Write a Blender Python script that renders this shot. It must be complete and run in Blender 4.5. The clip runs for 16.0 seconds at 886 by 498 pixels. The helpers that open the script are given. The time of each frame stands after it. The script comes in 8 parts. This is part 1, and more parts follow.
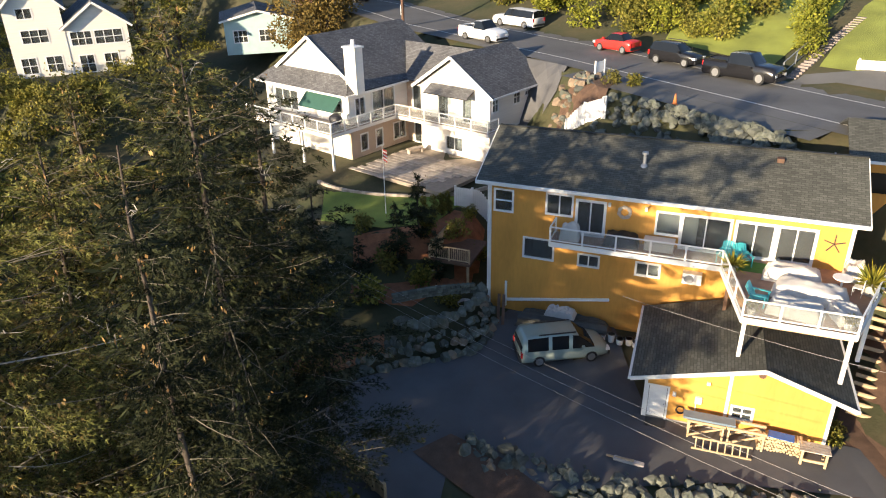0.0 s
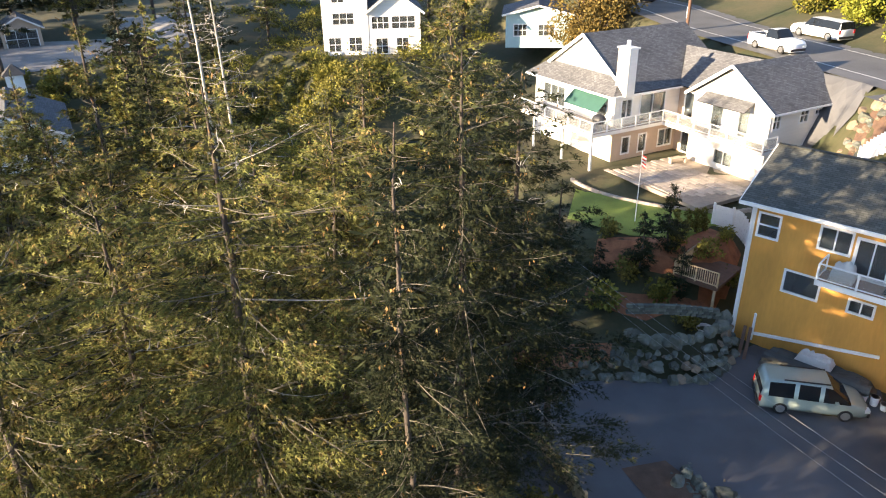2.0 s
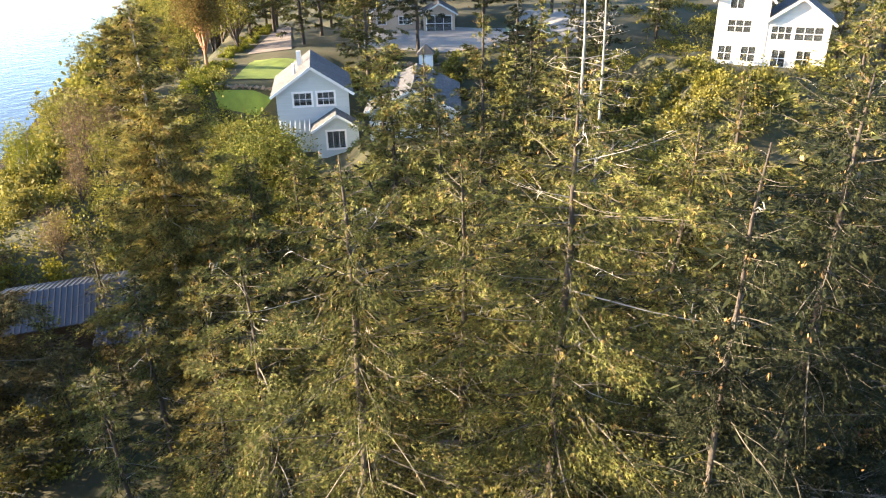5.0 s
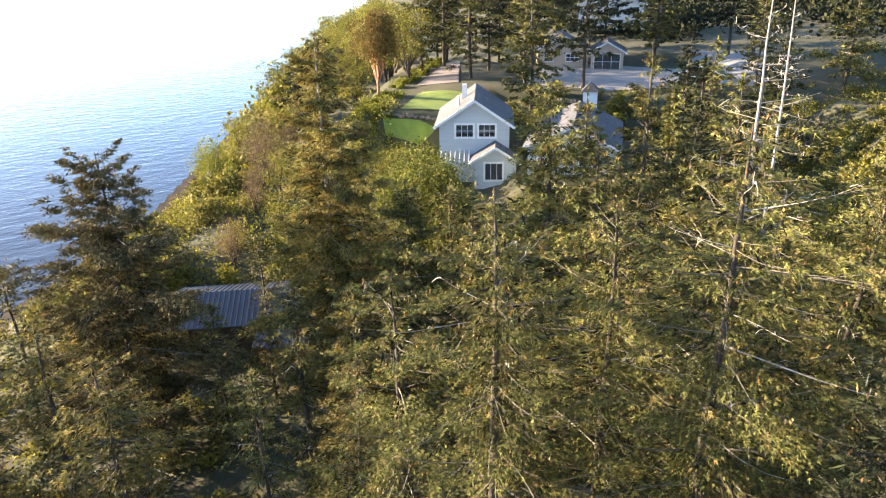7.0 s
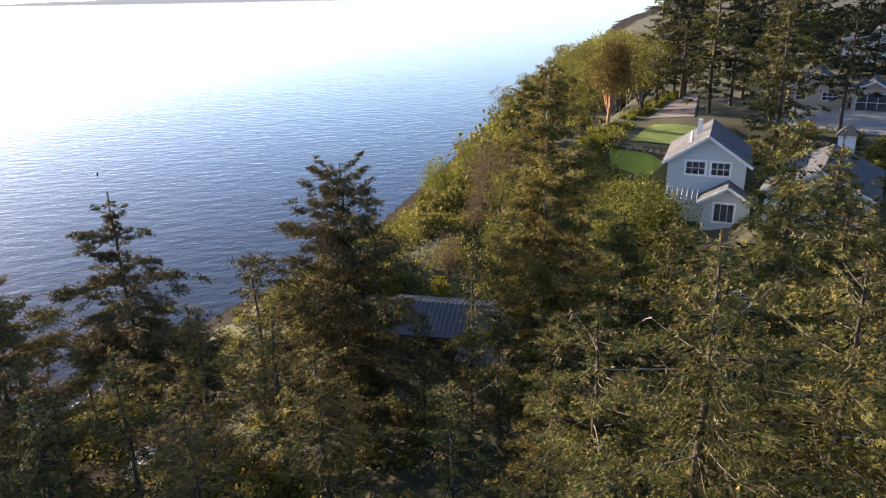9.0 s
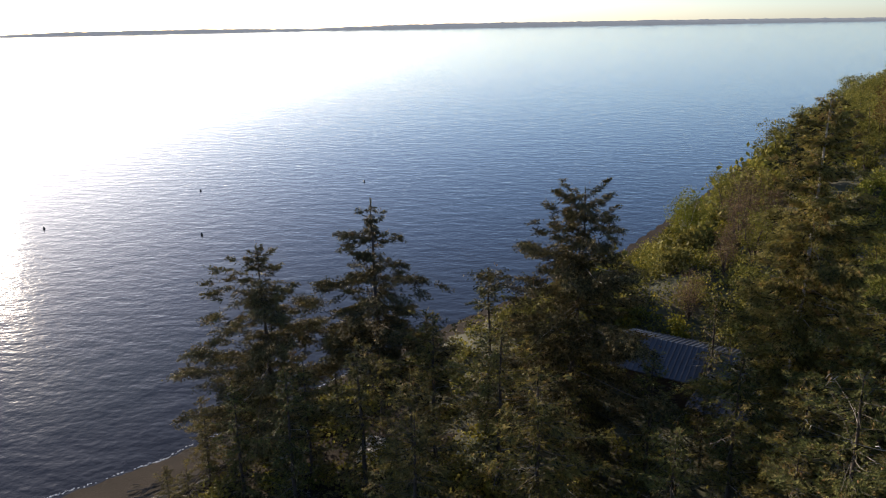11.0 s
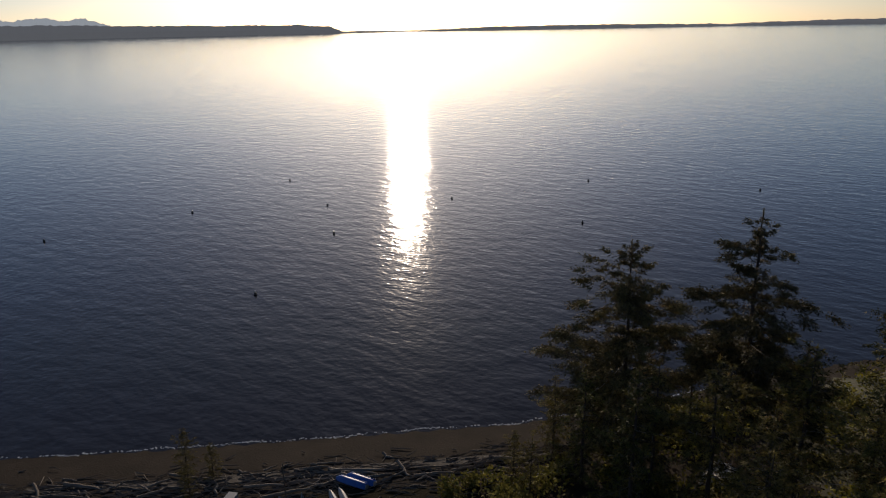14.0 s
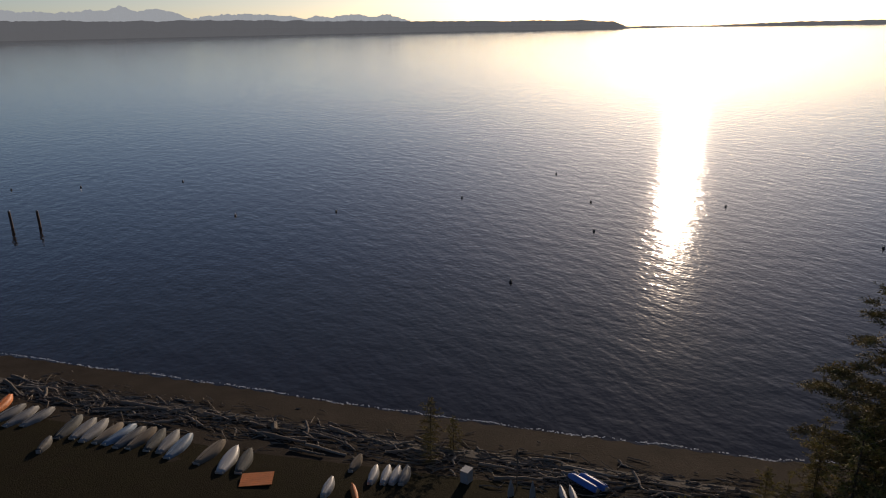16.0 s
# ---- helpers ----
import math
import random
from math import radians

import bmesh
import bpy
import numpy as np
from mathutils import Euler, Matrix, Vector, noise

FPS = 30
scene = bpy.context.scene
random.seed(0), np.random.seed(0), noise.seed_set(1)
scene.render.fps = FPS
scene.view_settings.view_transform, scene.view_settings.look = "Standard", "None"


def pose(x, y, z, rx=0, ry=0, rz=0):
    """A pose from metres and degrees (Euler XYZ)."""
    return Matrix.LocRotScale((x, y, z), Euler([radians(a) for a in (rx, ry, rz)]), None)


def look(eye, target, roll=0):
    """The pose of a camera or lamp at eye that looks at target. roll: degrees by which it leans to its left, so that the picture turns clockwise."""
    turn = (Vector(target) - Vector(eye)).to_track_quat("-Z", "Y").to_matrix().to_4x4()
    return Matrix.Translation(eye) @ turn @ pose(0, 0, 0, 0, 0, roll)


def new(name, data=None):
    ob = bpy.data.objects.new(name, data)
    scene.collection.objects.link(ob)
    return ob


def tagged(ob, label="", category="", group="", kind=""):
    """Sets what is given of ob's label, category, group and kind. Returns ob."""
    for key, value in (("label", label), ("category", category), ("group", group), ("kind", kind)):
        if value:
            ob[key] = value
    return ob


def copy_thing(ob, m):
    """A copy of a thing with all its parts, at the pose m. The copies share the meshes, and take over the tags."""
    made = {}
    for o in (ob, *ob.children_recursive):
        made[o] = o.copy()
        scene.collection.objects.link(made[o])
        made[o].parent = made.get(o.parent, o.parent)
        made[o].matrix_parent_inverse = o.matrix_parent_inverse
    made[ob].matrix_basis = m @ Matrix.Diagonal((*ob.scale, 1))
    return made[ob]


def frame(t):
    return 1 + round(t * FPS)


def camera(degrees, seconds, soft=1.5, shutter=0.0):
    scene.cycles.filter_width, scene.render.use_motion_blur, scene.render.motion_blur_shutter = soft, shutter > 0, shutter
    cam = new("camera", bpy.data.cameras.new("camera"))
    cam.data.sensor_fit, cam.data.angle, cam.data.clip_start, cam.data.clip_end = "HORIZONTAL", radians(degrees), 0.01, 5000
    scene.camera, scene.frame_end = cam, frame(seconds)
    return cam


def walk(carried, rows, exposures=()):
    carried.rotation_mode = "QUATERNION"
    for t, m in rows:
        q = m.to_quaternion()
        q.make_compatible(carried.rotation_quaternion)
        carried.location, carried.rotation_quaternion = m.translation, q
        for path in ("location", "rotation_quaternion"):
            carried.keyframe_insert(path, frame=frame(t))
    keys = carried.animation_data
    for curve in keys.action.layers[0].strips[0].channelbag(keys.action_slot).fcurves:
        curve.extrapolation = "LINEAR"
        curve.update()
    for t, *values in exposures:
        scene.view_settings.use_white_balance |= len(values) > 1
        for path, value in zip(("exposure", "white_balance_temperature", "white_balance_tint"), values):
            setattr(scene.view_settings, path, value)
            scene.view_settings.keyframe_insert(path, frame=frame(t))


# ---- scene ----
cam = camera(63.96, 16.0, soft=1.1)
CAM_Z = 32.0
# seconds, yaw, pitch, roll of a hovering camera that turns where it is
TURN = (
    (0.0, 0.00, -25.93, -1.13),
    (0.5, 5.52, -25.96, -1.13),
    (1.0, 11.00, -25.92, -1.05),
    (1.5, 16.23, -25.87, -0.93),
    (2.0, 21.41, -25.77, -0.95),
    (2.5, 26.64, -25.67, -1.07),
    (3.0, 31.80, -25.55, -1.28),
    (3.5, 36.77, -25.48, -1.27),
    (4.0, 41.59, -25.37, -1.16),
    (4.5, 46.49, -25.31, -1.04),
    (4.7, 48.41, -25.26, -1.00),
    (6.4, 60.35, -25.20, -1.08),
    (6.8, 62.83, -24.09, -1.11),
    (7.0, 64.02, -22.39, -1.10),
    (7.5, 67.22, -20.00, -1.05),
    (8.0, 72.04, -19.98, -1.06),
    (8.5, 77.11, -19.98, -1.02),
    (9.0, 82.19, -19.94, -1.05),
    (9.2, 84.17, -19.37, -1.02),
    (9.7, 89.15, -17.85, -1.06),
    (11.3, 105.21, -17.67, -1.10),
    (11.5, 107.20, -17.54, -1.09),
    (12.0, 112.34, -17.56, -1.09),
    (12.5, 117.52, -17.53, -1.09),
    (13.0, 122.70, -17.50, -1.08),
    (13.5, 127.97, -17.47, -1.10),
    (14.0, 133.24, -17.49, -1.11),
    (14.5, 138.57, -17.45, -1.12),
    (15.0, 143.98, -17.42, -1.09),
    (15.5, 149.39, -17.45, -1.10),
    (16.0, 154.82, -17.46, -1.10),
)
walk(cam, [(t, pose(0, 0, CAM_Z, 90 + p, 0, yaw) @ pose(0, 0, 0, 0, 0, roll)) for t, yaw, p, roll in TURN],
     exposures=[(0.0, 1.3, 6750, 11), (2.0, 2.18, 6950, 13), (4.7, 2.7, 7100, 12), (7.0, 2.66, 6850, 14), (7.5, 2.36, 6950, 15), (8.0, 1.88, 6750, 17), (9.0, 1.66, 6550, 19), (11.5, 0.37, 6100, 15), (12.8, -0.23, 6000, 16), (14.5, -0.96, 6550, 17), (15.2, -1.0, 6600, 17), (16.0, -0.63, 6800, 19)])

# ---- light ----
SUN_AZ, SUN_EL = 136.0, 11.5          # degrees to the left of +y, degrees up
sun_dir = Vector((-math.sin(radians(SUN_AZ)) * math.cos(radians(SUN_EL)),
                  math.cos(radians(SUN_AZ)) * math.cos(radians(SUN_EL)), math.sin(radians(SUN_EL))))
world = bpy.data.worlds.new("world")
scene.world = world
world.use_nodes = True
wn, wl = world.node_tree.nodes, world.node_tree.links
sky = wn.new("ShaderNodeTexSky")
sky.sky_type, sky.sun_disc = "NISHITA", False
sky.sun_elevation, sky.sun_rotation = radians(SUN_EL), radians(-SUN_AZ)
sky.air_density, sky.dust_density, sky.ozone_density = 0.68, 0.5, 2.2
wl.new(sky.outputs[0], wn["Background"].inputs[0])
wn["Background"].inputs[1].default_value = 0.122
sun_lamp = bpy.data.lights.new("sun", "SUN")
sun_lamp.energy, sun_lamp.angle, sun_lamp.color = 5.0, radians(0.5), (1.0, 0.83, 0.60)
sun = new("sun", sun_lamp)
sun.matrix_world = look(sun_dir * 200, (0, 0, 0))


# ---- materials ----
def mat(name, col, rough=0.8, var=0.25, scale=4.0, bump=0.0, bscale=None, metal=0.0, col2=None, island=0.0, obrand=0.0,
        stretch=(1, 1, 1), fine=None, spec=0.5):
    """A surface with two scales of variation, and optional difference between pieces."""
    m = bpy.data.materials.new(name)
    m.use_nodes = True
    n, l = m.node_tree.nodes, m.node_tree.links
    b = n["Principled BSDF"]
    b.inputs["Roughness"].default_value, b.inputs["Metallic"].default_value = rough, metal
    b.inputs["Specular IOR Level"].default_value = spec
    tc, mp = n.new("ShaderNodeTexCoord"), n.new("ShaderNodeMapping")
    mp.inputs["Scale"].default_value = stretch
    l.new(tc.outputs["Object"], mp.inputs[0])
    big, small = n.new("ShaderNodeTexNoise"), n.new("ShaderNodeTexNoise")
    big.inputs["Scale"].default_value, big.inputs["Detail"].default_value = scale, 5
    small.inputs["Scale"].default_value, small.inputs["Detail"].default_value = fine or scale * 9, 3
    for t in (big, small):
        l.new(mp.outputs[0], t.inputs["Vector"])
    add = n.new("ShaderNodeMath")
    add.operation = "MULTIPLY_ADD"
    l.new(small.outputs[0], add.inputs[0])
    add.inputs[1].default_value = 0.45
    l.new(big.outputs[0], add.inputs[2])
    ramp = n.new("ShaderNodeMapRange")
    ramp.inputs[1].default_value, ramp.inputs[2].default_value = 0.45, 1.0
    l.new(add.outputs[0], ramp.inputs[0])
    mix = n.new("ShaderNodeMix")
    mix.data_type = "RGBA"
    c2 = col2 or tuple(c * (1 - var) for c in col)
    c1 = col if col2 else tuple(min(1, c * (1 + var * 0.6)) for c in col)
    mix.inputs[6].default_value, mix.inputs[7].default_value = (*c2, 1), (*c1, 1)
    l.new(ramp.outputs[0], mix.inputs[0])
    out = mix.outputs[2]
    if island or obrand:
        src = n.new("ShaderNodeNewGeometry").outputs["Random Per Island"] if island else n.new("ShaderNodeObjectInfo").outputs["Random"]
        k = island or obrand
        mr = n.new("ShaderNodeMapRange")
        mr.inputs[3].default_value, mr.inputs[4].default_value = 1 - k, 1 + k
        l.new(src, mr.inputs[0])
        vm = n.new("ShaderNodeVectorMath")
        vm.operation = "SCALE"
        l.new(out, vm.inputs[0])
        l.new(mr.outputs[0], vm.inputs[3])
        out = vm.outputs[0]
    l.new(out, b.inputs["Base Color"])
    if bump:
        bp = n.new("ShaderNodeBump")
        bp.inputs["Strength"].default_value, bp.inputs["Distance"].default_value = 0.8, bump
        bt = n.new("ShaderNodeTexNoise")
        bt.inputs["Scale"].default_value, bt.inputs["Detail"].default_value = bscale or scale * 5, 4
        l.new(mp.outputs[0], bt.inputs["Vector"])
        l.new(bt.outputs[0], bp.inputs["Height"])
        l.new(bp.outputs[0], b.inputs["Normal"])
    return m


def foliage_mat(name, dark, light, tip, tips=0.66, through_leaf=0.25):
    """Leaves: tones by sprig, patches of browner growth, a little light through them."""
    m = bpy.data.materials.new(name)
    m.use_nodes = True
    n, l = m.node_tree.nodes, m.node_tree.links
    geo, tc = n.new("ShaderNodeNewGeometry"), n.new("ShaderNodeTexCoord")
    tone = n.new("ShaderNodeMix")
    tone.data_type = "RGBA"
    tone.inputs[6].default_value, tone.inputs[7].default_value = (*dark, 1), (*light, 1)
    l.new(geo.outputs["Random Per Island"], tone.inputs[0])
    patch_n, big = n.new("ShaderNodeTexNoise"), n.new("ShaderNodeTexNoise")
    patch_n.inputs["Scale"].default_value, patch_n.inputs["Detail"].default_value = 2.2, 3
    big.inputs["Scale"].default_value, big.inputs["Detail"].default_value = 0.45, 3
    for t in (patch_n, big):
        l.new(tc.outputs["Object"], t.inputs["Vector"])
    pm = n.new("ShaderNodeMapRange")
    pm.inputs[1].default_value, pm.inputs[2].default_value = tips - 0.08, tips + 0.08
    l.new(patch_n.outputs[0], pm.inputs[0])
    mix = n.new("ShaderNodeMix")
    mix.data_type = "RGBA"
    mix.inputs[7].default_value = (*tip, 1)
    l.new(pm.outputs[0], mix.inputs[0])
    l.new(tone.outputs[2], mix.inputs[6])
    mr = n.new("ShaderNodeMapRange")
    mr.inputs[1].default_value, mr.inputs[2].default_value, mr.inputs[3].default_value, mr.inputs[4].default_value = 0.3, 0.7, 0.65, 1.35
    l.new(big.outputs[0], mr.inputs[0])
    own, both = n.new("ShaderNodeMapRange"), n.new("ShaderNodeMath")
    own.inputs[3].default_value, own.inputs[4].default_value, both.operation = 0.78, 1.22, "MULTIPLY"
    l.new(n.new("ShaderNodeObjectInfo").outputs["Random"], own.inputs[0])
    l.new(mr.outputs[0], both.inputs[0])
    l.new(own.outputs[0], both.inputs[1])
    vm = n.new("ShaderNodeVectorMath")
    vm.operation = "SCALE"
    l.new(mix.outputs[2], vm.inputs[0])
    l.new(both.outputs[0], vm.inputs[3])
    b = n["Principled BSDF"]
    b.inputs["Roughness"].default_value, b.inputs["Specular IOR Level"].default_value = 0.75, 0.12
    l.new(vm.outputs[0], b.inputs["Base Color"])
    tr, ms = n.new("ShaderNodeBsdfTranslucent"), n.new("ShaderNodeMixShader")
    ms.inputs[0].default_value = through_leaf
    l.new(vm.outputs[0], tr.inputs[0])
    l.new(b.outputs[0], ms.inputs[1])
    l.new(tr.outputs[0], ms.inputs[2])
    l.new(ms.outputs[0], n["Material Output"].inputs[0])
    return m


def water_mat():
    m = bpy.data.materials.new("sea_water")
    m.use_nodes = True
    n, l = m.node_tree.nodes, m.node_tree.links
    b = n["Principled BSDF"]
    b.inputs["Base Color"].default_value = (0.021, 0.018, 0.017, 1)
    b.inputs["Roughness"].default_value, b.inputs["IOR"].default_value = 0.07, 1.33
    tc = n.new("ShaderNodeTexCoord")
    heights = []
    for ang, sx, sy, sc, amp in ((64, 1, 0.7, 0.13, 0.055), (66, 1, 0.55, 0.50, 0.095), (40, 1, 0.8, 1.5, 0.034)):
        mp, ns = n.new("ShaderNodeMapping"), n.new("ShaderNodeTexNoise")
        mp.inputs["Rotation"].default_value, mp.inputs["Scale"].default_value = (0, 0, radians(ang)), (sx, sy, 1)
        ns.inputs["Scale"].default_value, ns.inputs["Detail"].default_value = sc, 2
        l.new(tc.outputs["Object"], mp.inputs[0])
        l.new(mp.outputs[0], ns.inputs["Vector"])
        mu = n.new("ShaderNodeMath")
        mu.operation = "MULTIPLY"
        mu.inputs[1].default_value = amp
        l.new(ns.outputs[0], mu.inputs[0])
        heights.append(mu.outputs[0])
    s = heights[0]
    for h in heights[1:]:
        a = n.new("ShaderNodeMath")
        l.new(s, a.inputs[0])
        l.new(h, a.inputs[1])
        s = a.outputs[0]
    bp = n.new("ShaderNodeBump")
    bp.inputs["Strength"].default_value, bp.inputs["Distance"].default_value = 1.0, 1.0
    l.new(s, bp.inputs["Height"])
    l.new(bp.outputs[0], b.inputs["Normal"])
    return m


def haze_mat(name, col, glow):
    """A far shore, with the bright haze before it painted as surface emission."""
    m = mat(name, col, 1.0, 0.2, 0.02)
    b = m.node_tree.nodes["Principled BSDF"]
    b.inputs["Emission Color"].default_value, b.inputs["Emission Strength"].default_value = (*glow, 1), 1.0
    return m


def glass_mat(name, tint, rough=0.02):
    m = bpy.data.materials.new(name)
    m.use_nodes = True
    b = m.node_tree.nodes["Principled BSDF"]
    b.inputs["Base Color"].default_value, b.inputs["Roughness"].default_value = (*tint, 1), rough
    b.inputs["Transmission Weight"].default_value, b.inputs["IOR"].default_value = 0.92, 1.45
    return m


def shingle_mat(name, col):
    """Shingle courses: offset tabs in slightly different greys, with weathering."""
    m = mat(name, col, 0.9, 0.3, 0.35, 0.012, 25, fine=6)
    n, l = m.node_tree.nodes, m.node_tree.links
    b = n["Principled BSDF"]
    old = b.inputs["Base Color"].links[0].from_socket
    tc, br = n.new("ShaderNodeTexCoord"), n.new("ShaderNodeTexBrick")
    br.inputs["Scale"].default_value, br.inputs["Mortar Size"].default_value = 1.0, 0.012
    br.inputs["Brick Width"].default_value, br.inputs["Row Height"].default_value = 0.34, 0.15
    br.inputs["Color1"].default_value, br.inputs["Color2"].default_value = (1.25, 1.25, 1.25, 1), (0.72, 0.72, 0.72, 1)
    br.inputs["Mortar"].default_value = (0.45, 0.45, 0.45, 1)
    l.new(tc.outputs["UV"], br.inputs["Vector"])
    vm = n.new("ShaderNodeVectorMath")
    vm.operation = "MULTIPLY"
    l.new(old, vm.inputs[0])
    l.new(br.outputs[0], vm.inputs[1])
    l.new(vm.outputs[0], b.inputs["Base Color"])
    return m


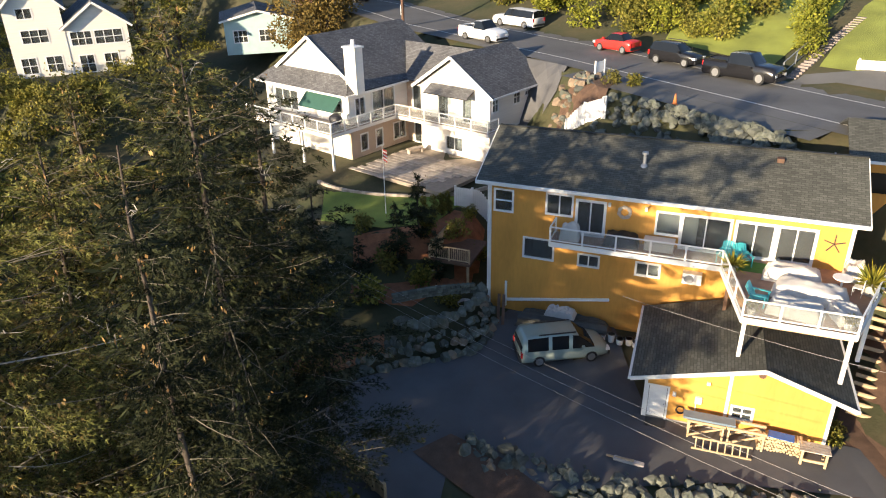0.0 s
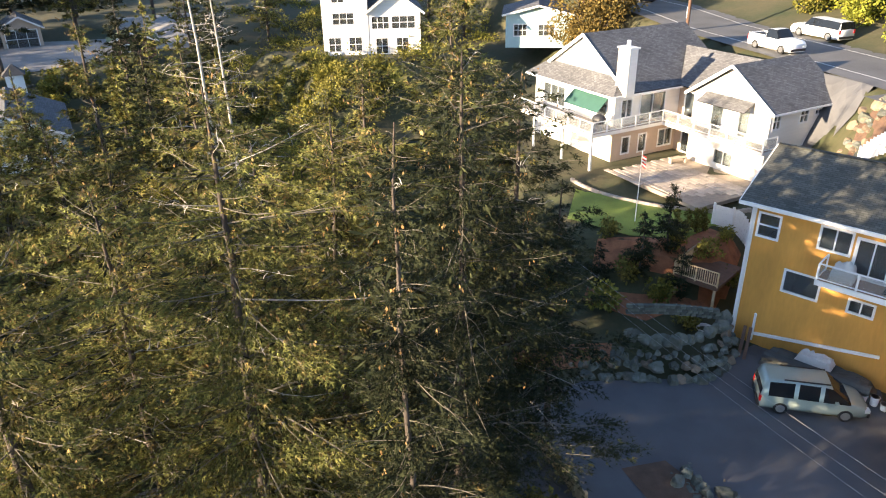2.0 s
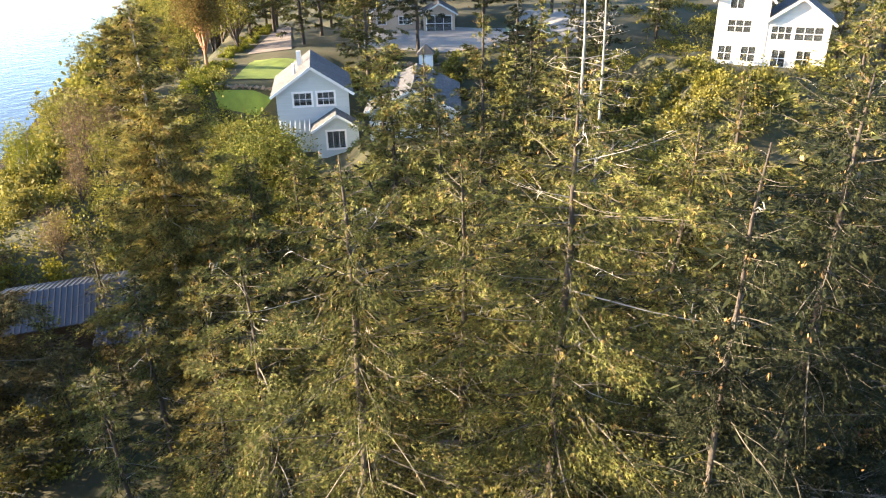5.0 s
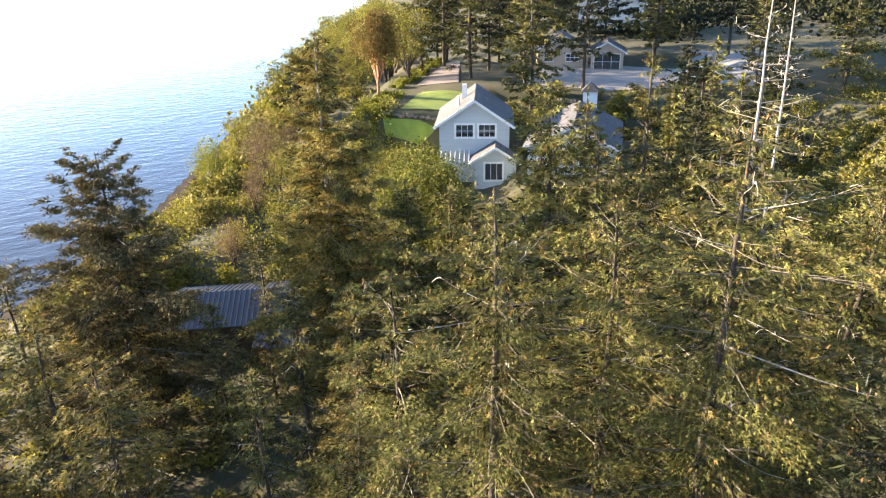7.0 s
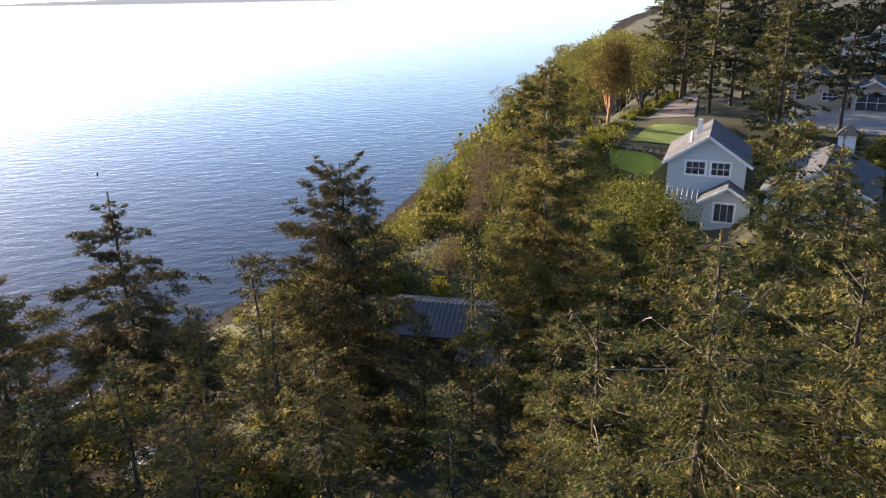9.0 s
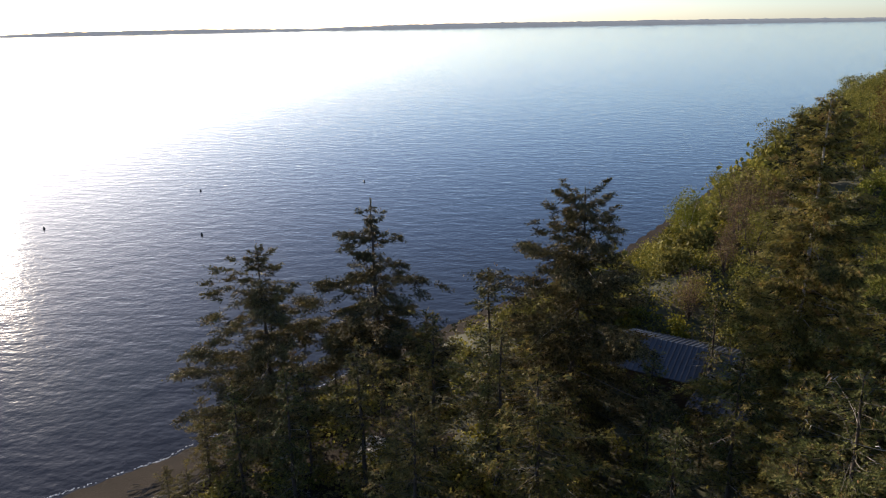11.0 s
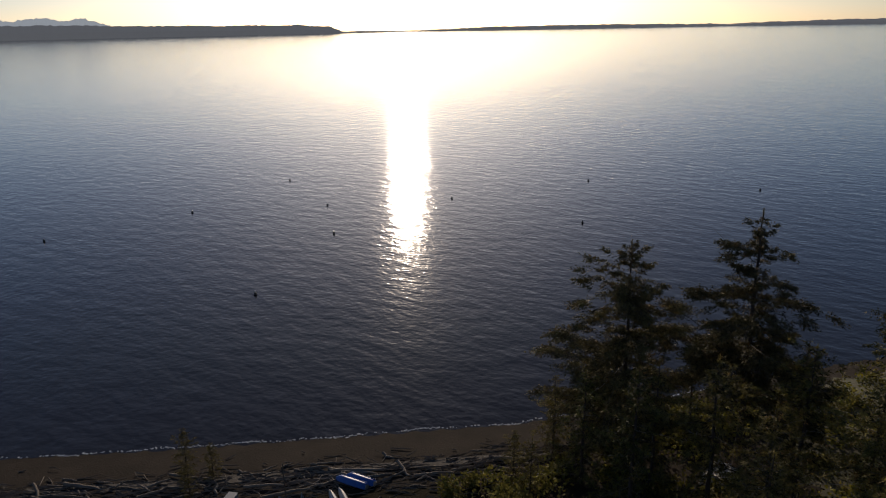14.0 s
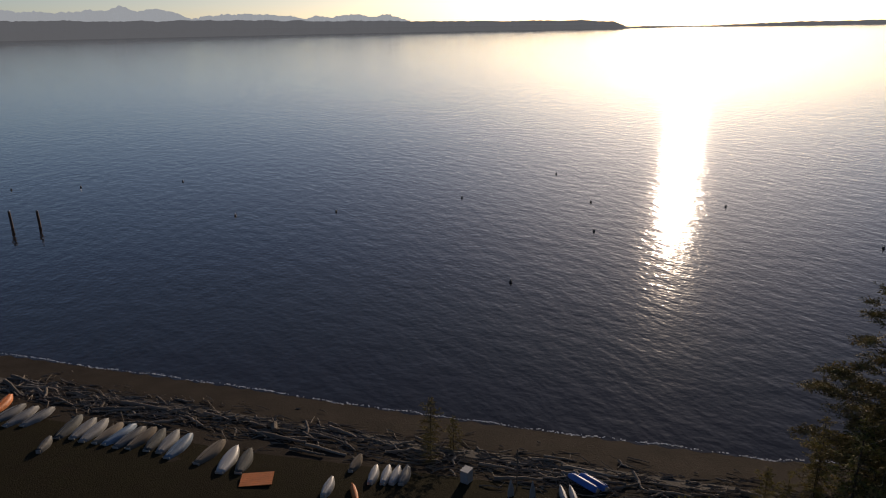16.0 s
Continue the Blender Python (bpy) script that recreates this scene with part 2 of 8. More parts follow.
M = {
    "water": water_mat(),
    "earth": mat("garden_earth", (0.085, 0.07, 0.035), 0.95, 0.5, 0.25, 0.05, 3, col2=(0.03, 0.042, 0.014)),
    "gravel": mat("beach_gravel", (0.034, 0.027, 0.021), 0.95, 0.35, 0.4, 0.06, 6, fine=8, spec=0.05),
    "road_asphalt": mat("worn_road_asphalt", (0.125, 0.125, 0.125), 0.9, 0.3, 0.3, 0.008, 60, fine=25),
    "lawn": mat("lawn", (0.17, 0.23, 0.034), 0.9, 0.35, 0.6, 0.03, 20, fine=18),
    "asphalt": mat("asphalt", (0.10, 0.10, 0.105), 0.85, 0.25, 0.5, 0.008, 60, fine=30),
    "concrete": mat("concrete", (0.27, 0.26, 0.245), 0.85, 0.2, 0.8, 0.006, 30),
    "mulch": mat("bark_mulch", (0.30, 0.12, 0.055), 0.95, 0.4, 2.0, 0.04, 20),
    "paint_line": mat("road_paint", (0.75, 0.74, 0.70), 0.7, 0.15, 4),
    "rock": mat("basalt_boulder", (0.165, 0.17, 0.15), 0.9, 0.5, 1.4, 0.08, 5, obrand=0.35, col2=(0.06, 0.07, 0.045), fine=9),
    "rock_tan": mat("tan_boulder", (0.22, 0.165, 0.115), 0.9, 0.35, 1.2, 0.06, 4, obrand=0.25),
    "yellow": mat("ochre_plywood_siding", (0.62, 0.30, 0.06), 0.75, 0.2, 0.7, 0.004, 12, stretch=(1, 1, 0.25)),
    "white": mat("white_paint", (0.80, 0.79, 0.76), 0.55, 0.08, 1.5),
    "cream": mat("white_lap_siding", (0.78, 0.74, 0.67), 0.6, 0.08, 1.0, 0.004, 8, stretch=(0.3, 0.3, 6)),
    "tan": mat("tan_stucco", (0.52, 0.40, 0.30), 0.85, 0.1, 1.0),
    "blue": mat("pale_blue_siding", (0.50, 0.54, 0.53), 0.7, 0.1, 1.0, 0.004, 8, stretch=(0.3, 0.3, 6)),
    "roof": shingle_mat("charcoal_shingles", (0.082, 0.084, 0.072)),
    "roof_grey": shingle_mat("grey_shingles", (0.12, 0.12, 0.125)),
    "glass": glass_mat("window_glass", (0.55, 0.62, 0.64)),
    "rail_glass": glass_mat("railing_glass", (0.9, 0.93, 0.93)),
    "dark_glass": mat("tinted_glass", (0.012, 0.014, 0.016), 0.08, 0.1, 1.0, spec=0.4),
    "bark": mat("fir_bark", (0.075, 0.058, 0.046), 0.95, 0.4, 1.5, 0.03, 12, stretch=(1, 1, 0.2)),
    "twig": mat("grey_lichened_twigs", (0.15, 0.13, 0.10), 0.95, 0.35, 2.0),
    "bark_pale": mat("weathered_dead_wood", (0.40, 0.36, 0.31), 0.9, 0.25, 2.0, 0.02, 10, stretch=(1, 1, 0.2)),
    "wood": mat("weathered_deck_boards", (0.26, 0.16, 0.11), 0.8, 0.25, 2.0, 0.004, 20, island=0.2),
    "fir": foliage_mat("fir_needles", (0.028, 0.034, 0.012), (0.18, 0.18, 0.049), (0.28, 0.19, 0.072), 0.64, 0.17),
    "spruce": foliage_mat("spruce_needles", (0.05, 0.048, 0.018), (0.26, 0.22, 0.068), (0.34, 0.23, 0.085), 0.64, 0.26),
    "olive_fir": foliage_mat("olive_fir_needles", (0.055, 0.055, 0.018), (0.31, 0.265, 0.072), (0.38, 0.25, 0.09), 0.63, 0.28),
    "shore_fir": foliage_mat("shore_spruce_needles", (0.035, 0.032, 0.014), (0.23, 0.19, 0.072), (0.32, 0.22, 0.095), 0.64, 0.11),
    # Inner needles coloured dark to look like the crown's shaded inside.
    "inner_growth": foliage_mat("shade_dark_inner_needles", (0.018, 0.019, 0.008), (0.045, 0.04, 0.016), (0.07, 0.045, 0.02), 0.66, 0.03),
    "cones": foliage_mat("fir_cones", (0.18, 0.10, 0.04), (0.34, 0.21, 0.085), (0.40, 0.28, 0.12), 0.6, 0.1),
    # Dark needles; the neighbours' shade on the grove firs is in this colour.
    "fir_dark": foliage_mat("dark_shaded_fir_needles", (0.013, 0.018, 0.009), (0.045, 0.05, 0.021), (0.15, 0.11, 0.04), 0.74, 0.06),
    "broad": foliage_mat("broad_leaves", (0.075, 0.085, 0.02), (0.25, 0.225, 0.045), (0.36, 0.28, 0.06)),
    "shrub": foliage_mat("shrub_leaves", (0.095, 0.092, 0.024), (0.24, 0.212, 0.055), (0.26, 0.26, 0.06)),
    "arbutus": foliage_mat("arbutus_leaves", (0.08, 0.06, 0.02), (0.17, 0.12, 0.035), (0.30, 0.19, 0.06)),
    "gorse": foliage_mat("yellow_flowering_shrub", (0.10, 0.11, 0.02), (0.28, 0.24, 0.03), (0.55, 0.45, 0.03)),
    "bay": foliage_mat("bay_leaves", (0.06, 0.075, 0.016), (0.22, 0.225, 0.045), (0.28, 0.21, 0.06)),
    "bare": foliage_mat("budding_twigs", (0.10, 0.065, 0.04), (0.20, 0.13, 0.075), (0.26, 0.19, 0.09), 0.6, 0.1),
    "pink": foliage_mat("pink_blossom", (0.20, 0.10, 0.09), (0.42, 0.24, 0.22), (0.55, 0.36, 0.33)),
    "arb_bark": mat("arbutus_bark", (0.42, 0.20, 0.10), 0.7, 0.3, 1.5),
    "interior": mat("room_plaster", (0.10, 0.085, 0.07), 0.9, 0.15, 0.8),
    "teal": mat("turquoise_plastic", (0.05, 0.42, 0.45), 0.5, 0.1, 3),
    "cover": mat("canvas_furniture_cover", (0.62, 0.58, 0.52), 0.9, 0.15, 1.5, 0.02, 5),
    "black": mat("black_plastic", (0.02, 0.02, 0.022), 0.5, 0.2, 3),
    "grey": mat("grey_metal", (0.35, 0.36, 0.37), 0.45, 0.15, 3, metal=0.5),
    "dark_wood": mat("dark_stained_wood", (0.12, 0.065, 0.04), 0.8, 0.3, 3, stretch=(1, 1, 0.3)),
    "lumber": mat("raw_lumber", (0.50, 0.37, 0.22), 0.8, 0.25, 3, obrand=0.2),
    "terracotta": mat("glazed_pot", (0.45, 0.42, 0.38), 0.7, 0.15, 3),
    "turf": mat("artificial_turf", (0.06, 0.17, 0.03), 0.95, 0.25, 6, 0.01, 80),
    "tyre": mat("tyre_rubber", (0.018, 0.018, 0.018), 0.85, 0.2, 5),
    "chrome": mat("alloy_rim", (0.6, 0.6, 0.6), 0.3, 0.1, 4, metal=0.9),
    "red_lamp": mat("red_lamp_lens", (0.45, 0.02, 0.02), 0.2, 0.1, 3),
    "head_lamp": mat("headlamp_lens", (0.75, 0.75, 0.72), 0.15, 0.1, 3),
    "paver": mat("tan_patio_paver", (0.42, 0.36, 0.30), 0.9, 0.2, 1.0, obrand=0.2),
    "metal_roof": mat("grey_metal_roofing", (0.075, 0.08, 0.095), 0.5, 0.25, 0.6, metal=0.3),
    "drift": mat("sun_bleached_driftwood", (0.20, 0.165, 0.125), 0.95, 0.35, 1.5, 0.02, 8, stretch=(0.2, 1, 1), obrand=0.35),
    # Near-white base stands in for sun glint on wavelets and wet gravel.
    "surf_glint": mat("surf_glint_white", (0.85, 0.83, 0.76), 0.12, 0.2, 1.5),
    "blue_plastic": mat("blue_tarpaulin", (0.03, 0.12, 0.40), 0.5, 0.2, 2),
    "orange": mat("orange_painted_hull", (0.60, 0.18, 0.04), 0.6, 0.2, 2),
    "hull": mat("chalky_white_hull", (0.15, 0.15, 0.145), 0.7, 0.3, 1.5, obrand=0.5),
    "hull_blue": mat("faded_blue_hull", (0.15, 0.21, 0.27), 0.6, 0.2, 1.5, obrand=0.2),
    "rust": mat("faded_red_fabric", (0.45, 0.05, 0.05), 0.8, 0.15, 4),
    "car_sage": mat("sage_car_paint", (0.38, 0.45, 0.40), 0.25, 0.05, 2, metal=0.3),
    "car_red": mat("red_car_paint", (0.60, 0.035, 0.03), 0.25, 0.05, 2),
    "car_black": mat("black_car_paint", (0.012, 0.012, 0.014), 0.2, 0.1, 2),
    "car_white": mat("white_car_paint", (0.78, 0.78, 0.77), 0.3, 0.04, 2),
    "car_blue": mat("navy_car_paint", (0.03, 0.05, 0.08), 0.25, 0.1, 2),
    "awning": mat("green_awning_canvas", (0.03, 0.095, 0.075), 0.85, 0.1, 2),
    "mortar": mat("sand_bed", (0.30, 0.25, 0.2), 0.95, 0.2, 3),
    "teal_wall": mat("pale_turquoise_siding", (0.42, 0.58, 0.57), 0.7, 0.1, 1),
    "mint": mat("pale_mint_siding", (0.62, 0.70, 0.62), 0.7, 0.1, 1),
    "green_roof": mat("mossy_roof", (0.12, 0.16, 0.08), 0.9, 0.3, 1),
    "paver_path": mat("gravel_drive", (0.24, 0.20, 0.18), 0.95, 0.2, 1, 0.02, 20),
    "mulch_dark": mat("dark_mulch", (0.12, 0.07, 0.045), 0.95, 0.35, 2, 0.04, 20),
    "lawn_dry": mat("hillside_grass", (0.24, 0.27, 0.05), 0.9, 0.4, 0.35, 0.05, 12, fine=10),
    "dark_canvas": mat("dark_canvas", (0.07, 0.075, 0.07), 0.8, 0.25, 2, 0.02, 6),
    "wire": mat("cable", (0.35, 0.34, 0.33), 0.6, 0.1, 2),
    "weed": mat("dark_seaweed", (0.05, 0.042, 0.035), 0.95, 0.4, 1.5, 0.03, 12),
    # Dark grass, its base lowered further for the near-black backlit look.
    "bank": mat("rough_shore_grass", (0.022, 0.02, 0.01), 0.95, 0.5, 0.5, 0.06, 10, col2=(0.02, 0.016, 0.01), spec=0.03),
    "hull_pale": mat("bright_white_hull", (0.34, 0.34, 0.33), 0.5, 0.1, 1.5),
    "hedge": foliage_mat("sunlit_hillside_leaves", (0.11, 0.13, 0.02), (0.28, 0.28, 0.04), (0.42, 0.34, 0.06)),
    "shoulder": mat("worn_shoulder", (0.13, 0.13, 0.125), 0.9, 0.25, 0.6, 0.01, 40, fine=20),
    # Far land and mountains glow evenly; the glow is painted haze.
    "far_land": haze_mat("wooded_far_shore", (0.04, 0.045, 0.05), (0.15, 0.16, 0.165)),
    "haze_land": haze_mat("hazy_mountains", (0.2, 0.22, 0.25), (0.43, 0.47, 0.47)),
}


# ---- building helpers ----
def mesh_ob(name, verts, faces, material, parent=None, smooth=False):
    me = bpy.data.meshes.new(name)
    me.from_pydata([tuple(v) for v in verts], [], [tuple(f) for f in faces])
    me.materials.append(material)
    if smooth:
        me.polygons.foreach_set("use_smooth", [True] * len(me.polygons))
    ob = new(name, me)
    if parent:
        ob.parent = parent
    return ob


def part(name, bm, material, parent=None, label=""):
    me = bpy.data.meshes.new(name)
    bm.normal_update()
    bm.to_mesh(me)
    bm.free()
    me.materials.append(material)
    ob = new(name, me)
    if parent:
        ob.parent = parent
    if label:
        ob["label"] = label
    return ob


def box(bm, x0, x1, y0, y1, z0, z1, m=None):
    r = bmesh.ops.create_cube(bm, size=1)
    bmesh.ops.scale(bm, vec=(x1 - x0, y1 - y0, z1 - z0), verts=r["verts"])
    bmesh.ops.translate(bm, vec=((x0 + x1) / 2, (y0 + y1) / 2, (z0 + z1) / 2), verts=r["verts"])
    if m:
        bmesh.ops.transform(bm, matrix=m, verts=r["verts"])
    return bm


def slab(bm, pts, thick):
    """A plate with the corners pts on top, thick metres down."""
    v = [bm.verts.new(p) for p in pts] + [bm.verts.new((p[0], p[1], p[2] - thick)) for p in pts]
    k = len(pts)
    bm.faces.new(v[:k])
    bm.faces.new(list(reversed(v[k:])))
    for i in range(k):
        j = (i + 1) % k
        bm.faces.new((v[i], v[k + i], v[k + j], v[j]))
    bmesh.ops.recalc_face_normals(bm, faces=bm.faces)
    return bm


def prism(bm, outline, y0, y1):
    """An outline in x and z drawn out along y."""
    a = [bm.verts.new((x, y0, z)) for x, z in outline]
    b = [bm.verts.new((x, y1, z)) for x, z in outline]
    k = len(a)
    bm.faces.new(a)
    bm.faces.new(list(reversed(b)))
    for i in range(k):
        j = (i + 1) % k
        bm.faces.new((a[j], a[i], b[i], b[j]))
    bmesh.ops.recalc_face_normals(bm, faces=bm.faces)
    return bm


def roof_plane(bm, a, b, c, d, thick=0.14):
    """A roof slope: eave a to b, ridge c (over b) to d (over a), with thickness, laid out in metres for its shingles."""
    a, b, c, d = map(Vector, (a, b, c, d))
    uv = bm.loops.layers.uv.verify()
    no = (b - a).cross(d - a).normalized()
    if no.z < 0:
        no = -no
    topv = [bm.verts.new(p) for p in (a, b, c, d)]
    low = [bm.verts.new(p - no * thick) for p in (a, b, c, d)]
    fs = [bm.faces.new(topv), bm.faces.new(list(reversed(low)))]
    for i in range(4):
        j = (i + 1) % 4
        fs.append(bm.faces.new((topv[i], low[i], low[j], topv[j])))
    u = (b - a).normalized()
    v = no.cross(u)
    for f in fs:
        for lp in f.loops:
            q = lp.vert.co - a
            lp[uv].uv = (q.dot(u), q.dot(v))
    bmesh.ops.recalc_face_normals(bm, faces=fs)
    return bm


def wall_cells(bm, x0, x1, z0, z1, openings, thick=0.2, m=None, y0=0.0):
    """A wall in the plane y = 0 (outside towards -y) with openings (x0, x1, z0, z1) through it, as one sheet with thickness."""
    xs = sorted({x0, x1, *[v for o in openings for v in o[:2] if x0 < v < x1]})
    zs = sorted({z0, z1, *[v for o in openings for v in o[2:] if z0 < v < z1]})
    full = [[not any(o[0] < (xs[i] + xs[i + 1]) / 2 < o[1] and o[2] < (zs[k] + zs[k + 1]) / 2 < o[3] for o in openings)
             for k in range(len(zs) - 1)] for i in range(len(xs) - 1)]
    made = {}

    def vert(i, k, side):
        if (i, k, side) not in made:
            p = Vector((xs[i], y0 + side * thick, zs[k]))
            made[i, k, side] = bm.verts.new(m @ p if m else p)
        return made[i, k, side]

    def solid(i, k):
        return 0 <= i < len(xs) - 1 and 0 <= k < len(zs) - 1 and full[i][k]

    fs = []
    for i in range(len(xs) - 1):
        for k in range(len(zs) - 1):
            if not full[i][k]:
                continue
            c = ((i, k), (i + 1, k), (i + 1, k + 1), (i, k + 1))
            fs.append(bm.faces.new([vert(*q, 0) for q in c]))
            fs.append(bm.faces.new([vert(*q, 1) for q in reversed(c)]))
            for a, b, n in ((0, 1, (i, k - 1)), (1, 2, (i + 1, k)), (2, 3, (i, k + 1)), (3, 0, (i - 1, k))):
                if not solid(*n):
                    fs.append(bm.faces.new((vert(*c[b], 0), vert(*c[a], 0), vert(*c[a], 1), vert(*c[b], 1))))
    bmesh.ops.recalc_face_normals(bm, faces=fs)
    return bm


def window(parent, o, m=None, cols=2, rows=1, name="window", frame_w=0.08, material="white", glass="glass"):
    """A framed window in an opening (x0, x1, z0, z1): casing, bars and panes, at m in its wall."""
    m = m or Matrix()
    x0, x1, z0, z1 = o
    w = frame_w
    bm = bmesh.new()
    px = [x0 + (x1 - x0) * i / cols for i in range(cols + 1)]
    pz = [z0 + (z1 - z0) * j / rows for j in range(rows + 1)]
    holes = [(px[i] + (w * 0.5 if i == 0 else 0.032), px[i + 1] - (w * 0.5 if i == cols - 1 else 0.032),
              pz[j] + (w * 0.5 if j == 0 else 0.03), pz[j + 1] - (w * 0.5 if j == rows - 1 else 0.03)) for i in range(cols) for j in range(rows)]
    wall_cells(bm, x0 - w, x1 + w, z0 - w, z1 + w, holes, 0.13, None, -0.03)
    fr = part(name, bm, M[material], parent)
    fr.matrix_local = m
    for i in range(cols):
        for j in range(rows):
            bm = bmesh.new()
            box(bm, x0 + (x1 - x0) * i / cols + 0.03, x0 + (x1 - x0) * (i + 1) / cols - 0.03, 0.03, 0.045,
                z0 + (z1 - z0) * j / rows + 0.03, z0 + (z1 - z0) * (j + 1) / rows - 0.03)
            part("pane", bm, M[glass], fr)
    return fr


def beam(bm, p, q, w, h=None):
    """A squared timber from p to q."""
    p, q = Vector(p), Vector(q)
    d = q - p
    m = Matrix.Translation((p + q) / 2) @ d.to_track_quat("X", "Z").to_matrix().to_4x4()
    return box(bm, -d.length / 2, d.length / 2, -w / 2, w / 2, -(h or w) / 2, (h or w) / 2, m)


def rod(bm, p, q, r, r2=None, seg=8):
    p, q = Vector(p), Vector(q)
    d = q - p
    m = Matrix.Translation((p + q) / 2) @ d.to_track_quat("Z", "Y").to_matrix().to_4x4()
    bmesh.ops.create_cone(bm, cap_ends=True, segments=seg, radius1=r, radius2=r if r2 is None else r2, depth=d.length, matrix=m)
    return bm


def railing(name, parent, line, height=0.9, gap=1.6, glass=True, material="white", label="", pickets=0.0, base_z=None):
    """Posts, rails and clear panels (or pickets) along a line of floor points."""
    r = new(name)
    r.parent = parent
    if label:
        r["label"] = label
    first = True
    for i in range(len(line) - 1):
        a, b = Vector(line[i]), Vector(line[i + 1])
        k = max(1, round((b - a).length / gap))
        u = (b - a).normalized()
        for j in range(k + 1):
            if j == 0 and not first:
                continue
            p = a + (b - a) * j / k
            bm = bmesh.new()
            beam(bm, p, p + Vector((0, 0, height)), 0.09)
            part("post", bm, M[material], r)
        first = False
        for zz, h in ((height, 0.06), (0.12, 0.05)):
            bm = bmesh.new()
            beam(bm, a + Vector((0, 0, zz)), b + Vector((0, 0, zz)), 0.07, h)
            part("rail", bm, M[material], r)
        for j in range(k):
            p, q = a + (b - a) * j / k + u * 0.08, a + (b - a) * (j + 1) / k - u * 0.08
            if glass:
                bm = bmesh.new()
                beam(bm, (p + Vector((0, 0, height / 2 + 0.03))), (q + Vector((0, 0, height / 2 + 0.03))), 0.012, height - 0.24)
                part("panel", bm, M["rail_glass"], r)
            elif pickets:
                c = int((q - p).length / pickets)
                for t in range(c):
                    o = p + (q - p) * (t + 0.5) / c
                    bm = bmesh.new()
                    beam(bm, o + Vector((0, 0, 0.14)), o + Vector((0, 0, height - 0.03)), 0.035)
                    part("picket", bm, M[material], r)
    return r


def empty(name, m, label, category, group=""):
    e = new(name)
    e.matrix_world = m
    return tagged(e, label, category, group)


# ---- the lie of the land ----
SHORE = np.array([(130, -190), (60, -125), (14, -82), (-5.8, -64.2), (-21, -50), (-42.6, -31.3), (-72, -14), (-97, 3), (-155, 28), (-300, 90), (-735, 300), (-2500, 1300)], float)
ROAD = np.array([(-90, 185, 24.5), (-35, 119, 22.0), (-9.0, 87.8, 20.9), (-3.3, 78.4, 20.5), (10.8, 61.5, 19.9), (26.0, 42.4, 19.0), (52, 10, 17.5), (110, -62, 15)], float)


def along(line, x, y):
    """Signed distance to a polyline (positive to the left of its way) and the place on it."""
    best, sd, st = np.full(x.shape, 1e9), np.zeros(x.shape), np.zeros(x.shape)
    for i in range(len(line) - 1):
        a, b = line[i, :2], line[i + 1, :2]
        d = b - a
        ln = np.hypot(*d)
        px, py = x - a[0], y - a[1]
        t = np.clip((px * d[0] + py * d[1]) / ln ** 2, 0, 1)
        dist = np.hypot(px - t * d[0], py - t * d[1])
        side = np.sign(d[0] * py - d[1] * px)
        near = dist < best
        best = np.where(near, dist, best)
        sd = np.where(near, side * dist, sd)
        st = np.where(near, i + t, st)
    return sd, st


def ease(a, b, v):
    t = np.clip((v - a) / (b - a), 0, 1)
    return t * t * (3 - 2 * t)


def pad(z, x, y, cx, cy, hw, hd, ang, level, blend):
    c, s = math.cos(radians(ang)), math.sin(radians(ang))
    u, v = (x - cx) * c + (y - cy) * s, -(x - cx) * s + (y - cy) * c
    d = np.hypot(np.maximum(np.abs(u) - hw, 0), np.maximum(np.abs(v) - hd, 0))
    k = 1 - ease(0, blend, d)
    return z * (1 - k) + level * k


def land(x, y):
    x, y = np.asarray(x, float), np.asarray(y, float)
    s = -along(SHORE, x, y)[0]
    z = np.interp(s, [-60, 0, 4, 14, 30, 52, 75, 90, 140, 900], [-4, -0.05, 0.6, 2.0, 3.6, 6.2, 9.0, 11.0, 17, 60])
    west = ease(-45, -75, x)
    zw = np.interp(s, [-60, 0, 4, 20, 45, 70, 120, 900], [-4, -0.05, 1.0, 7.6, 11, 16, 18, 60])
    z = z * (1 - west) + zw * west
    z = pad(z, x, y, 7, 27, 12, 6.5, -10, 9.0, 4)
    z = pad(z, x, y, -40, 76, 8, 7, -30, 16.6, 8)
    z = pad(z, x, y, -5, 60, 12, 10, -40, 12.9, 4)
    z = pad(z, x, y, -3, 47.5, 5, 3, 0, 12.2, 4)
    z = pad(z, x, y, 13, 38.5, 10, 4, -22, 9.3, 3)
    z = pad(z, x, y, -69, 38, 5, 5, 60, 9.0, 5)
    z = pad(z, x, y, -85, 38.5, 7, 6, 60, 14.4, 4)
    z = pad(z, x, y, -106, 52, 15, 7, -32, 14.4, 6)
    z = pad(z, x, y, -88, 66, 16, 10, 50, 15.0, 8)
    z = pad(z, x, y, -58, 46, 5, 6, 50, 12.0, 6)
    rd, rt = along(ROAD, x, y)
    rz = np.interp(rt, np.arange(len(ROAD)), ROAD[:, 2])
    sh = 3.2 * ease(4.05, 4.35, rt) * (1 - ease(4.88, 5.02, rt))
    near = ease(-7.5 - sh, -1.8 - sh, rd)
    hill = rz + 0.26 * np.maximum(rd - 7.8, 0) ** 0.95
    z = np.where(rd > -1.8 - sh, np.minimum(hill, 60), z * (1 - near) + rz * near)
    return z


def axis(lo, hi):
    core = np.arange(lo, hi, 1.6)
    out = np.cumsum(1.6 * 1.16 ** np.arange(1, 40))
    out = out[out < 4100]
    return np.concatenate([lo - out[::-1], core, core[-1] + out])


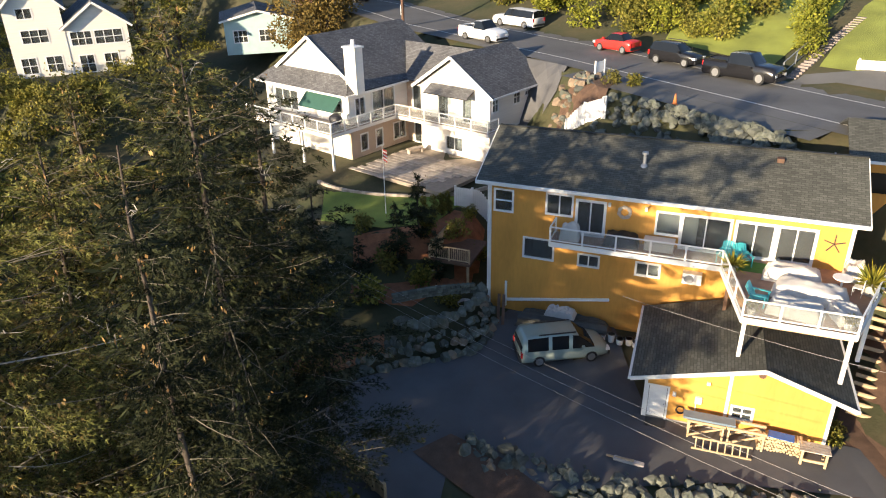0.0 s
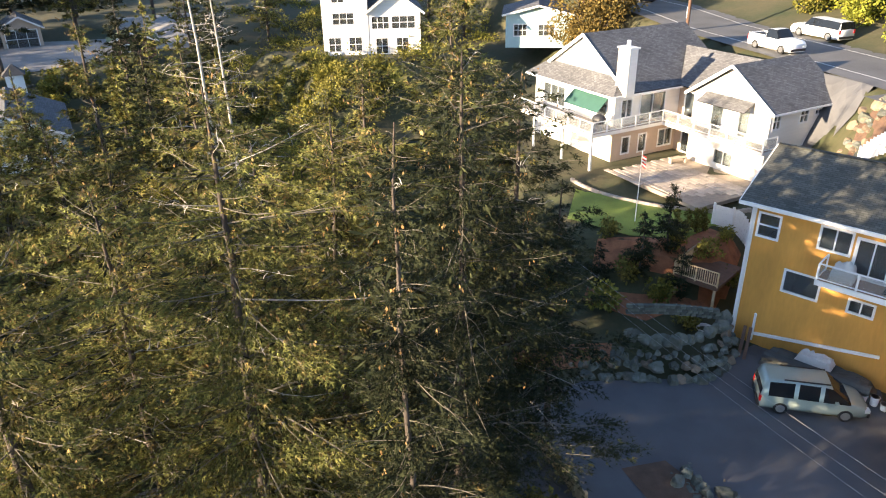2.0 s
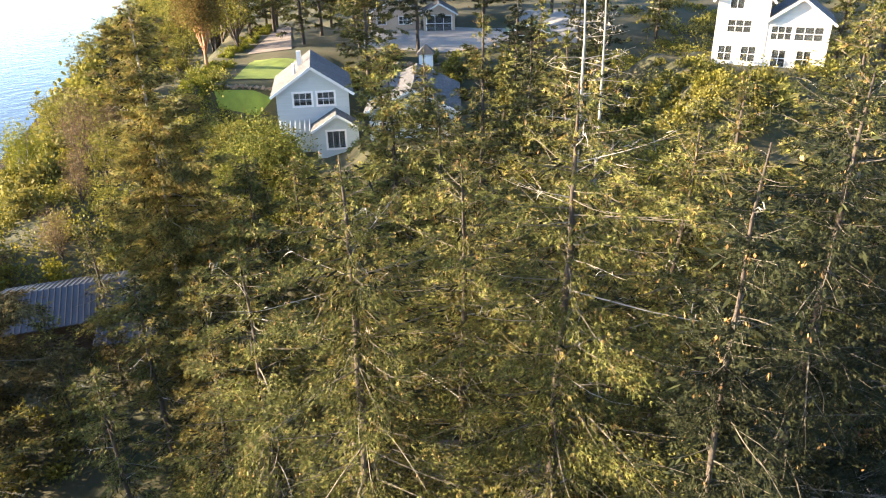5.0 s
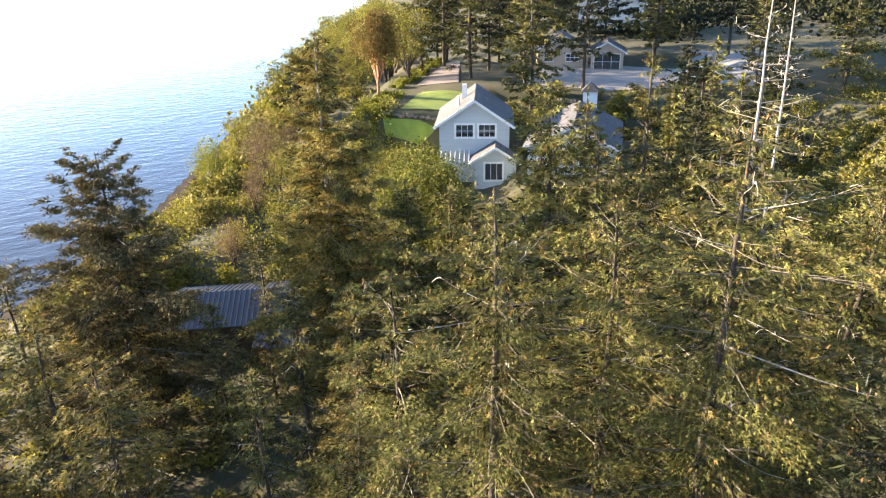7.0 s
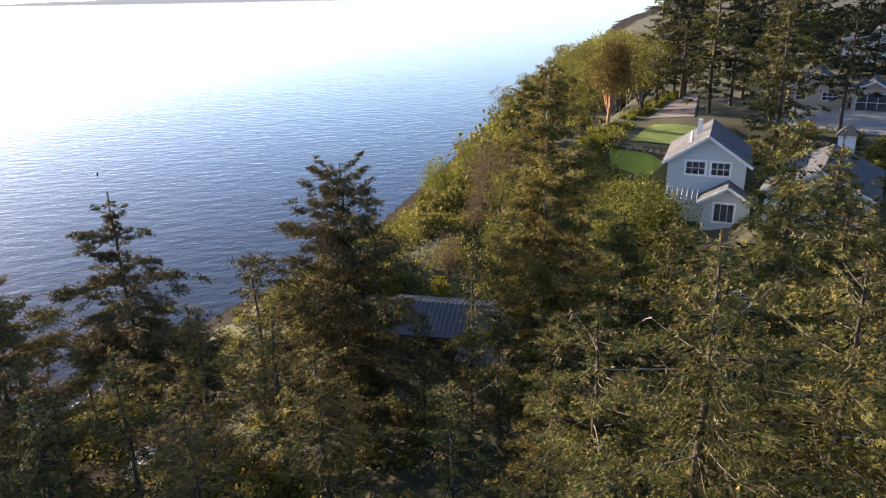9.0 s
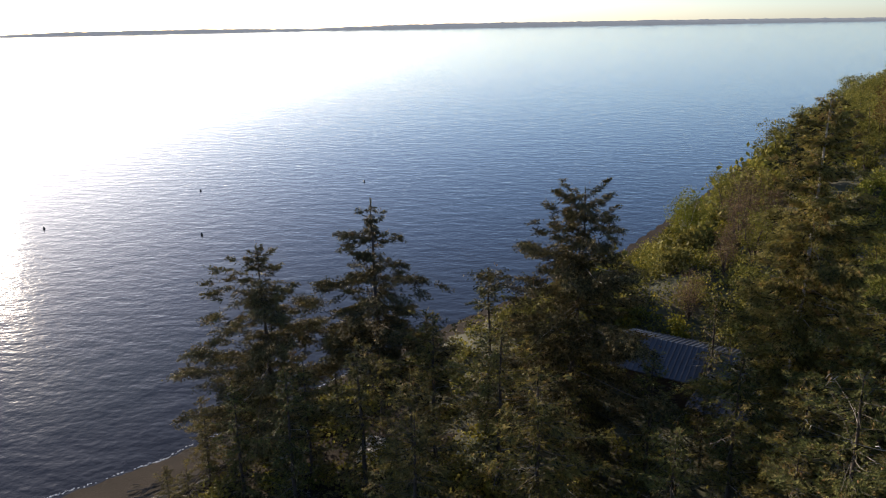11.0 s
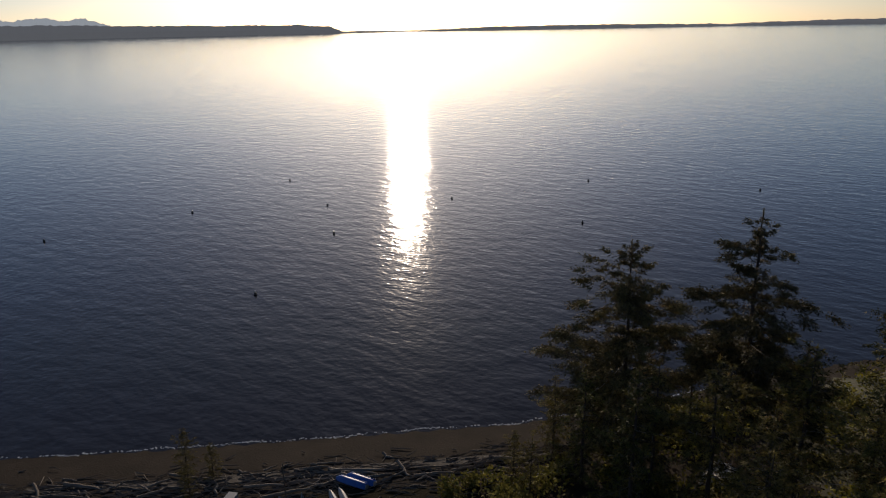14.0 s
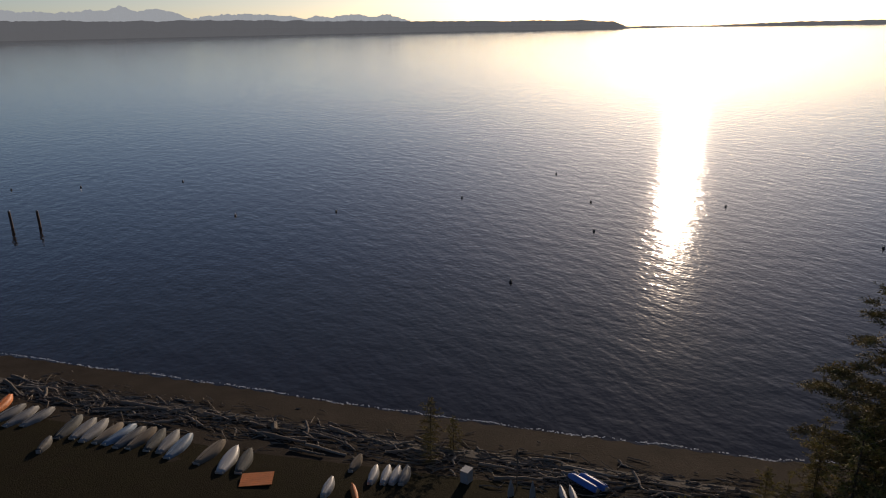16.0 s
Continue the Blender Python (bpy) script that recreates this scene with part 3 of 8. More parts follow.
gx = axis(-350, 90)
gy = axis(-110, 185)
GX, GY = np.meshgrid(gx, gy, indexing="ij")
GZ = land(GX, GY)
gs = -along(SHORE, GX, GY)[0]
GZ = np.where(gs < -40, -4, GZ)
GZ = GZ + np.where(gs > 3, (np.random.rand(*GZ.shape) - 0.5) * 0.12, 0)
nx, ny = GX.shape
ix = np.arange(nx * ny).reshape(nx, ny)
quads = np.stack([ix[:-1, :-1], ix[1:, :-1], ix[1:, 1:], ix[:-1, 1:]], -1).reshape(-1, 4)
ground = mesh_ob("ground", np.stack([GX, GY, GZ], -1).reshape(-1, 3), quads, M["earth"], smooth=True)
tagged(ground, "mossy brown earth and undergrowth sloping to a shore", "ground", kind="structure")
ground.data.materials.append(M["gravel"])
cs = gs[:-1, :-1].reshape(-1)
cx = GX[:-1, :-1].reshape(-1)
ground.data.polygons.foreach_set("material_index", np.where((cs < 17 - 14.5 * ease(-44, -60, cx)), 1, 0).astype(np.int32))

bm = bmesh.new()
slab(bm, [(-4700, -4700, 0), (4700, -4700, 0), (4700, 4700, 0), (-4700, 4700, 0)], 0.5)
water = tagged(part("water", bm, M["water"]), "calm rippled sea with low sun glitter", "water", kind="structure")


def drape(name, line, lo, hi, lift, material, label, category, step=1.5, z_of=None, kind="structure"):
    """A strip along a polyline between two offsets, lying on the land, with thickness."""
    pts = []
    for i in range(len(line) - 1):
        a, b = line[i], line[i + 1]
        k = max(1, int(np.hypot(*(b - a)[:2]) / step))
        pts += [a + (b - a) * j / k for j in range(k)]
    pts.append(line[-1])
    pts = np.array(pts)
    d = np.gradient(pts[:, :2], axis=0)
    for _ in range(4):
        d[1:-1] = (d[:-2] + d[1:-1] + d[2:]) / 3
    d /= np.linalg.norm(d, axis=1)[:, None]
    nrm = np.stack([-d[:, 1], d[:, 0]], 1)
    cols = np.linspace(lo, hi, max(2, int(abs(hi - lo) / 1.2) + 1))
    P = pts[:, None, :2] + nrm[:, None] * cols[None, :, None]
    Z = (pts[:, None, 2] + 0 * cols[None]) if z_of == "line" else land(P[..., 0], P[..., 1])
    n, k = P.shape[:2]
    top = np.concatenate([P, (Z + lift)[..., None]], -1).reshape(-1, 3)
    ii = np.arange(n * k).reshape(n, k)
    q = np.stack([ii[:-1, :-1], ii[1:, :-1], ii[1:, 1:], ii[:-1, 1:]], -1).reshape(-1, 4)
    ob = mesh_ob(name, top, q, material, smooth=True)
    return tagged(ob, label, category, kind=kind)


drape("road", ROAD, -2.0, 7.6, 0.06, M["road_asphalt"], "worn grey asphalt road on the hillside", "road", z_of="line")
SHOULDER = np.array([(13.2, 58.5, 19.76), (25.4, 43.1, 19.03)], float)
drape("pavement", SHOULDER, -4.7, -1.98, 0.05, M["shoulder"], "grey gravelly street shoulder", "shoulder", z_of="line")
drape("road_marking", ROAD, -0.06, 0.06, 0.075, M["paint_line"], "white edge line on asphalt", "road marking", z_of="line")
drape("road_marking", ROAD, 5.9, 6.02, 0.075, M["paint_line"], "white edge line on asphalt", "road marking", z_of="line")


def patch(name, outline, lift, material, label, category, res=0.9):
    """A piece of ground cover inside an outline, lying on the land."""
    o = np.array(outline, float)
    bm = bmesh.new()
    vs = [bm.verts.new((*p, 0)) for p in o]
    f = bm.faces.new(vs)
    lo, hi = o.min(0), o.max(0)
    for i, (a, b) in enumerate(zip(lo, hi)):
        for c in np.arange(a + res, b, res):
            co, no = [0, 0, 0], [0, 0, 0]
            co[i], no[i] = c, 1
            bmesh.ops.bisect_plane(bm, geom=bm.verts[:] + bm.edges[:] + bm.faces[:], plane_co=co, plane_no=no)
    zz = land([v.co.x for v in bm.verts], [v.co.y for v in bm.verts])
    for v, z in zip(bm.verts, zz):
        v.co.z = z + lift
    bmesh.ops.recalc_face_normals(bm, faces=bm.faces)
    return tagged(part(name, bm, material), label, category, kind="structure")


patch("driveway", [(-10, 14), (-1, 19), (0.3, 26), (4, 23), (12, 23.3), (19, 22), (19.5, 25), (10, 29), (10, 36), (4, 37.8), (1.5, 34), (-4.5, 31.5), (-9, 27), (-16, 22)], 0.07, M["asphalt"], "dark asphalt driveway in tree shade", "driveway")


# ---- plant builders ----
def frames_of(d):
    up = np.where(np.abs(d[:, 2:3]) > 0.95, np.array([[1.0, 0, 0]]), np.array([[0, 0, 1.0]]))
    a = np.cross(d, up)
    a /= np.linalg.norm(a, axis=1)[:, None]
    return a, np.cross(a, d)


def tubes(paths, radii, sides=5):
    """Tapered tubes along paths, as vertices and faces."""
    V, F, base = [], [], 0
    for p, r in zip(paths, radii):
        p = np.asarray(p, float)
        d = np.gradient(p, axis=0)
        d /= np.linalg.norm(d, axis=1)[:, None] + 1e-9
        a, b = frames_of(d)
        ang = np.arange(sides) * 2 * math.pi / sides
        ring = p[:, None] + np.asarray(r)[:, None, None] * (a[:, None] * np.cos(ang)[None, :, None] + b[:, None] * np.sin(ang)[None, :, None])
        V.append(ring.reshape(-1, 3))
        n = len(p)
        i = np.arange(n - 1)[:, None] * sides + np.arange(sides)[None]
        j = np.arange(n - 1)[:, None] * sides + (np.arange(sides)[None] + 1) % sides
        F.append(np.stack([i, j, j + sides, i + sides], -1).reshape(-1, 4) + base)
        base += n * sides
    return np.concatenate(V), np.concatenate(F)


def leaf_mesh(name, v, f, material, parent):
    """Loose leaves from arrays of corners and faces that all have as many corners."""
    me = bpy.data.meshes.new(name)
    k = f.shape[1]
    me.vertices.add(len(v))
    me.vertices.foreach_set("co", v.astype(np.float32).ravel())
    me.loops.add(f.size)
    me.loops.foreach_set("vertex_index", f.astype(np.int32).ravel())
    me.polygons.add(len(f))
    me.polygons.foreach_set("loop_start", np.arange(0, f.size, k, dtype=np.int32))
    me.update(calc_edges=True)
    me.materials.append(material)
    ob = new(name, me)
    ob.parent = parent
    ob["kind"] = "stuff"
    return ob


def aim(rng, d, droop, jitter, roll=0.0):
    d = d + rng.normal(0, jitter, d.shape)
    d[:, 2] -= droop
    d /= np.linalg.norm(d, axis=1)[:, None]
    a, b = frames_of(d)
    th = (rng.normal(0, roll, len(d)) if roll else rng.uniform(0, 2 * math.pi, len(d)))[:, None]
    side = a * np.cos(th) + b * np.sin(th)
    return d, side


def sprays(rng, p, d, length, width, droop=0.25, jitter=0.38):
    """Flat pointed leaves at points p towards d: one quad each."""
    n = len(p)
    d, side = aim(rng, d, droop, jitter)
    L = length * rng.uniform(0.55, 1.4, (n, 1))
    Wd = width * rng.uniform(0.65, 1.35, (n, 1))
    mid = p + d * L * 0.5
    v = np.stack([p, mid + side * Wd, p + d * L, mid - side * Wd], 1).reshape(-1, 3)
    return v, np.arange(4 * n).reshape(n, 4)


def needles(rng, p, d, length, width, droop=0.25, jitter=0.38, roll=0.0):
    """Needle sprigs at points p towards d: a long middle finger and two side fingers from one foot."""
    n = len(p)
    d, side = aim(rng, d, droop, jitter, roll)
    L = length * rng.uniform(0.55, 1.45, (n, 1))
    w = width * rng.uniform(0.7, 1.3, (n, 1))
    up = np.cross(side, d) * rng.normal(0, 0.3, (n, 1))
    sp = rng.uniform(0.5, 0.85, (n, 1))
    v = np.stack([p + side * w, p - side * w, p + (d + up * 0.5) * L * 1.15, p + (d * 0.62 + side * sp) * L * 0.8, p + (d * 0.62 - side * sp + up) * L * 0.8], 1).reshape(-1, 3)
    b = np.arange(n)[:, None] * 5
    f = np.concatenate([b + np.array([[0, 1, 2]]), b + np.array([[0, 1, 3]]), b + np.array([[0, 1, 4]])], 1).reshape(-1, 3)
    return v, f


def conifer(name, seed, height, radius, bare=0.12, whorl=0.66, dense=1.0, sprig=0.2, fat=0.12, material="fir", lean=(0, 0), gaps=0.15, top_bare=0.0,
            dead=0.1, cones=0.8, taper=0.72, label="", trunk_mat="bark", trunk_r=None, group="firs of the grove", droop=1.0):
    """A fir: tapered trunk, drooping limbs with side twigs, and needle sprigs along them."""
    rng = np.random.default_rng(seed)
    tr = trunk_r or height * 0.012
    zs = np.linspace(0, height, 14)
    wob = np.cumsum(rng.normal(0, 0.05, (14, 2)), 0)
    axis_p = np.stack([wob[:, 0] + lean[0] * (zs / height) ** 1.5, wob[:, 1] + lean[1] * (zs / height) ** 1.5, zs], 1)
    axis_p[:, :2] -= axis_p[0, :2]
    at = lambda z: np.array([np.interp(z, zs, axis_p[:, 0]), np.interp(z, zs, axis_p[:, 1]), z])
    root = new(name)
    v, f = tubes([axis_p], [np.maximum(tr * (1 - zs / height) ** 0.8 + 0.02, 0.02)], 9)
    mesh_ob("trunk", v, f, M[trunk_mat], root, True)
    limbs, lr, dlimbs, dr, P, D, C, Q, E = [], [], [], [], [], [], [], [], []
    z = height * bare
    lobes = rng.uniform(0.65, 1.15, 7)
    hole_k = rng.normal(0, 1, (8, 3))
    hole_k *= (2 * math.pi / rng.uniform(1.0, 2.6, (8, 1))) / np.linalg.norm(hole_k, axis=1)[:, None]
    hole_p = rng.uniform(0, 6.28, 8)
    while z < height * 0.985:
        t = (z - height * bare) / (height * (1 - bare))
        prof = min(1.0, (1 - t) ** taper * 1.1 + 0.03) * (0.66 + 0.34 * min(1, t * 5))
        k = rng.integers(4, 7)
        a0 = rng.uniform(0, 6.28)
        for i in range(k):
            ang = a0 + i * 6.28 / k + rng.normal(0, 0.35)
            L = radius * prof * rng.uniform(0.55, 1.2) * lobes[int((ang % 6.28) / 6.29 * 7)]
            if rng.random() < gaps:
                L *= 0.35
            if L < 0.15:
                continue
            s = np.linspace(0, 1, 5)
            rise = rng.normal(0.14, 0.14) + 0.6 * max(0, t - 0.65)
            fall = rng.uniform(0.3, 0.75) * (1 - t) * L * 0.5 * droop
            bend = rng.normal(0, 0.18)
            aa = ang + bend * s
            o0 = at(z + rng.uniform(-0.2, 0.2))
            pth = o0[None] + np.stack([np.cos(aa) * L * s, np.sin(aa) * L * s, rise * L * s - fall * s ** 2 + 0.12 * L * s ** 4], 1)
            is_dead = rng.random() < dead * (1.7 if t < 0.3 else 0.6) or t > 1 - top_bare
            (dlimbs if is_dead else limbs).append(pth)
            (dr if is_dead else lr).append((0.006 + 0.006 * L) * (1 - s * 0.85))
            if is_dead:
                for q in range(4):
                    u = rng.uniform(0.3, 0.95)
                    o = o0 * (1 - u) + pth[-1] * u
                    w = rng.normal(0, 0.35, 3) * min(L, 1.6) * 0.35
                    dlimbs.append(np.stack([o, o + w * 0.5 + (0, 0, 0.05), o + w]))
                    dr.append(np.array([0.014, 0.01, 0.004]))
                if rng.random() < 0.65 or top_bare > 0.5:
                    continue
            m = max(2, int(1.5 + L * 2.4 * dense))
            u = np.clip(np.linspace(0.14, 1.0, m) + rng.normal(0, 0.05, m), 0.08, 1.0)
            hand = rng.choice([-1.0, 1.0], m)
            off = hand * rng.uniform(0.04, 0.36, m) * L * (1.02 - u) ** 0.6
            a2 = ang + bend * u
            pad_c = np.stack([np.interp(u, s, pth[:, q]) for q in range(3)], 1) + np.stack([-np.sin(a2) * off, np.cos(a2) * off, -0.3 * np.abs(off)], 1)
            pad_r = np.minimum(0.26 + 0.1 * L, 0.16 + 0.3 * L) * rng.uniform(0.6, 1.35, m) * (0.6 + 0.4 * min(1, (1 - t) * 4))
            a2 = a2 + hand * rng.uniform(0.1, 0.8, m) * (1.05 - u)
            keep = np.cos(pad_c @ hole_k.T + hole_p).sum(1) > -0.55 + 0.8 * (t > 0.8) * -1
            if not keep.any():
                continue
            for q in np.nonzero(keep & (rng.random(m) < 0.4))[0]:
                o = pth[0] + (pth[-1] - pth[0]) * u[q] * 0.75
                o[2] = np.interp(u[q] * 0.75, s, pth[:, 2])
                e = pad_c[q] + np.array([math.cos(a2[q]), math.sin(a2[q]), -0.1]) * pad_r[q]
                limbs.append(np.stack([o, (o + e) / 2 + np.array([0, 0, 0.04]), e]))
                lr.append(np.array([0.012, 0.009, 0.004]))
            pad_c, pad_r, a2, m = pad_c[keep], pad_r[keep], a2[keep], int(keep.sum())
            fw = np.stack([np.cos(a2), np.sin(a2), rng.normal(rise * 0.5 - 0.22, 0.16, m)], 1)
            lt = np.stack([-np.sin(a2), np.cos(a2), rng.normal(0, 0.2, m)], 1)
            c = np.maximum(5, (32 * dense * (pad_r / 0.4) ** 1.5 * (0.2 / sprig)).astype(int))
            rep = np.repeat(np.arange(m), c)
            d = rng.normal(0, 1, (len(rep), 3))
            d *= (rng.uniform(0.2, 0.95, len(rep)) / np.linalg.norm(d, axis=1))[:, None]
            sz = pad_r[rep][:, None]
            P.append(pad_c[rep] + sz * (fw[rep] * d[:, :1] * 1.35 + lt[rep] * d[:, 1:2] * (0.85 - 0.45 * d[:, :1]) + np.array([[0, 0, 0.3]]) * d[:, 2:]))
            D.append(fw[rep] * 0.8 + lt[rep] * d[:, 1:2] * 0.9 + np.array([[0, 0, 0.5]]) * d[:, 2:])
            n2 = max(3, int(L * 5))
            u2 = rng.uniform(0.05, 0.8, n2)
            off = rng.normal(0, 0.15, n2) * L * (1 - u2) ** 0.5
            a3 = ang + bend * u2
            Q.append(np.stack([np.interp(u2, s, pth[:, q]) for q in range(3)], 1) + np.stack([-np.sin(a3) * off, np.cos(a3) * off, rng.normal(-0.08, 0.1, n2)], 1))
            E.append(np.stack([np.cos(a3), np.sin(a3), rng.normal(-0.2, 0.2, n2)], 1))
            if cones and t > 0.3 and rng.random() < 0.6:
                e = rng.integers(0, m, max(1, int(L * cones)))
                C.append(pad_c[e] + rng.normal(0, 0.25, (len(e), 3)) + np.array([0, 0, 0.15]))
        z += whorl * rng.uniform(0.6, 1.4) * (0.6 + 0.5 * (1 - t))
    top = at(height)
    if not top_bare:
        P.append(top[None] - np.array([0, 0, 1.0]) * np.linspace(0, 0.8, 14)[:, None])
        D.append(np.repeat(np.array([[0, 0, 1.0]]), 14, 0))
    if limbs:
        v, f = tubes(limbs, lr, 3)
        mesh_ob("branchwork", v, f, M["twig"], root)["kind"] = "stuff"
    if dlimbs:
        v, f = tubes(dlimbs, dr, 3)
        q = mesh_ob("deadwood", v, f, M["bark_pale"], root)
        q["label"], q["kind"] = "bare grey dead limbs", "stuff"
    if P:
        P, D = np.concatenate(P), np.concatenate(D)
        v, f = needles(rng, P, D, sprig * 0.95, sprig * fat * 0.9, 0.06, 0.16, 1.0)
        leaf_mesh("crown", v, f, M[material], root)
    # Filler sprays that carry the crown's inner shade in their colour.
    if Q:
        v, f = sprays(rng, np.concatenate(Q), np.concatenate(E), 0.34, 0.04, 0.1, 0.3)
        leaf_mesh("inner_growth", v, f, M[material if material == "fir_dark" else "inner_growth"], root)["label"] = "brown-green inner needles, coloured dark for the crown's shade"
    if C:
        C = np.repeat(np.concatenate(C), 3, 0)
        C += rng.normal(0, 0.06, C.shape)
        v, f = sprays(rng, C, np.repeat(np.array([[0, 0, -1.0]]), len(C), 0), 0.13, 0.028, 0.3, 0.3)
        leaf_mesh("cone_growth", v, f, M["cones"], root)["label"] = "clusters of orange-brown cones"
    return tagged(root, label or "tall fir with drooping olive-green needle sprays", "tree", group)


def plant(ob, x, y, turn=0, scale=1.0, z=None, label=""):
    g = float(land(x, y)) - 0.15 if z is None else z
    c = copy_thing(ob, Matrix.Translation((x, y, g)) @ Matrix.Rotation(radians(turn), 4, "Z"))
    c.scale = (scale, scale, scale)
    if label:
        c["label"] = label
    return c


def fir_to(name, seed, x, y, tip, radius, **kw):
    """A fir at x, y whose tip is tip metres above the sea."""
    g = float(land(x, y)) - 0.15
    ob = conifer(name, seed, tip - g, radius, **kw)
    ob.matrix_world = Matrix.Translation((x, y, g))
    return ob


def leafy(name, seed, height, radius, n, leaf, material, label, category, group, stem=0.35, bark="bark", trunk_r=0.12, blobs=9, squash=0.8):
    """A broad-leaved tree or shrub: forked stems and leaf clumps with gaps between them."""
    rng = np.random.default_rng(seed)
    root = new(name)
    cen = rng.normal(0, 1, (blobs, 3))
    cen /= np.linalg.norm(cen, axis=1)[:, None]
    cen *= radius * rng.uniform(0.25, 0.72, (blobs, 1))
    cen[:, 2] = height * (stem + (1 - stem) * rng.uniform(0.15, 0.85, blobs))
    rad = radius * rng.uniform(0.28, 0.5, blobs)
    paths, rr = [], []
    for c in cen:
        b = np.array([0, 0, height * stem * rng.uniform(0.2, 0.8)])
        mid = (b + c) / 2 + rng.normal(0, radius * 0.08, 3)
        paths.append(np.stack([(0, 0, -0.1), b, mid, c]))
        rr.append(np.array([1, 0.8, 0.5, 0.15]) * trunk_r * rng.uniform(0.5, 1))
    v, f = tubes(paths, rr, 5)
    mesh_ob("trunk", v, f, M[bark], root, True)
    which = rng.integers(0, blobs, n)
    d = rng.normal(0, 1, (n, 3))
    d /= np.linalg.norm(d, axis=1)[:, None]
    r = rad[which] * rng.uniform(0.45, 1.12, n) ** 0.7
    p = cen[which] + d * r[:, None] * np.array([1, 1, squash])
    p[:, 2] = np.maximum(p[:, 2], 0.05)
    v, f = sprays(rng, p, d, leaf, leaf * 0.33, 0.0, 0.8)
    leaf_mesh("crown" if stem > 0.2 else "foliage", v, f, M[material], root)
    return tagged(root, label, category, group)




def undergrowth(name, seed, spots, n, leaf, material, label):
    """Rough growth nobody could count: loose leaf mounds at (x, y, size), joined."""
    rng = np.random.default_rng(seed)
    sp = np.array(spots)
    cen = np.repeat(sp, 4, 0)
    cen[:, :2] += rng.normal(0, 0.55, (len(cen), 2)) * cen[:, 2:3]
    g = land(cen[:, 0], cen[:, 1])
    which = rng.integers(0, len(cen), n * len(sp))
    d = rng.normal(0, 1, (len(which), 3))
    d[:, 2] = np.abs(d[:, 2])
    d /= np.linalg.norm(d, axis=1)[:, None]
    size = (cen[:, 2] * rng.uniform(0.6, 1.25, len(cen)))[which]
    r = size * rng.uniform(0.5, 1.1, len(which))
    p = np.stack([cen[which, 0] + d[:, 0] * r, cen[which, 1] + d[:, 1] * r, g[which] + d[:, 2] * r * 1.2 - 0.1], 1)
    dry = -along(SHORE, p[:, 0], p[:, 1])[0] > 2.5 + 0.9 * np.maximum(d[:, 2], 0) * r
    p, d = p[dry], d[dry]      # nothing hangs out over the water
    v, f = sprays(rng, p, d, leaf, leaf * 0.36, 0.0, 0.8)
    ob = leaf_mesh(name, v, f, M[material], None)
    return tagged(ob, label, "undergrowth", kind="stuff")


# ---- yellow house ----
HOUSE = Matrix.Translation((1.98, 38.2, 9.0)) @ Matrix.Rotation(radians(-22.0), 4, "Z")
house = empty("house", HOUSE, "ochre-yellow two-storey house with white trim and charcoal shingle roof", "house")
FRONT = Matrix.Translation((0, 0.5, 0))
openings = [(0.98, 2.05, 6.88, 8.18), (4.05, 5.5, 7.08, 8.28), (5.78, 7.3, 6.12, 8.1), (10.1, 11.3, 6.75, 8.0), (11.42, 13.8, 6.12, 8.0),
            (14.1, 15.9, 6.12, 8.0), (16.1, 17.8, 6.12, 8.0), (2.8, 4.55, 4.15, 5.38), (6.05, 7.2, 4.12, 4.82), (9.3, 10.55, 4.08, 4.84)]
bm = bmesh.new()
wall_cells(bm, 0.7, 19.4, 0.3, 8.62, openings, 0.18, FRONT)
part("wall", bm, M["yellow"], house, "ochre plywood front wall")
for b in ((0.7, 0.88, 0.68, 8.4, 0.3, 8.62), (19.22, 19.4, 0.68, 8.4, 0.3, 8.62), (0.88, 19.22, 8.22, 8.4, 0.3, 8.62)):
    part("wall", box(bmesh.new(), *b), M["yellow"], house)
for x in (0.7, 19.28):
    bm2 = bmesh.new()
    vs = [bm2.verts.new(p) for p in ((x, 0.5, 8.62), (x, 8.4, 8.62), (x, 4.45, 10.5), (x + 0.12, 0.5, 8.62), (x + 0.12, 8.4, 8.62), (x + 0.12, 4.45, 10.5))]
    for f in ((0, 1, 2), (5, 4, 3), (0, 2, 5, 3), (1, 4, 5, 2), (0, 3, 4, 1)):
        bm2.faces.new([vs[i] for i in f])
    bmesh.ops.recalc_face_normals(bm2, faces=bm2.faces)
    part("gable", bm2, M["yellow"], house)
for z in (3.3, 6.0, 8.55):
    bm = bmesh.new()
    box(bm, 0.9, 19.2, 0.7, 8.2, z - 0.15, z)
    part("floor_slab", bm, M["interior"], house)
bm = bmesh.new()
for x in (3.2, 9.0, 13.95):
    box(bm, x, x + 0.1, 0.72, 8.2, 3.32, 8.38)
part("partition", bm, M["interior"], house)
for o, c, r in zip(openings, (1, 2, 2, 1, 2, 2, 2, 1, 2, 2), (2, 1, 1, 1, 1, 1, 1, 1, 1, 1)):
    tall = o[3] - o[2] > 1.7
    window(house, o, FRONT, c, r, "sliding_door" if tall else "window", 0.1 if tall else 0.075)
# curtain behind the wide panes, pale blind behind the small one
for x0, x1, z0, z1 in ((10.15, 11.25, 6.8, 7.95), (11.5, 12.2, 6.2, 7.95), (9.95, 10.5, 4.1, 4.8)):
    bm = bmesh.new()
    k = 12
    for i in range(k):
        a, b = x0 + (x1 - x0) * i / k, x0 + (x1 - x0) * (i + 1) / k
        box(bm, a, b, 0.85 + 0.03 * (i % 2), 0.87 + 0.03 * (i % 2), z0, z1)
    part("curtain", bm, M["cover"], house)
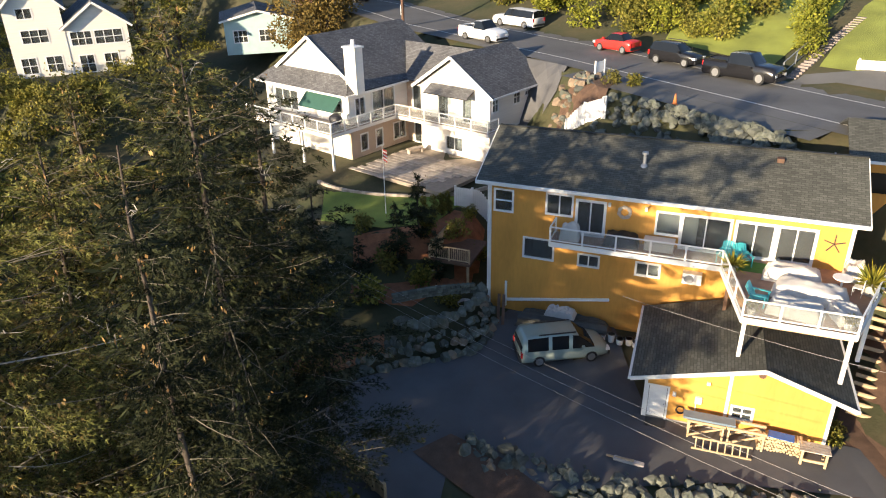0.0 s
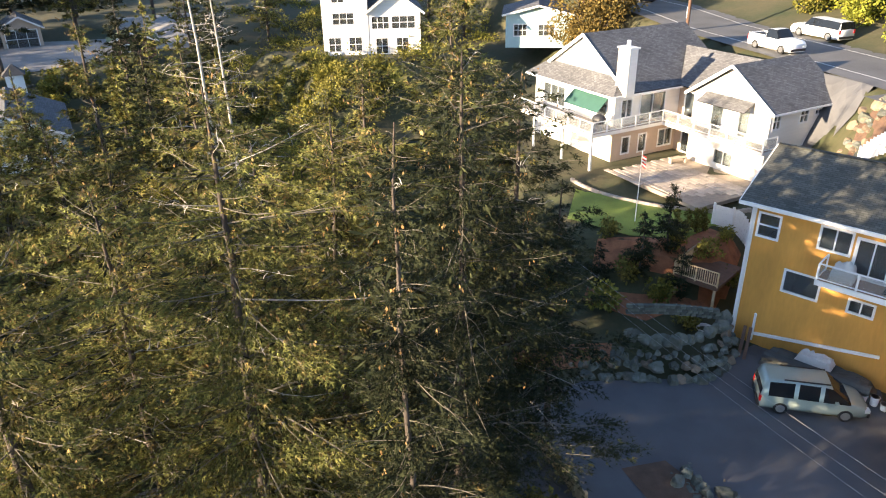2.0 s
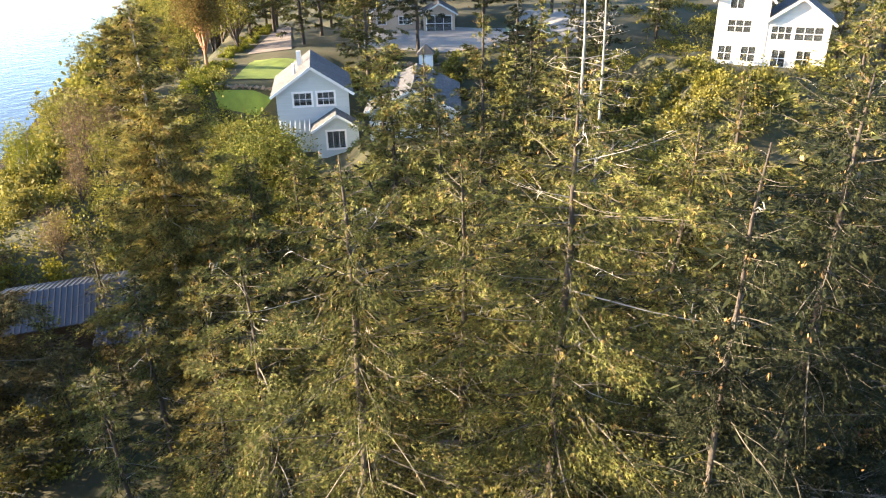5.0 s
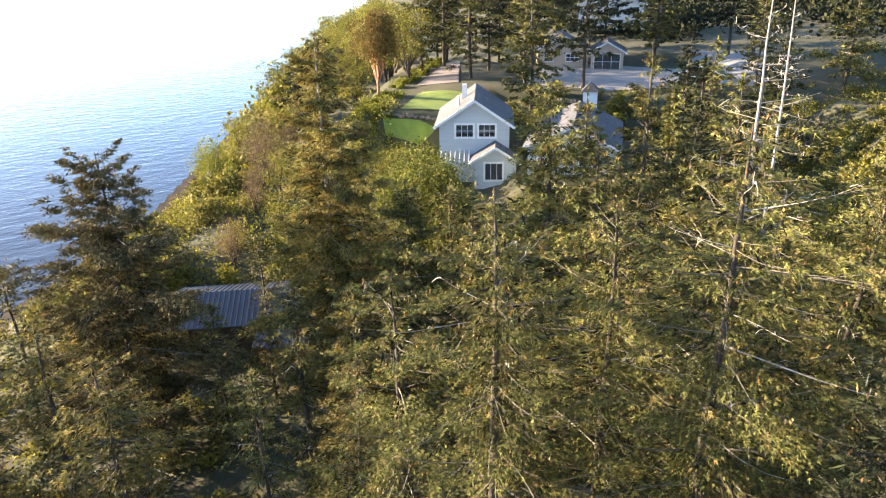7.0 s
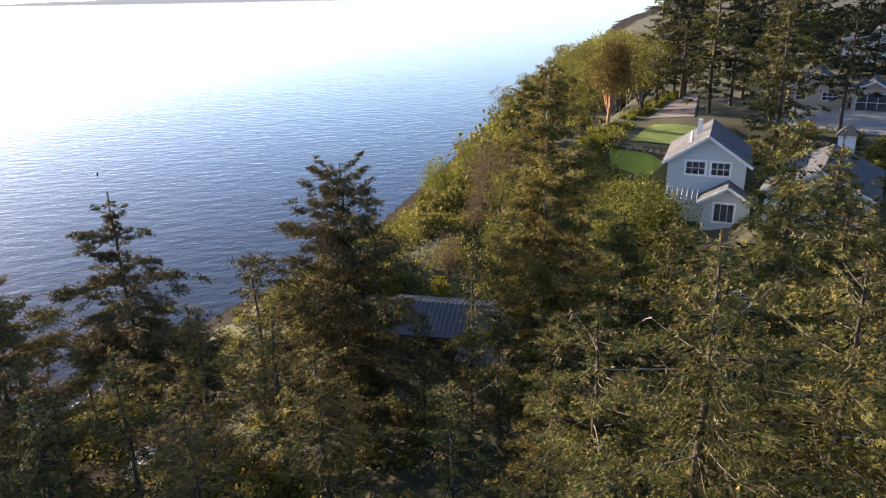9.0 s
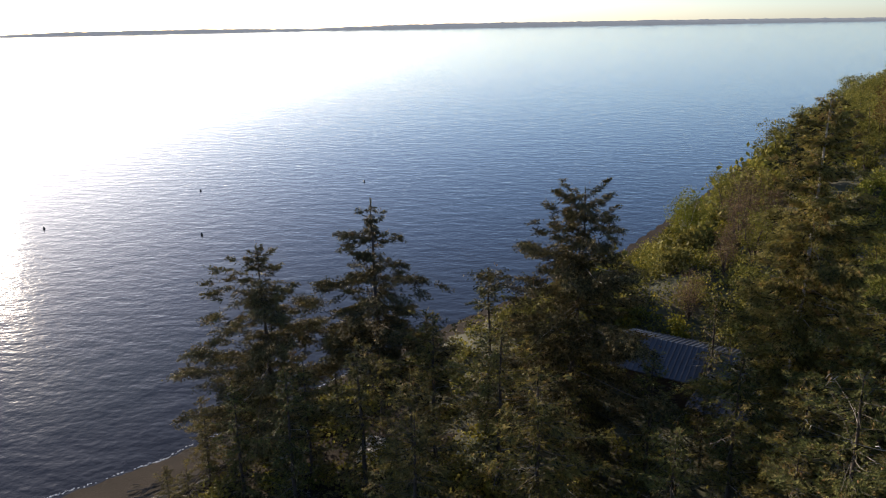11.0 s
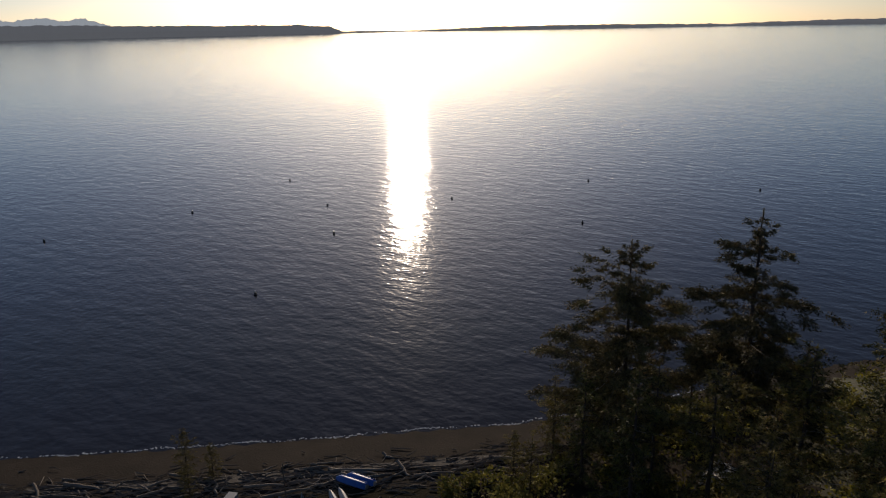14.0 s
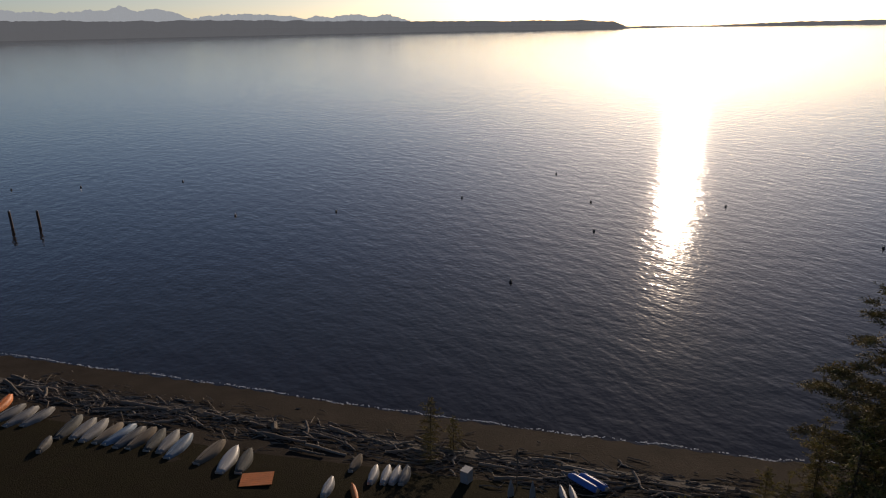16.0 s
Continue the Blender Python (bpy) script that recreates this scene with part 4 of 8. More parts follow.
for x in (0.62, 19.3):
    bm = bmesh.new()
    box(bm, x, x + 0.17, 0.42, 0.6, 0.3, 8.5)
    part("corner_board", bm, M["white"], house)
bm = bmesh.new()
roof_plane(bm, (0, 0.0, 8.8), (19.95, 0.0, 8.8), (19.95, 4.45, 10.8), (0, 4.45, 10.8))
part("roof", bm, M["roof"], house)
bm = bmesh.new()
roof_plane(bm, (0, 8.9, 8.8), (19.95, 8.9, 8.8), (19.95, 4.47, 10.8), (0, 4.47, 10.8))
part("roof", bm, M["roof"], house)
for i in range(66):
    part("ridge_cap", box(bmesh.new(), i * 0.302, i * 0.302 + 0.29, -0.14, 0.14, -0.012, 0.02 + 0.006 * (i % 3), Matrix.Translation((0.02, 4.46, 10.82))), M["roof"], house)
bm = bmesh.new()
box(bm, -0.02, 19.97, -0.12, 0.0, 8.62, 8.8)
box(bm, -0.02, 19.97, -0.14, -0.12, 8.78, 8.82)
part("gutter", bm, M["white"], house)
bm = bmesh.new()
box(bm, 0.0, 19.9, 0.02, 0.5, 8.56, 8.62)
part("soffit", bm, M["white"], house)
for x in (-0.03, 19.95):
    bm = bmesh.new()
    beam(bm, (x, -0.02, 8.7), (x, 4.46, 10.7), 0.05, 0.2)
    beam(bm, (x, 8.92, 8.7), (x, 4.46, 10.7), 0.05, 0.2)
    part("barge_board", bm, M["white"], house)
bm = bmesh.new()
rod(bm, (0.62, 0.38, 0.3), (0.62, 0.38, 8.6), 0.045)
part("downpipe", bm, M["white"], house)
bm = bmesh.new()
rod(bm, (8.95, 2.4, 9.7), (8.95, 2.4, 10.55), 0.1, 0.09, 12)
rod(bm, (8.95, 2.4, 10.5), (8.95, 2.4, 10.62), 0.17, 0.17, 12)
rod(bm, (8.95, 2.4, 9.72), (8.95, 2.4, 9.95), 0.28, 0.12, 12)
part("vent_pipe", bm, M["grey"], house, "galvanised roof vent pipe")
bm = bmesh.new()
box(bm, 15.6, 15.95, 3.5, 3.85, 10.25, 10.6)
part("roof_vent", bm, M["dark_wood"], house)
# low trim band and beam
bm = bmesh.new()
box(bm, 1.72, 1.84, 0.4, 0.5, 0.6, 2.3)
beam(bm, (1.78, 0.42, 1.05), (8.0, 0.42, 2.2), 0.1, 0.16)
part("trim_band", bm, M["white"], house)
# wall fittings
bm = bmesh.new()
box(bm, 11.8, 12.8, 0.05, 0.48, 4.2, 4.82)
ac = part("heat_pump", bm, M["white"], house, "white outdoor heat pump unit")
bm = bmesh.new()
rod(bm, (12.15, 0.03, 4.5), (12.15, 0.052, 4.5), 0.25, 0.25, 20)
part("fan_grille", bm, M["grey"], ac)
for x in (7.55, 9.5):
    bm = bmesh.new()
    box(bm, x - 0.07, x + 0.07, 0.36, 0.5, 7.98, 8.2)
    part("wall_lamp", bm, M["head_lamp"], house)
bm = bmesh.new()
for i in range(26):
    for j in range(7):
        a, b, r = i * math.tau / 26, j * math.tau / 7, 0.07 + 0.016 * ((i * 5 + j * 3) % 4)
        bm.verts.new((8.38 + (0.3 + r * math.cos(b)) * math.cos(a), 0.42 + 0.8 * r * math.sin(b), 7.75 + (0.3 + r * math.cos(b)) * math.sin(a)))
bm.verts.ensure_lookup_table()
for i in range(26):
    for j in range(7):
        bm.faces.new([bm.verts[k] for k in (i * 7 + j, i * 7 + (j + 1) % 7, (i + 1) % 26 * 7 + (j + 1) % 7, (i + 1) % 26 * 7 + j)])
bmesh.ops.recalc_face_normals(bm, faces=bm.faces)
tagged(part("wreath", bm, M["bark_pale"]), "round twig wreath hung on the wall", "wreath").matrix_world = HOUSE
# Five plain arms stand in for a driftwood sculpture on the wall.
bm = bmesh.new()
for i in range(5):
    a = i * 6.283 / 5 + 0.3
    beam(bm, (18.65, 0.45, 7.45), (18.65 + 0.5 * math.cos(a), 0.45, 7.45 + 0.5 * math.sin(a)), 0.06, 0.04)
tagged(part("wall_driftwood", bm, M["bark"]), "brown star-shaped stand-in for a driftwood sculpture on the yellow wall", "decoration").matrix_world = HOUSE

# deck: boards, rim, posts, railing
deck = new("deck")
deck.parent = house
deck["label"] = "raised deck with white rim and clear railing"
edge = [(4.6, -1.0), (13.6, -1.0), (14.65, -5.85), (19.35, -5.8), (20.9, -1.0), (21.3, 0.48)]
for i in range(len(edge) - 1):
    a, b = edge[i], edge[i + 1]
    bm = bmesh.new()
    beam(bm, (*a, 5.9), (*b, 5.9), 0.06, 0.28)
    part("rim_board", bm, M["white"], deck)
bm = bmesh.new()
slab(bm, [(4.65, -0.96, 5.98), (13.64, -0.96, 5.98), (14.7, -5.8, 5.98), (19.3, -5.76, 5.98), (20.85, -0.98, 5.98), (21.2, 0.48, 5.98), (4.65, 0.48, 5.98)], 0.16)
part("frame", bm, M["dark_wood"], deck)
for i in range(44):
    y = -5.74 + i * 0.142
    x0 = 4.66 if y > -0.95 else 13.68 + (-(y + 1.0)) * 0.2165
    x1 = 19.35 + (y + 5.8) * 0.323 if y < -1.0 else 20.9
    bm = bmesh.new()
    box(bm, x0, x1, y, y + 0.136, 5.985, 6.02)
    part("deck_board", bm, M["wood"], deck)
railing("railing", deck, [(4.65, 0.4, 6.02), (4.65, -0.96, 6.02), (13.62, -0.96, 6.02), (14.68, -5.8, 6.02), (19.32, -5.76, 6.02), (20.86, -0.98, 6.02)], 0.9, 1.75)
for x, y, z0, mname in ((14.85, -5.55, 3.3, "white"), (19.2, -5.5, 3.3, "white"), (20.2, -3.0, 3.1, "white"), (14.1, -1.1, 3.3, "dark_wood")):
    bm = bmesh.new()
    beam(bm, (x, y, z0), (x, y, 5.82), 0.17)
    part("deck_post", bm, M[mname], deck)
bm = bmesh.new()
beam(bm, (14.7, -5.5, 5.66), (19.4, -5.45, 5.66), 0.12, 0.26)
part("deck_beam", bm, M["lumber"], deck)

# ---- garage ----
GAR = Matrix.Translation((9.66, 27.95, 9.0)) @ Matrix.Rotation(radians(-20.0), 4, "Z")
garage = empty("garage", GAR, "ochre-yellow garage with white trim and low dark roof", "garage")
gop = [(0.2, 1.06, 0.05, 1.95), (4.0, 4.9, 0.92, 1.6)]
bm = bmesh.new()
wall_cells(bm, 0, 8.1, 0, 2.55, gop, 0.16)
part("wall", bm, M["yellow"], garage)
bm = bmesh.new()
prism(bm, [(0, 2.55), (0.0, 2.6), (5.05, 4.0), (8.1, 3.0), (8.1, 2.55)], 0, 0.16)
part("gable", bm, M["yellow"], garage)
for b in ((0, 0.16, 0.16, 6.9, 0, 2.6), (7.94, 8.1, 0.16, 6.9, 0, 2.9)):
    part("wall", box(bmesh.new(), *b), M["yellow"], garage)
bm = bmesh.new()
roof_plane(bm, (-0.7, -0.42, 2.5), (-0.7, 6.6, 2.5), (5.05, 6.6, 4.12), (5.05, -0.42, 4.12))
part("roof", bm, M["roof"], garage)
bm = bmesh.new()
roof_plane(bm, (8.95, -0.42, 2.84), (8.95, 6.3, 2.84), (5.05, 6.3, 4.12), (5.05, -0.42, 4.12))
part("roof", bm, M["roof"], garage)
bm = bmesh.new()
beam(bm, (-0.72, -0.44, 2.42), (5.05, -0.44, 4.05), 0.05, 0.2)
beam(bm, (8.97, -0.44, 2.76), (5.05, -0.44, 4.05), 0.05, 0.2)
part("barge_board", bm, M["white"], garage)
bm = bmesh.new()
box(bm, -0.82, -0.7, -0.44, 6.6, 2.36, 2.5)
part("gutter", bm, M["white"], garage)
bm = bmesh.new()
box(bm, 8.95, 9.05, -0.44, 6.3, 2.7, 2.85)
part("gutter", bm, M["white"], garage)
for x, z in ((-0.03, 2.55), (8.0, 2.95), (3.68, 3.6)):
    bm = bmesh.new()
    box(bm, x, x + 0.15, -0.035, 0.0, 0.1, z)
    part("corner_board", bm, M["white"], garage)
bm = bmesh.new()
box(bm, -0.02, 8.12, -0.02, 0.0, 0.0, 0.16)
part("plinth", bm, M["concrete"], garage)
bm = bmesh.new()
box(bm, 0.22, 1.04, 0.02, 0.06, 0.06, 1.93)
gd = part("door", bm, M["white"], garage, "closed plain white door")
bm = bmesh.new()
bmesh.ops.create_uvsphere(bm, u_segments=10, v_segments=6, radius=0.035, matrix=Matrix.Translation((0.97, -0.02, 0.95)))
part("door_handle", bm, M["grey"], gd)
bm = bmesh.new()
for a, b, c, d in ((0.1, 0.2, 0.05, 2.04), (1.06, 1.16, 0.05, 2.04), (0.2, 1.06, 1.95, 2.04)):
    box(bm, a, b, -0.03, 0.06, c, d)
part("door_frame", bm, M["white"], garage)
window(garage, gop[1], None, 2, 2)
bm = bmesh.new()
box(bm, 2.34, 2.64, -0.12, 0.0, 1.42, 1.78)
rod(bm, (2.4, -0.05, 0.3), (2.4, -0.05, 1.42), 0.025)
part("meter_box", bm, M["white"], garage, "white electric meter box and conduit")
bm = bmesh.new()
box(bm, 1.3, 1.46, -0.12, 0.0, 1.6, 1.8)
part("wall_lamp", bm, M["white"], garage)
bm = bmesh.new()
box(bm, 2.74, 2.9, -0.1, 0.0, 2.55, 2.7)
part("vent_hood", bm, M["white"], garage)
bm = bmesh.new()
rod(bm, (5.0, -0.02, 3.55), (5.0, 0.0, 3.55), 0.16, 0.16, 14)
part("gable_vent", bm, M["dark_wood"], garage)
bm = bmesh.new()
for k in range(3):
    for i in range(18):
        a, b = i * 6.283 / 18, (i + 1) * 6.283 / 18
        r = 0.17 + 0.02 * k
        rod(bm, (1.75 + r * math.cos(a), -0.05 - 0.02 * k, 0.85 + r * math.sin(a)), (1.75 + r * math.cos(b), -0.05 - 0.02 * k, 0.85 + r * math.sin(b)), 0.018, None, 5)
hose = tagged(part("garden_hose", bm, M["black"]), "black hose coiled on the garage wall", "hose")
hose.matrix_world = GAR
bm = bmesh.new()
box(bm, 0.2, 1.15, -0.72, -0.14, 0.08, 0.12)
mat_ob = tagged(part("door_mat", bm, M["black"]), "black rubber mat before the white door", "door mat")
mat_ob.matrix_world = GAR


def sawhorse(x, y, turn):
    e = empty("sawhorse", GAR @ Matrix.Translation((x, y, 0.07)) @ Matrix.Rotation(radians(turn), 4, "Z"), "weathered lumber work frame before the garage", "work bench", "lumber frames")
    for a in (0.0, 1.5):
        bm = bmesh.new()
        beam(bm, (a, 0, 0), (a, 0, 0.95), 0.09)
        part("leg", bm, M["lumber"], e)
        bm = bmesh.new()
        beam(bm, (a, 0.6, 0), (a, 0.6, 0.95), 0.09)
        part("leg", bm, M["lumber"], e)
    for y2 in (0, 0.6):
        bm = bmesh.new()
        beam(bm, (-0.1, y2, 0.95), (1.6, y2, 0.95), 0.09, 0.12)
        part("rail", bm, M["lumber"], e)
        bm = bmesh.new()
        beam(bm, (0, y2, 0.1), (1.5, y2, 0.85), 0.05, 0.09)
        part("brace", bm, M["lumber"], e)
    return e


sawhorse(2.2, -0.95, 0)
sawhorse(3.95, -0.95, 0)
bm = bmesh.new()
box(bm, 1.9, 4.2, -0.95, -0.4, 1.09, 1.2)
tagged(part("plastic_crate", bm, M["hull_blue"]), "long blue-grey box on the lumber frame", "box").matrix_world = GAR
ladder = empty("ladder", GAR @ Matrix.Translation((2.4, -1.5, 0.08)), "wooden ladder lying on edge before the garage", "ladder")
for z in (0.05, 0.5):
    bm = bmesh.new()
    beam(bm, (0, -0.25 * (z < 0.2), z), (2.6, -0.25 * (z < 0.2), z), 0.05, 0.09)
    part("rail", bm, M["lumber"], ladder)
for i in range(8):
    bm = bmesh.new()
    beam(bm, (0.18 + i * 0.32, -0.25, 0.05), (0.18 + i * 0.32, 0, 0.5), 0.05)
    part("rung", bm, M["lumber"], ladder)
rng = np.random.default_rng(31)
pile = empty("woodpile", GAR @ Matrix.Translation((5.3, -0.85, 0.07)), "stack of split firewood against the garage wall", "woodpile")
for i in range(13):
    for j in range(6):
        bm = bmesh.new()
        r = rng.uniform(0.05, 0.085)
        rod(bm, (i * 0.14 + 0.07 * (j % 2), rng.uniform(-0.05, 0.05), 0.08 + j * 0.13), (i * 0.14 + 0.07 * (j % 2), 0.55, 0.08 + j * 0.13), r, r * 0.9, 6)
        part("log", bm, M["lumber"], pile)
bm = bmesh.new()
slab(bm, [(5.6, -0.9, 0.98), (6.7, -0.95, 0.93), (6.75, -0.5, 0.97), (5.65, -0.45, 1.0)], 0.03)
tagged(part("tarpaulin", bm, M["blue_plastic"]), "blue tarpaulin scrap on the firewood", "tarp").matrix_world = GAR
bench = empty("work_bench", GAR @ Matrix.Translation((7.05, -1.25, 0.07)), "rough pale timber bench at the garage corner", "bench")
for x in (0, 1.0):
    for y in (0, 0.6):
        bm = bmesh.new()
        beam(bm, (x, y, 0), (x, y, 0.75), 0.1)
        part("leg", bm, M["lumber"], bench)
for i in range(4):
    bm = bmesh.new()
    box(bm, -0.12, 1.15, -0.05 + i * 0.18, 0.1 + i * 0.18, 0.75, 0.8)
    part("board", bm, M["bark_pale"], bench)
bm = bmesh.new()
beam(bm, (0, 0, 0.25), (1.0, 0, 0.25), 0.06, 0.12)
part("stretcher", bm, M["lumber"], bench)
plank = empty("timber_plank", Matrix.Translation((7.6, 24.9, 9.09)) @ Matrix.Rotation(radians(-24), 4, "Z"), "reddish timber lying on the asphalt", "plank")
bm = bmesh.new()
box(bm, 0, 1.35, -0.12, 0.12, 0, 0.12)
part("timber", bm, M["terracotta"], plank)
part("timber", beam(bmesh.new(), (-0.35, 0.05, 0.05), (0.9, 0.0, 0.17), 0.1, 0.06), M["lumber"], plank)


# ---- things on the deck ----
def blob(bm, x0, x1, y0, y1, h, seed, rough=0.08):
    """A draped cover over furniture: soft, sagging, rounded."""
    rng = np.random.default_rng(seed)
    n, m = 14, 10
    g = [[None] * (m + 1) for _ in range(n + 1)]
    for i in range(n + 1):
        for j in range(m + 1):
            u, v = i / n * 2 - 1, j / m * 2 - 1
            e = max(abs(u), abs(v))
            z = h * (1 - max(0, (e - 0.72) / 0.28) ** 2.2) * (0.82 + 0.18 * math.sin(u * 3.1 + seed) * math.cos(v * 2.3)) + rng.uniform(-1, 1) * rough * h * (e < 0.95)
            g[i][j] = bm.verts.new((x0 + (x1 - x0) * (i / n), y0 + (y1 - y0) * (j / m), max(0.0, z) if e < 0.99 else 0.0))
    for i in range(n):
        for j in range(m):
            bm.faces.new((g[i][j], g[i + 1][j], g[i + 1][j + 1], g[i][j + 1]))
    return bm


def cover(name, x, y, w, d, h, turn, seed, material, label, category="furniture cover"):
    bm = bmesh.new()
    blob(bm, -w / 2, w / 2, -d / 2, d / 2, h, seed)
    ob = tagged(part(name, bm, M[material]), label, category)
    for p in ob.data.polygons:
        p.use_smooth = True
    ob.matrix_world = HOUSE @ Matrix.Translation((x, y, 6.02)) @ Matrix.Rotation(radians(turn), 4, "Z")
    return ob


cover("covered_sofa", 16.9, -1.3, 2.7, 1.15, 0.85, -4, 1, "cover", "garden sofa under a pale canvas cover on the deck")
cover("covered_table", 17.6, -2.9, 3.3, 1.5, 0.8, -8, 2, "cover", "long table under a wrinkled beige cover on the deck")
cover("covered_chair", 16.9, -4.7, 2.4, 1.3, 0.75, -10, 3, "cover", "chairs under a sagging beige cover on the deck")
cover("covered_chair", 18.9, -4.4, 1.1, 1.5, 0.7, 20, 5, "cover", "armchair under a beige cover by the railing")
cover("covered_bench", 19.7, -0.1, 0.9, 1.1, 1.0, 0, 6, "cover", "tall covered heater by the yellow wall")
cover("covered_grill", 5.6, -0.2, 1.1, 0.75, 1.05, 2, 7, "cover", "barbecue under a pale grey cover by the door")
cover("covered_hot_tub", 8.4, 0.0, 1.9, 0.9, 0.8, 0, 8, "black", "low box under a black cover against the wall")
# slatted storage bench
sb = empty("storage_bench", HOUSE @ Matrix.Translation((10.4, -0.1, 6.02)), "grey slatted storage bench on the narrow deck", "bench")
for i in range(5):
    bm = bmesh.new()
    box(bm, -0.75, 0.75, -0.3, 0.3, 0.05 + i * 0.11, 0.145 + i * 0.11)
    part("slat", bm, M["cover"], sb)
bm = bmesh.new()
box(bm, -0.8, 0.8, -0.34, 0.34, 0.6, 0.66)
part("lid", bm, M["cover"], sb)


def garden_chair(x, y, turn):
    """Slatted low garden chair with a fan back."""
    e = empty("garden_chair", HOUSE @ Matrix.Translation((x, y, 6.02)) @ Matrix.Rotation(radians(turn), 4, "Z"), "turquoise plastic slatted garden chair on the deck", "chair", "turquoise chairs")
    for i in range(6):
        bm = bmesh.new()
        beam(bm, (-0.26 + i * 0.105, 0.25, 0.32), (-0.3 + i * 0.12, 0.62, 0.98 - 0.012 * (i - 2.5) ** 2), 0.09, 0.025)
        part("back_slat", bm, M["teal"], e)
    for i in range(5):
        bm = bmesh.new()
        beam(bm, (-0.28, -0.25 + i * 0.12, 0.4 - i * 0.02), (0.28, -0.25 + i * 0.12, 0.4 - i * 0.02), 0.1, 0.025)
        part("seat_slat", bm, M["teal"], e)
    for sx in (-0.34, 0.34):
        bm = bmesh.new()
        beam(bm, (sx, -0.32, 0), (sx, -0.32, 0.55), 0.08, 0.03)
        part("leg", bm, M["teal"], e)
        bm = bmesh.new()
        beam(bm, (sx, 0.45, 0), (sx, 0.3, 0.55), 0.08, 0.03)
        part("leg", bm, M["teal"], e)
        bm = bmesh.new()
        beam(bm, (sx, -0.4, 0.57), (sx, 0.42, 0.57), 0.12, 0.03)
        part("armrest", bm, M["teal"], e)
    return e


garden_chair(14.6, -0.4, 25)
garden_chair(13.75, -0.35, -15)
garden_chair(15.35, -4.3, 75)


def potted(x, y, m, size, kind, label):
    e = empty("potted_plant", m @ Matrix.Translation((x, y, 6.02)), label, "plant", "potted plants")
    bm = bmesh.new()
    rod(bm, (0, 0, 0), (0, 0, size * 0.55), size * 0.24, size * 0.33, 14)
    part("pot", bm, M["terracotta"], e)
    rng = np.random.default_rng(int(x * 10))
    n = 160
    th = rng.uniform(0, 6.28, n)
    up = rng.uniform(0.3, 1.2, n)
    d = np.stack([np.cos(th) * np.cos(up), np.sin(th) * np.cos(up), np.sin(up)], 1)
    p = np.repeat([[0, 0, size * 0.55]], n, 0) + d * size * 0.05
    v, f = sprays(rng, p, d, size * (0.9 if kind == "palm" else 0.5), size * 0.04, 0.1)
    mesh_ob("foliage", v, f, M["gorse" if kind == "palm" else "shrub"], e)["kind"] = "stuff"
    return e


# round metal table and chair
tb = empty("round_table", HOUSE @ Matrix.Translation((19.0, -1.7, 6.02)), "white round metal garden table on the deck", "table")
part("tabletop", rod(bmesh.new(), (0, 0, 0.68), (0, 0, 0.72), 0.45, None, 20), M["white"], tb)
part("pedestal", rod(bmesh.new(), (0, 0, 0), (0, 0, 0.68), 0.05), M["white"], tb)
part("foot", rod(bmesh.new(), (0, 0, 0), (0, 0, 0.04), 0.25, None, 12), M["white"], tb)
mc = empty("metal_chair", HOUSE @ Matrix.Translation((19.7, -1.9, 6.02)) @ Matrix.Rotation(radians(70), 4, "Z"), "white metal garden chair beside the round table", "chair")
part("seat", box(bmesh.new(), -0.22, 0.22, -0.22, 0.22, 0.42, 0.45), M["white"], mc)
part("backrest", box(bmesh.new(), -0.22, 0.22, -0.24, -0.21, 0.45, 0.88), M["white"], mc)
for sx in (-0.2, 0.2):
    for sy in (-0.2, 0.2):
        part("leg", rod(bmesh.new(), (sx, sy, 0), (sx, sy, 0.43), 0.018), M["white"], mc)
bm = bmesh.new()
box(bm, 14.0, 16.0, -1.1, 0.1, 6.022, 6.035)
tagged(part("turf_mat", bm, M["turf"]), "green artificial grass mat on the deck", "mat").matrix_world = HOUSE
# ---- white house ----
WH = Matrix.Translation((3.9, 55.0, 12.9)) @ Matrix.Rotation(radians(-40.0), 4, "Z")
wh = empty("house", WH, "white gabled house with grey shingle roof, long deck and chimney", "house")
SIDE = Matrix.Rotation(radians(90), 4, "Z")            # a wall that looks towards +x
up_r = [(-5.3, -4.2, 3.05, 5.1), (-2.75, -1.75, 3.05, 5.1)]
lo_r = [(-4.5, -2.7, 0.45, 1.6)]
bm = bmesh.new()
wall_cells(bm, -7.2, 0, 0, 5.6, up_r + lo_r, 0.2)
part("wall", bm, M["cream"], wh, "white front wall of the small wing")
side_r = [(0.35, 1.1, 4.1, 5.3), (3.3, 4.2, 4.2, 5.3), (4.95, 5.75, 4.6, 5.35), (3.7, 5.1, 1.6, 2.4)]
bm = bmesh.new()
wall_cells(bm, 0.2, 7.3, 0, 5.6, side_r, 0.2, SIDE)
part("wall", bm, M["cream"], wh, "white side wall of the small wing")
bm = bmesh.new()
box(bm, -7.2, 0, 7.1, 7.3, 0, 5.6)
part("wall", bm, M["cream"], wh)
bm = bmesh.new()
prism(bm, [(-7.2, 5.6), (-3.6, 8.05), (0, 5.6)], 0.0, 0.2)
part("gable", bm, M["cream"], wh)
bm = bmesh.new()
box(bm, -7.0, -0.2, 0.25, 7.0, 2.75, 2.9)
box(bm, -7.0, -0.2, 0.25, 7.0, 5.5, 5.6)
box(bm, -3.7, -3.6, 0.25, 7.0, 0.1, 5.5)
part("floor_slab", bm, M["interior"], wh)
for o, c, r in zip(up_r + lo_r, (1, 1, 2), (1, 1, 1)):
    window(wh, o, None, c, r)
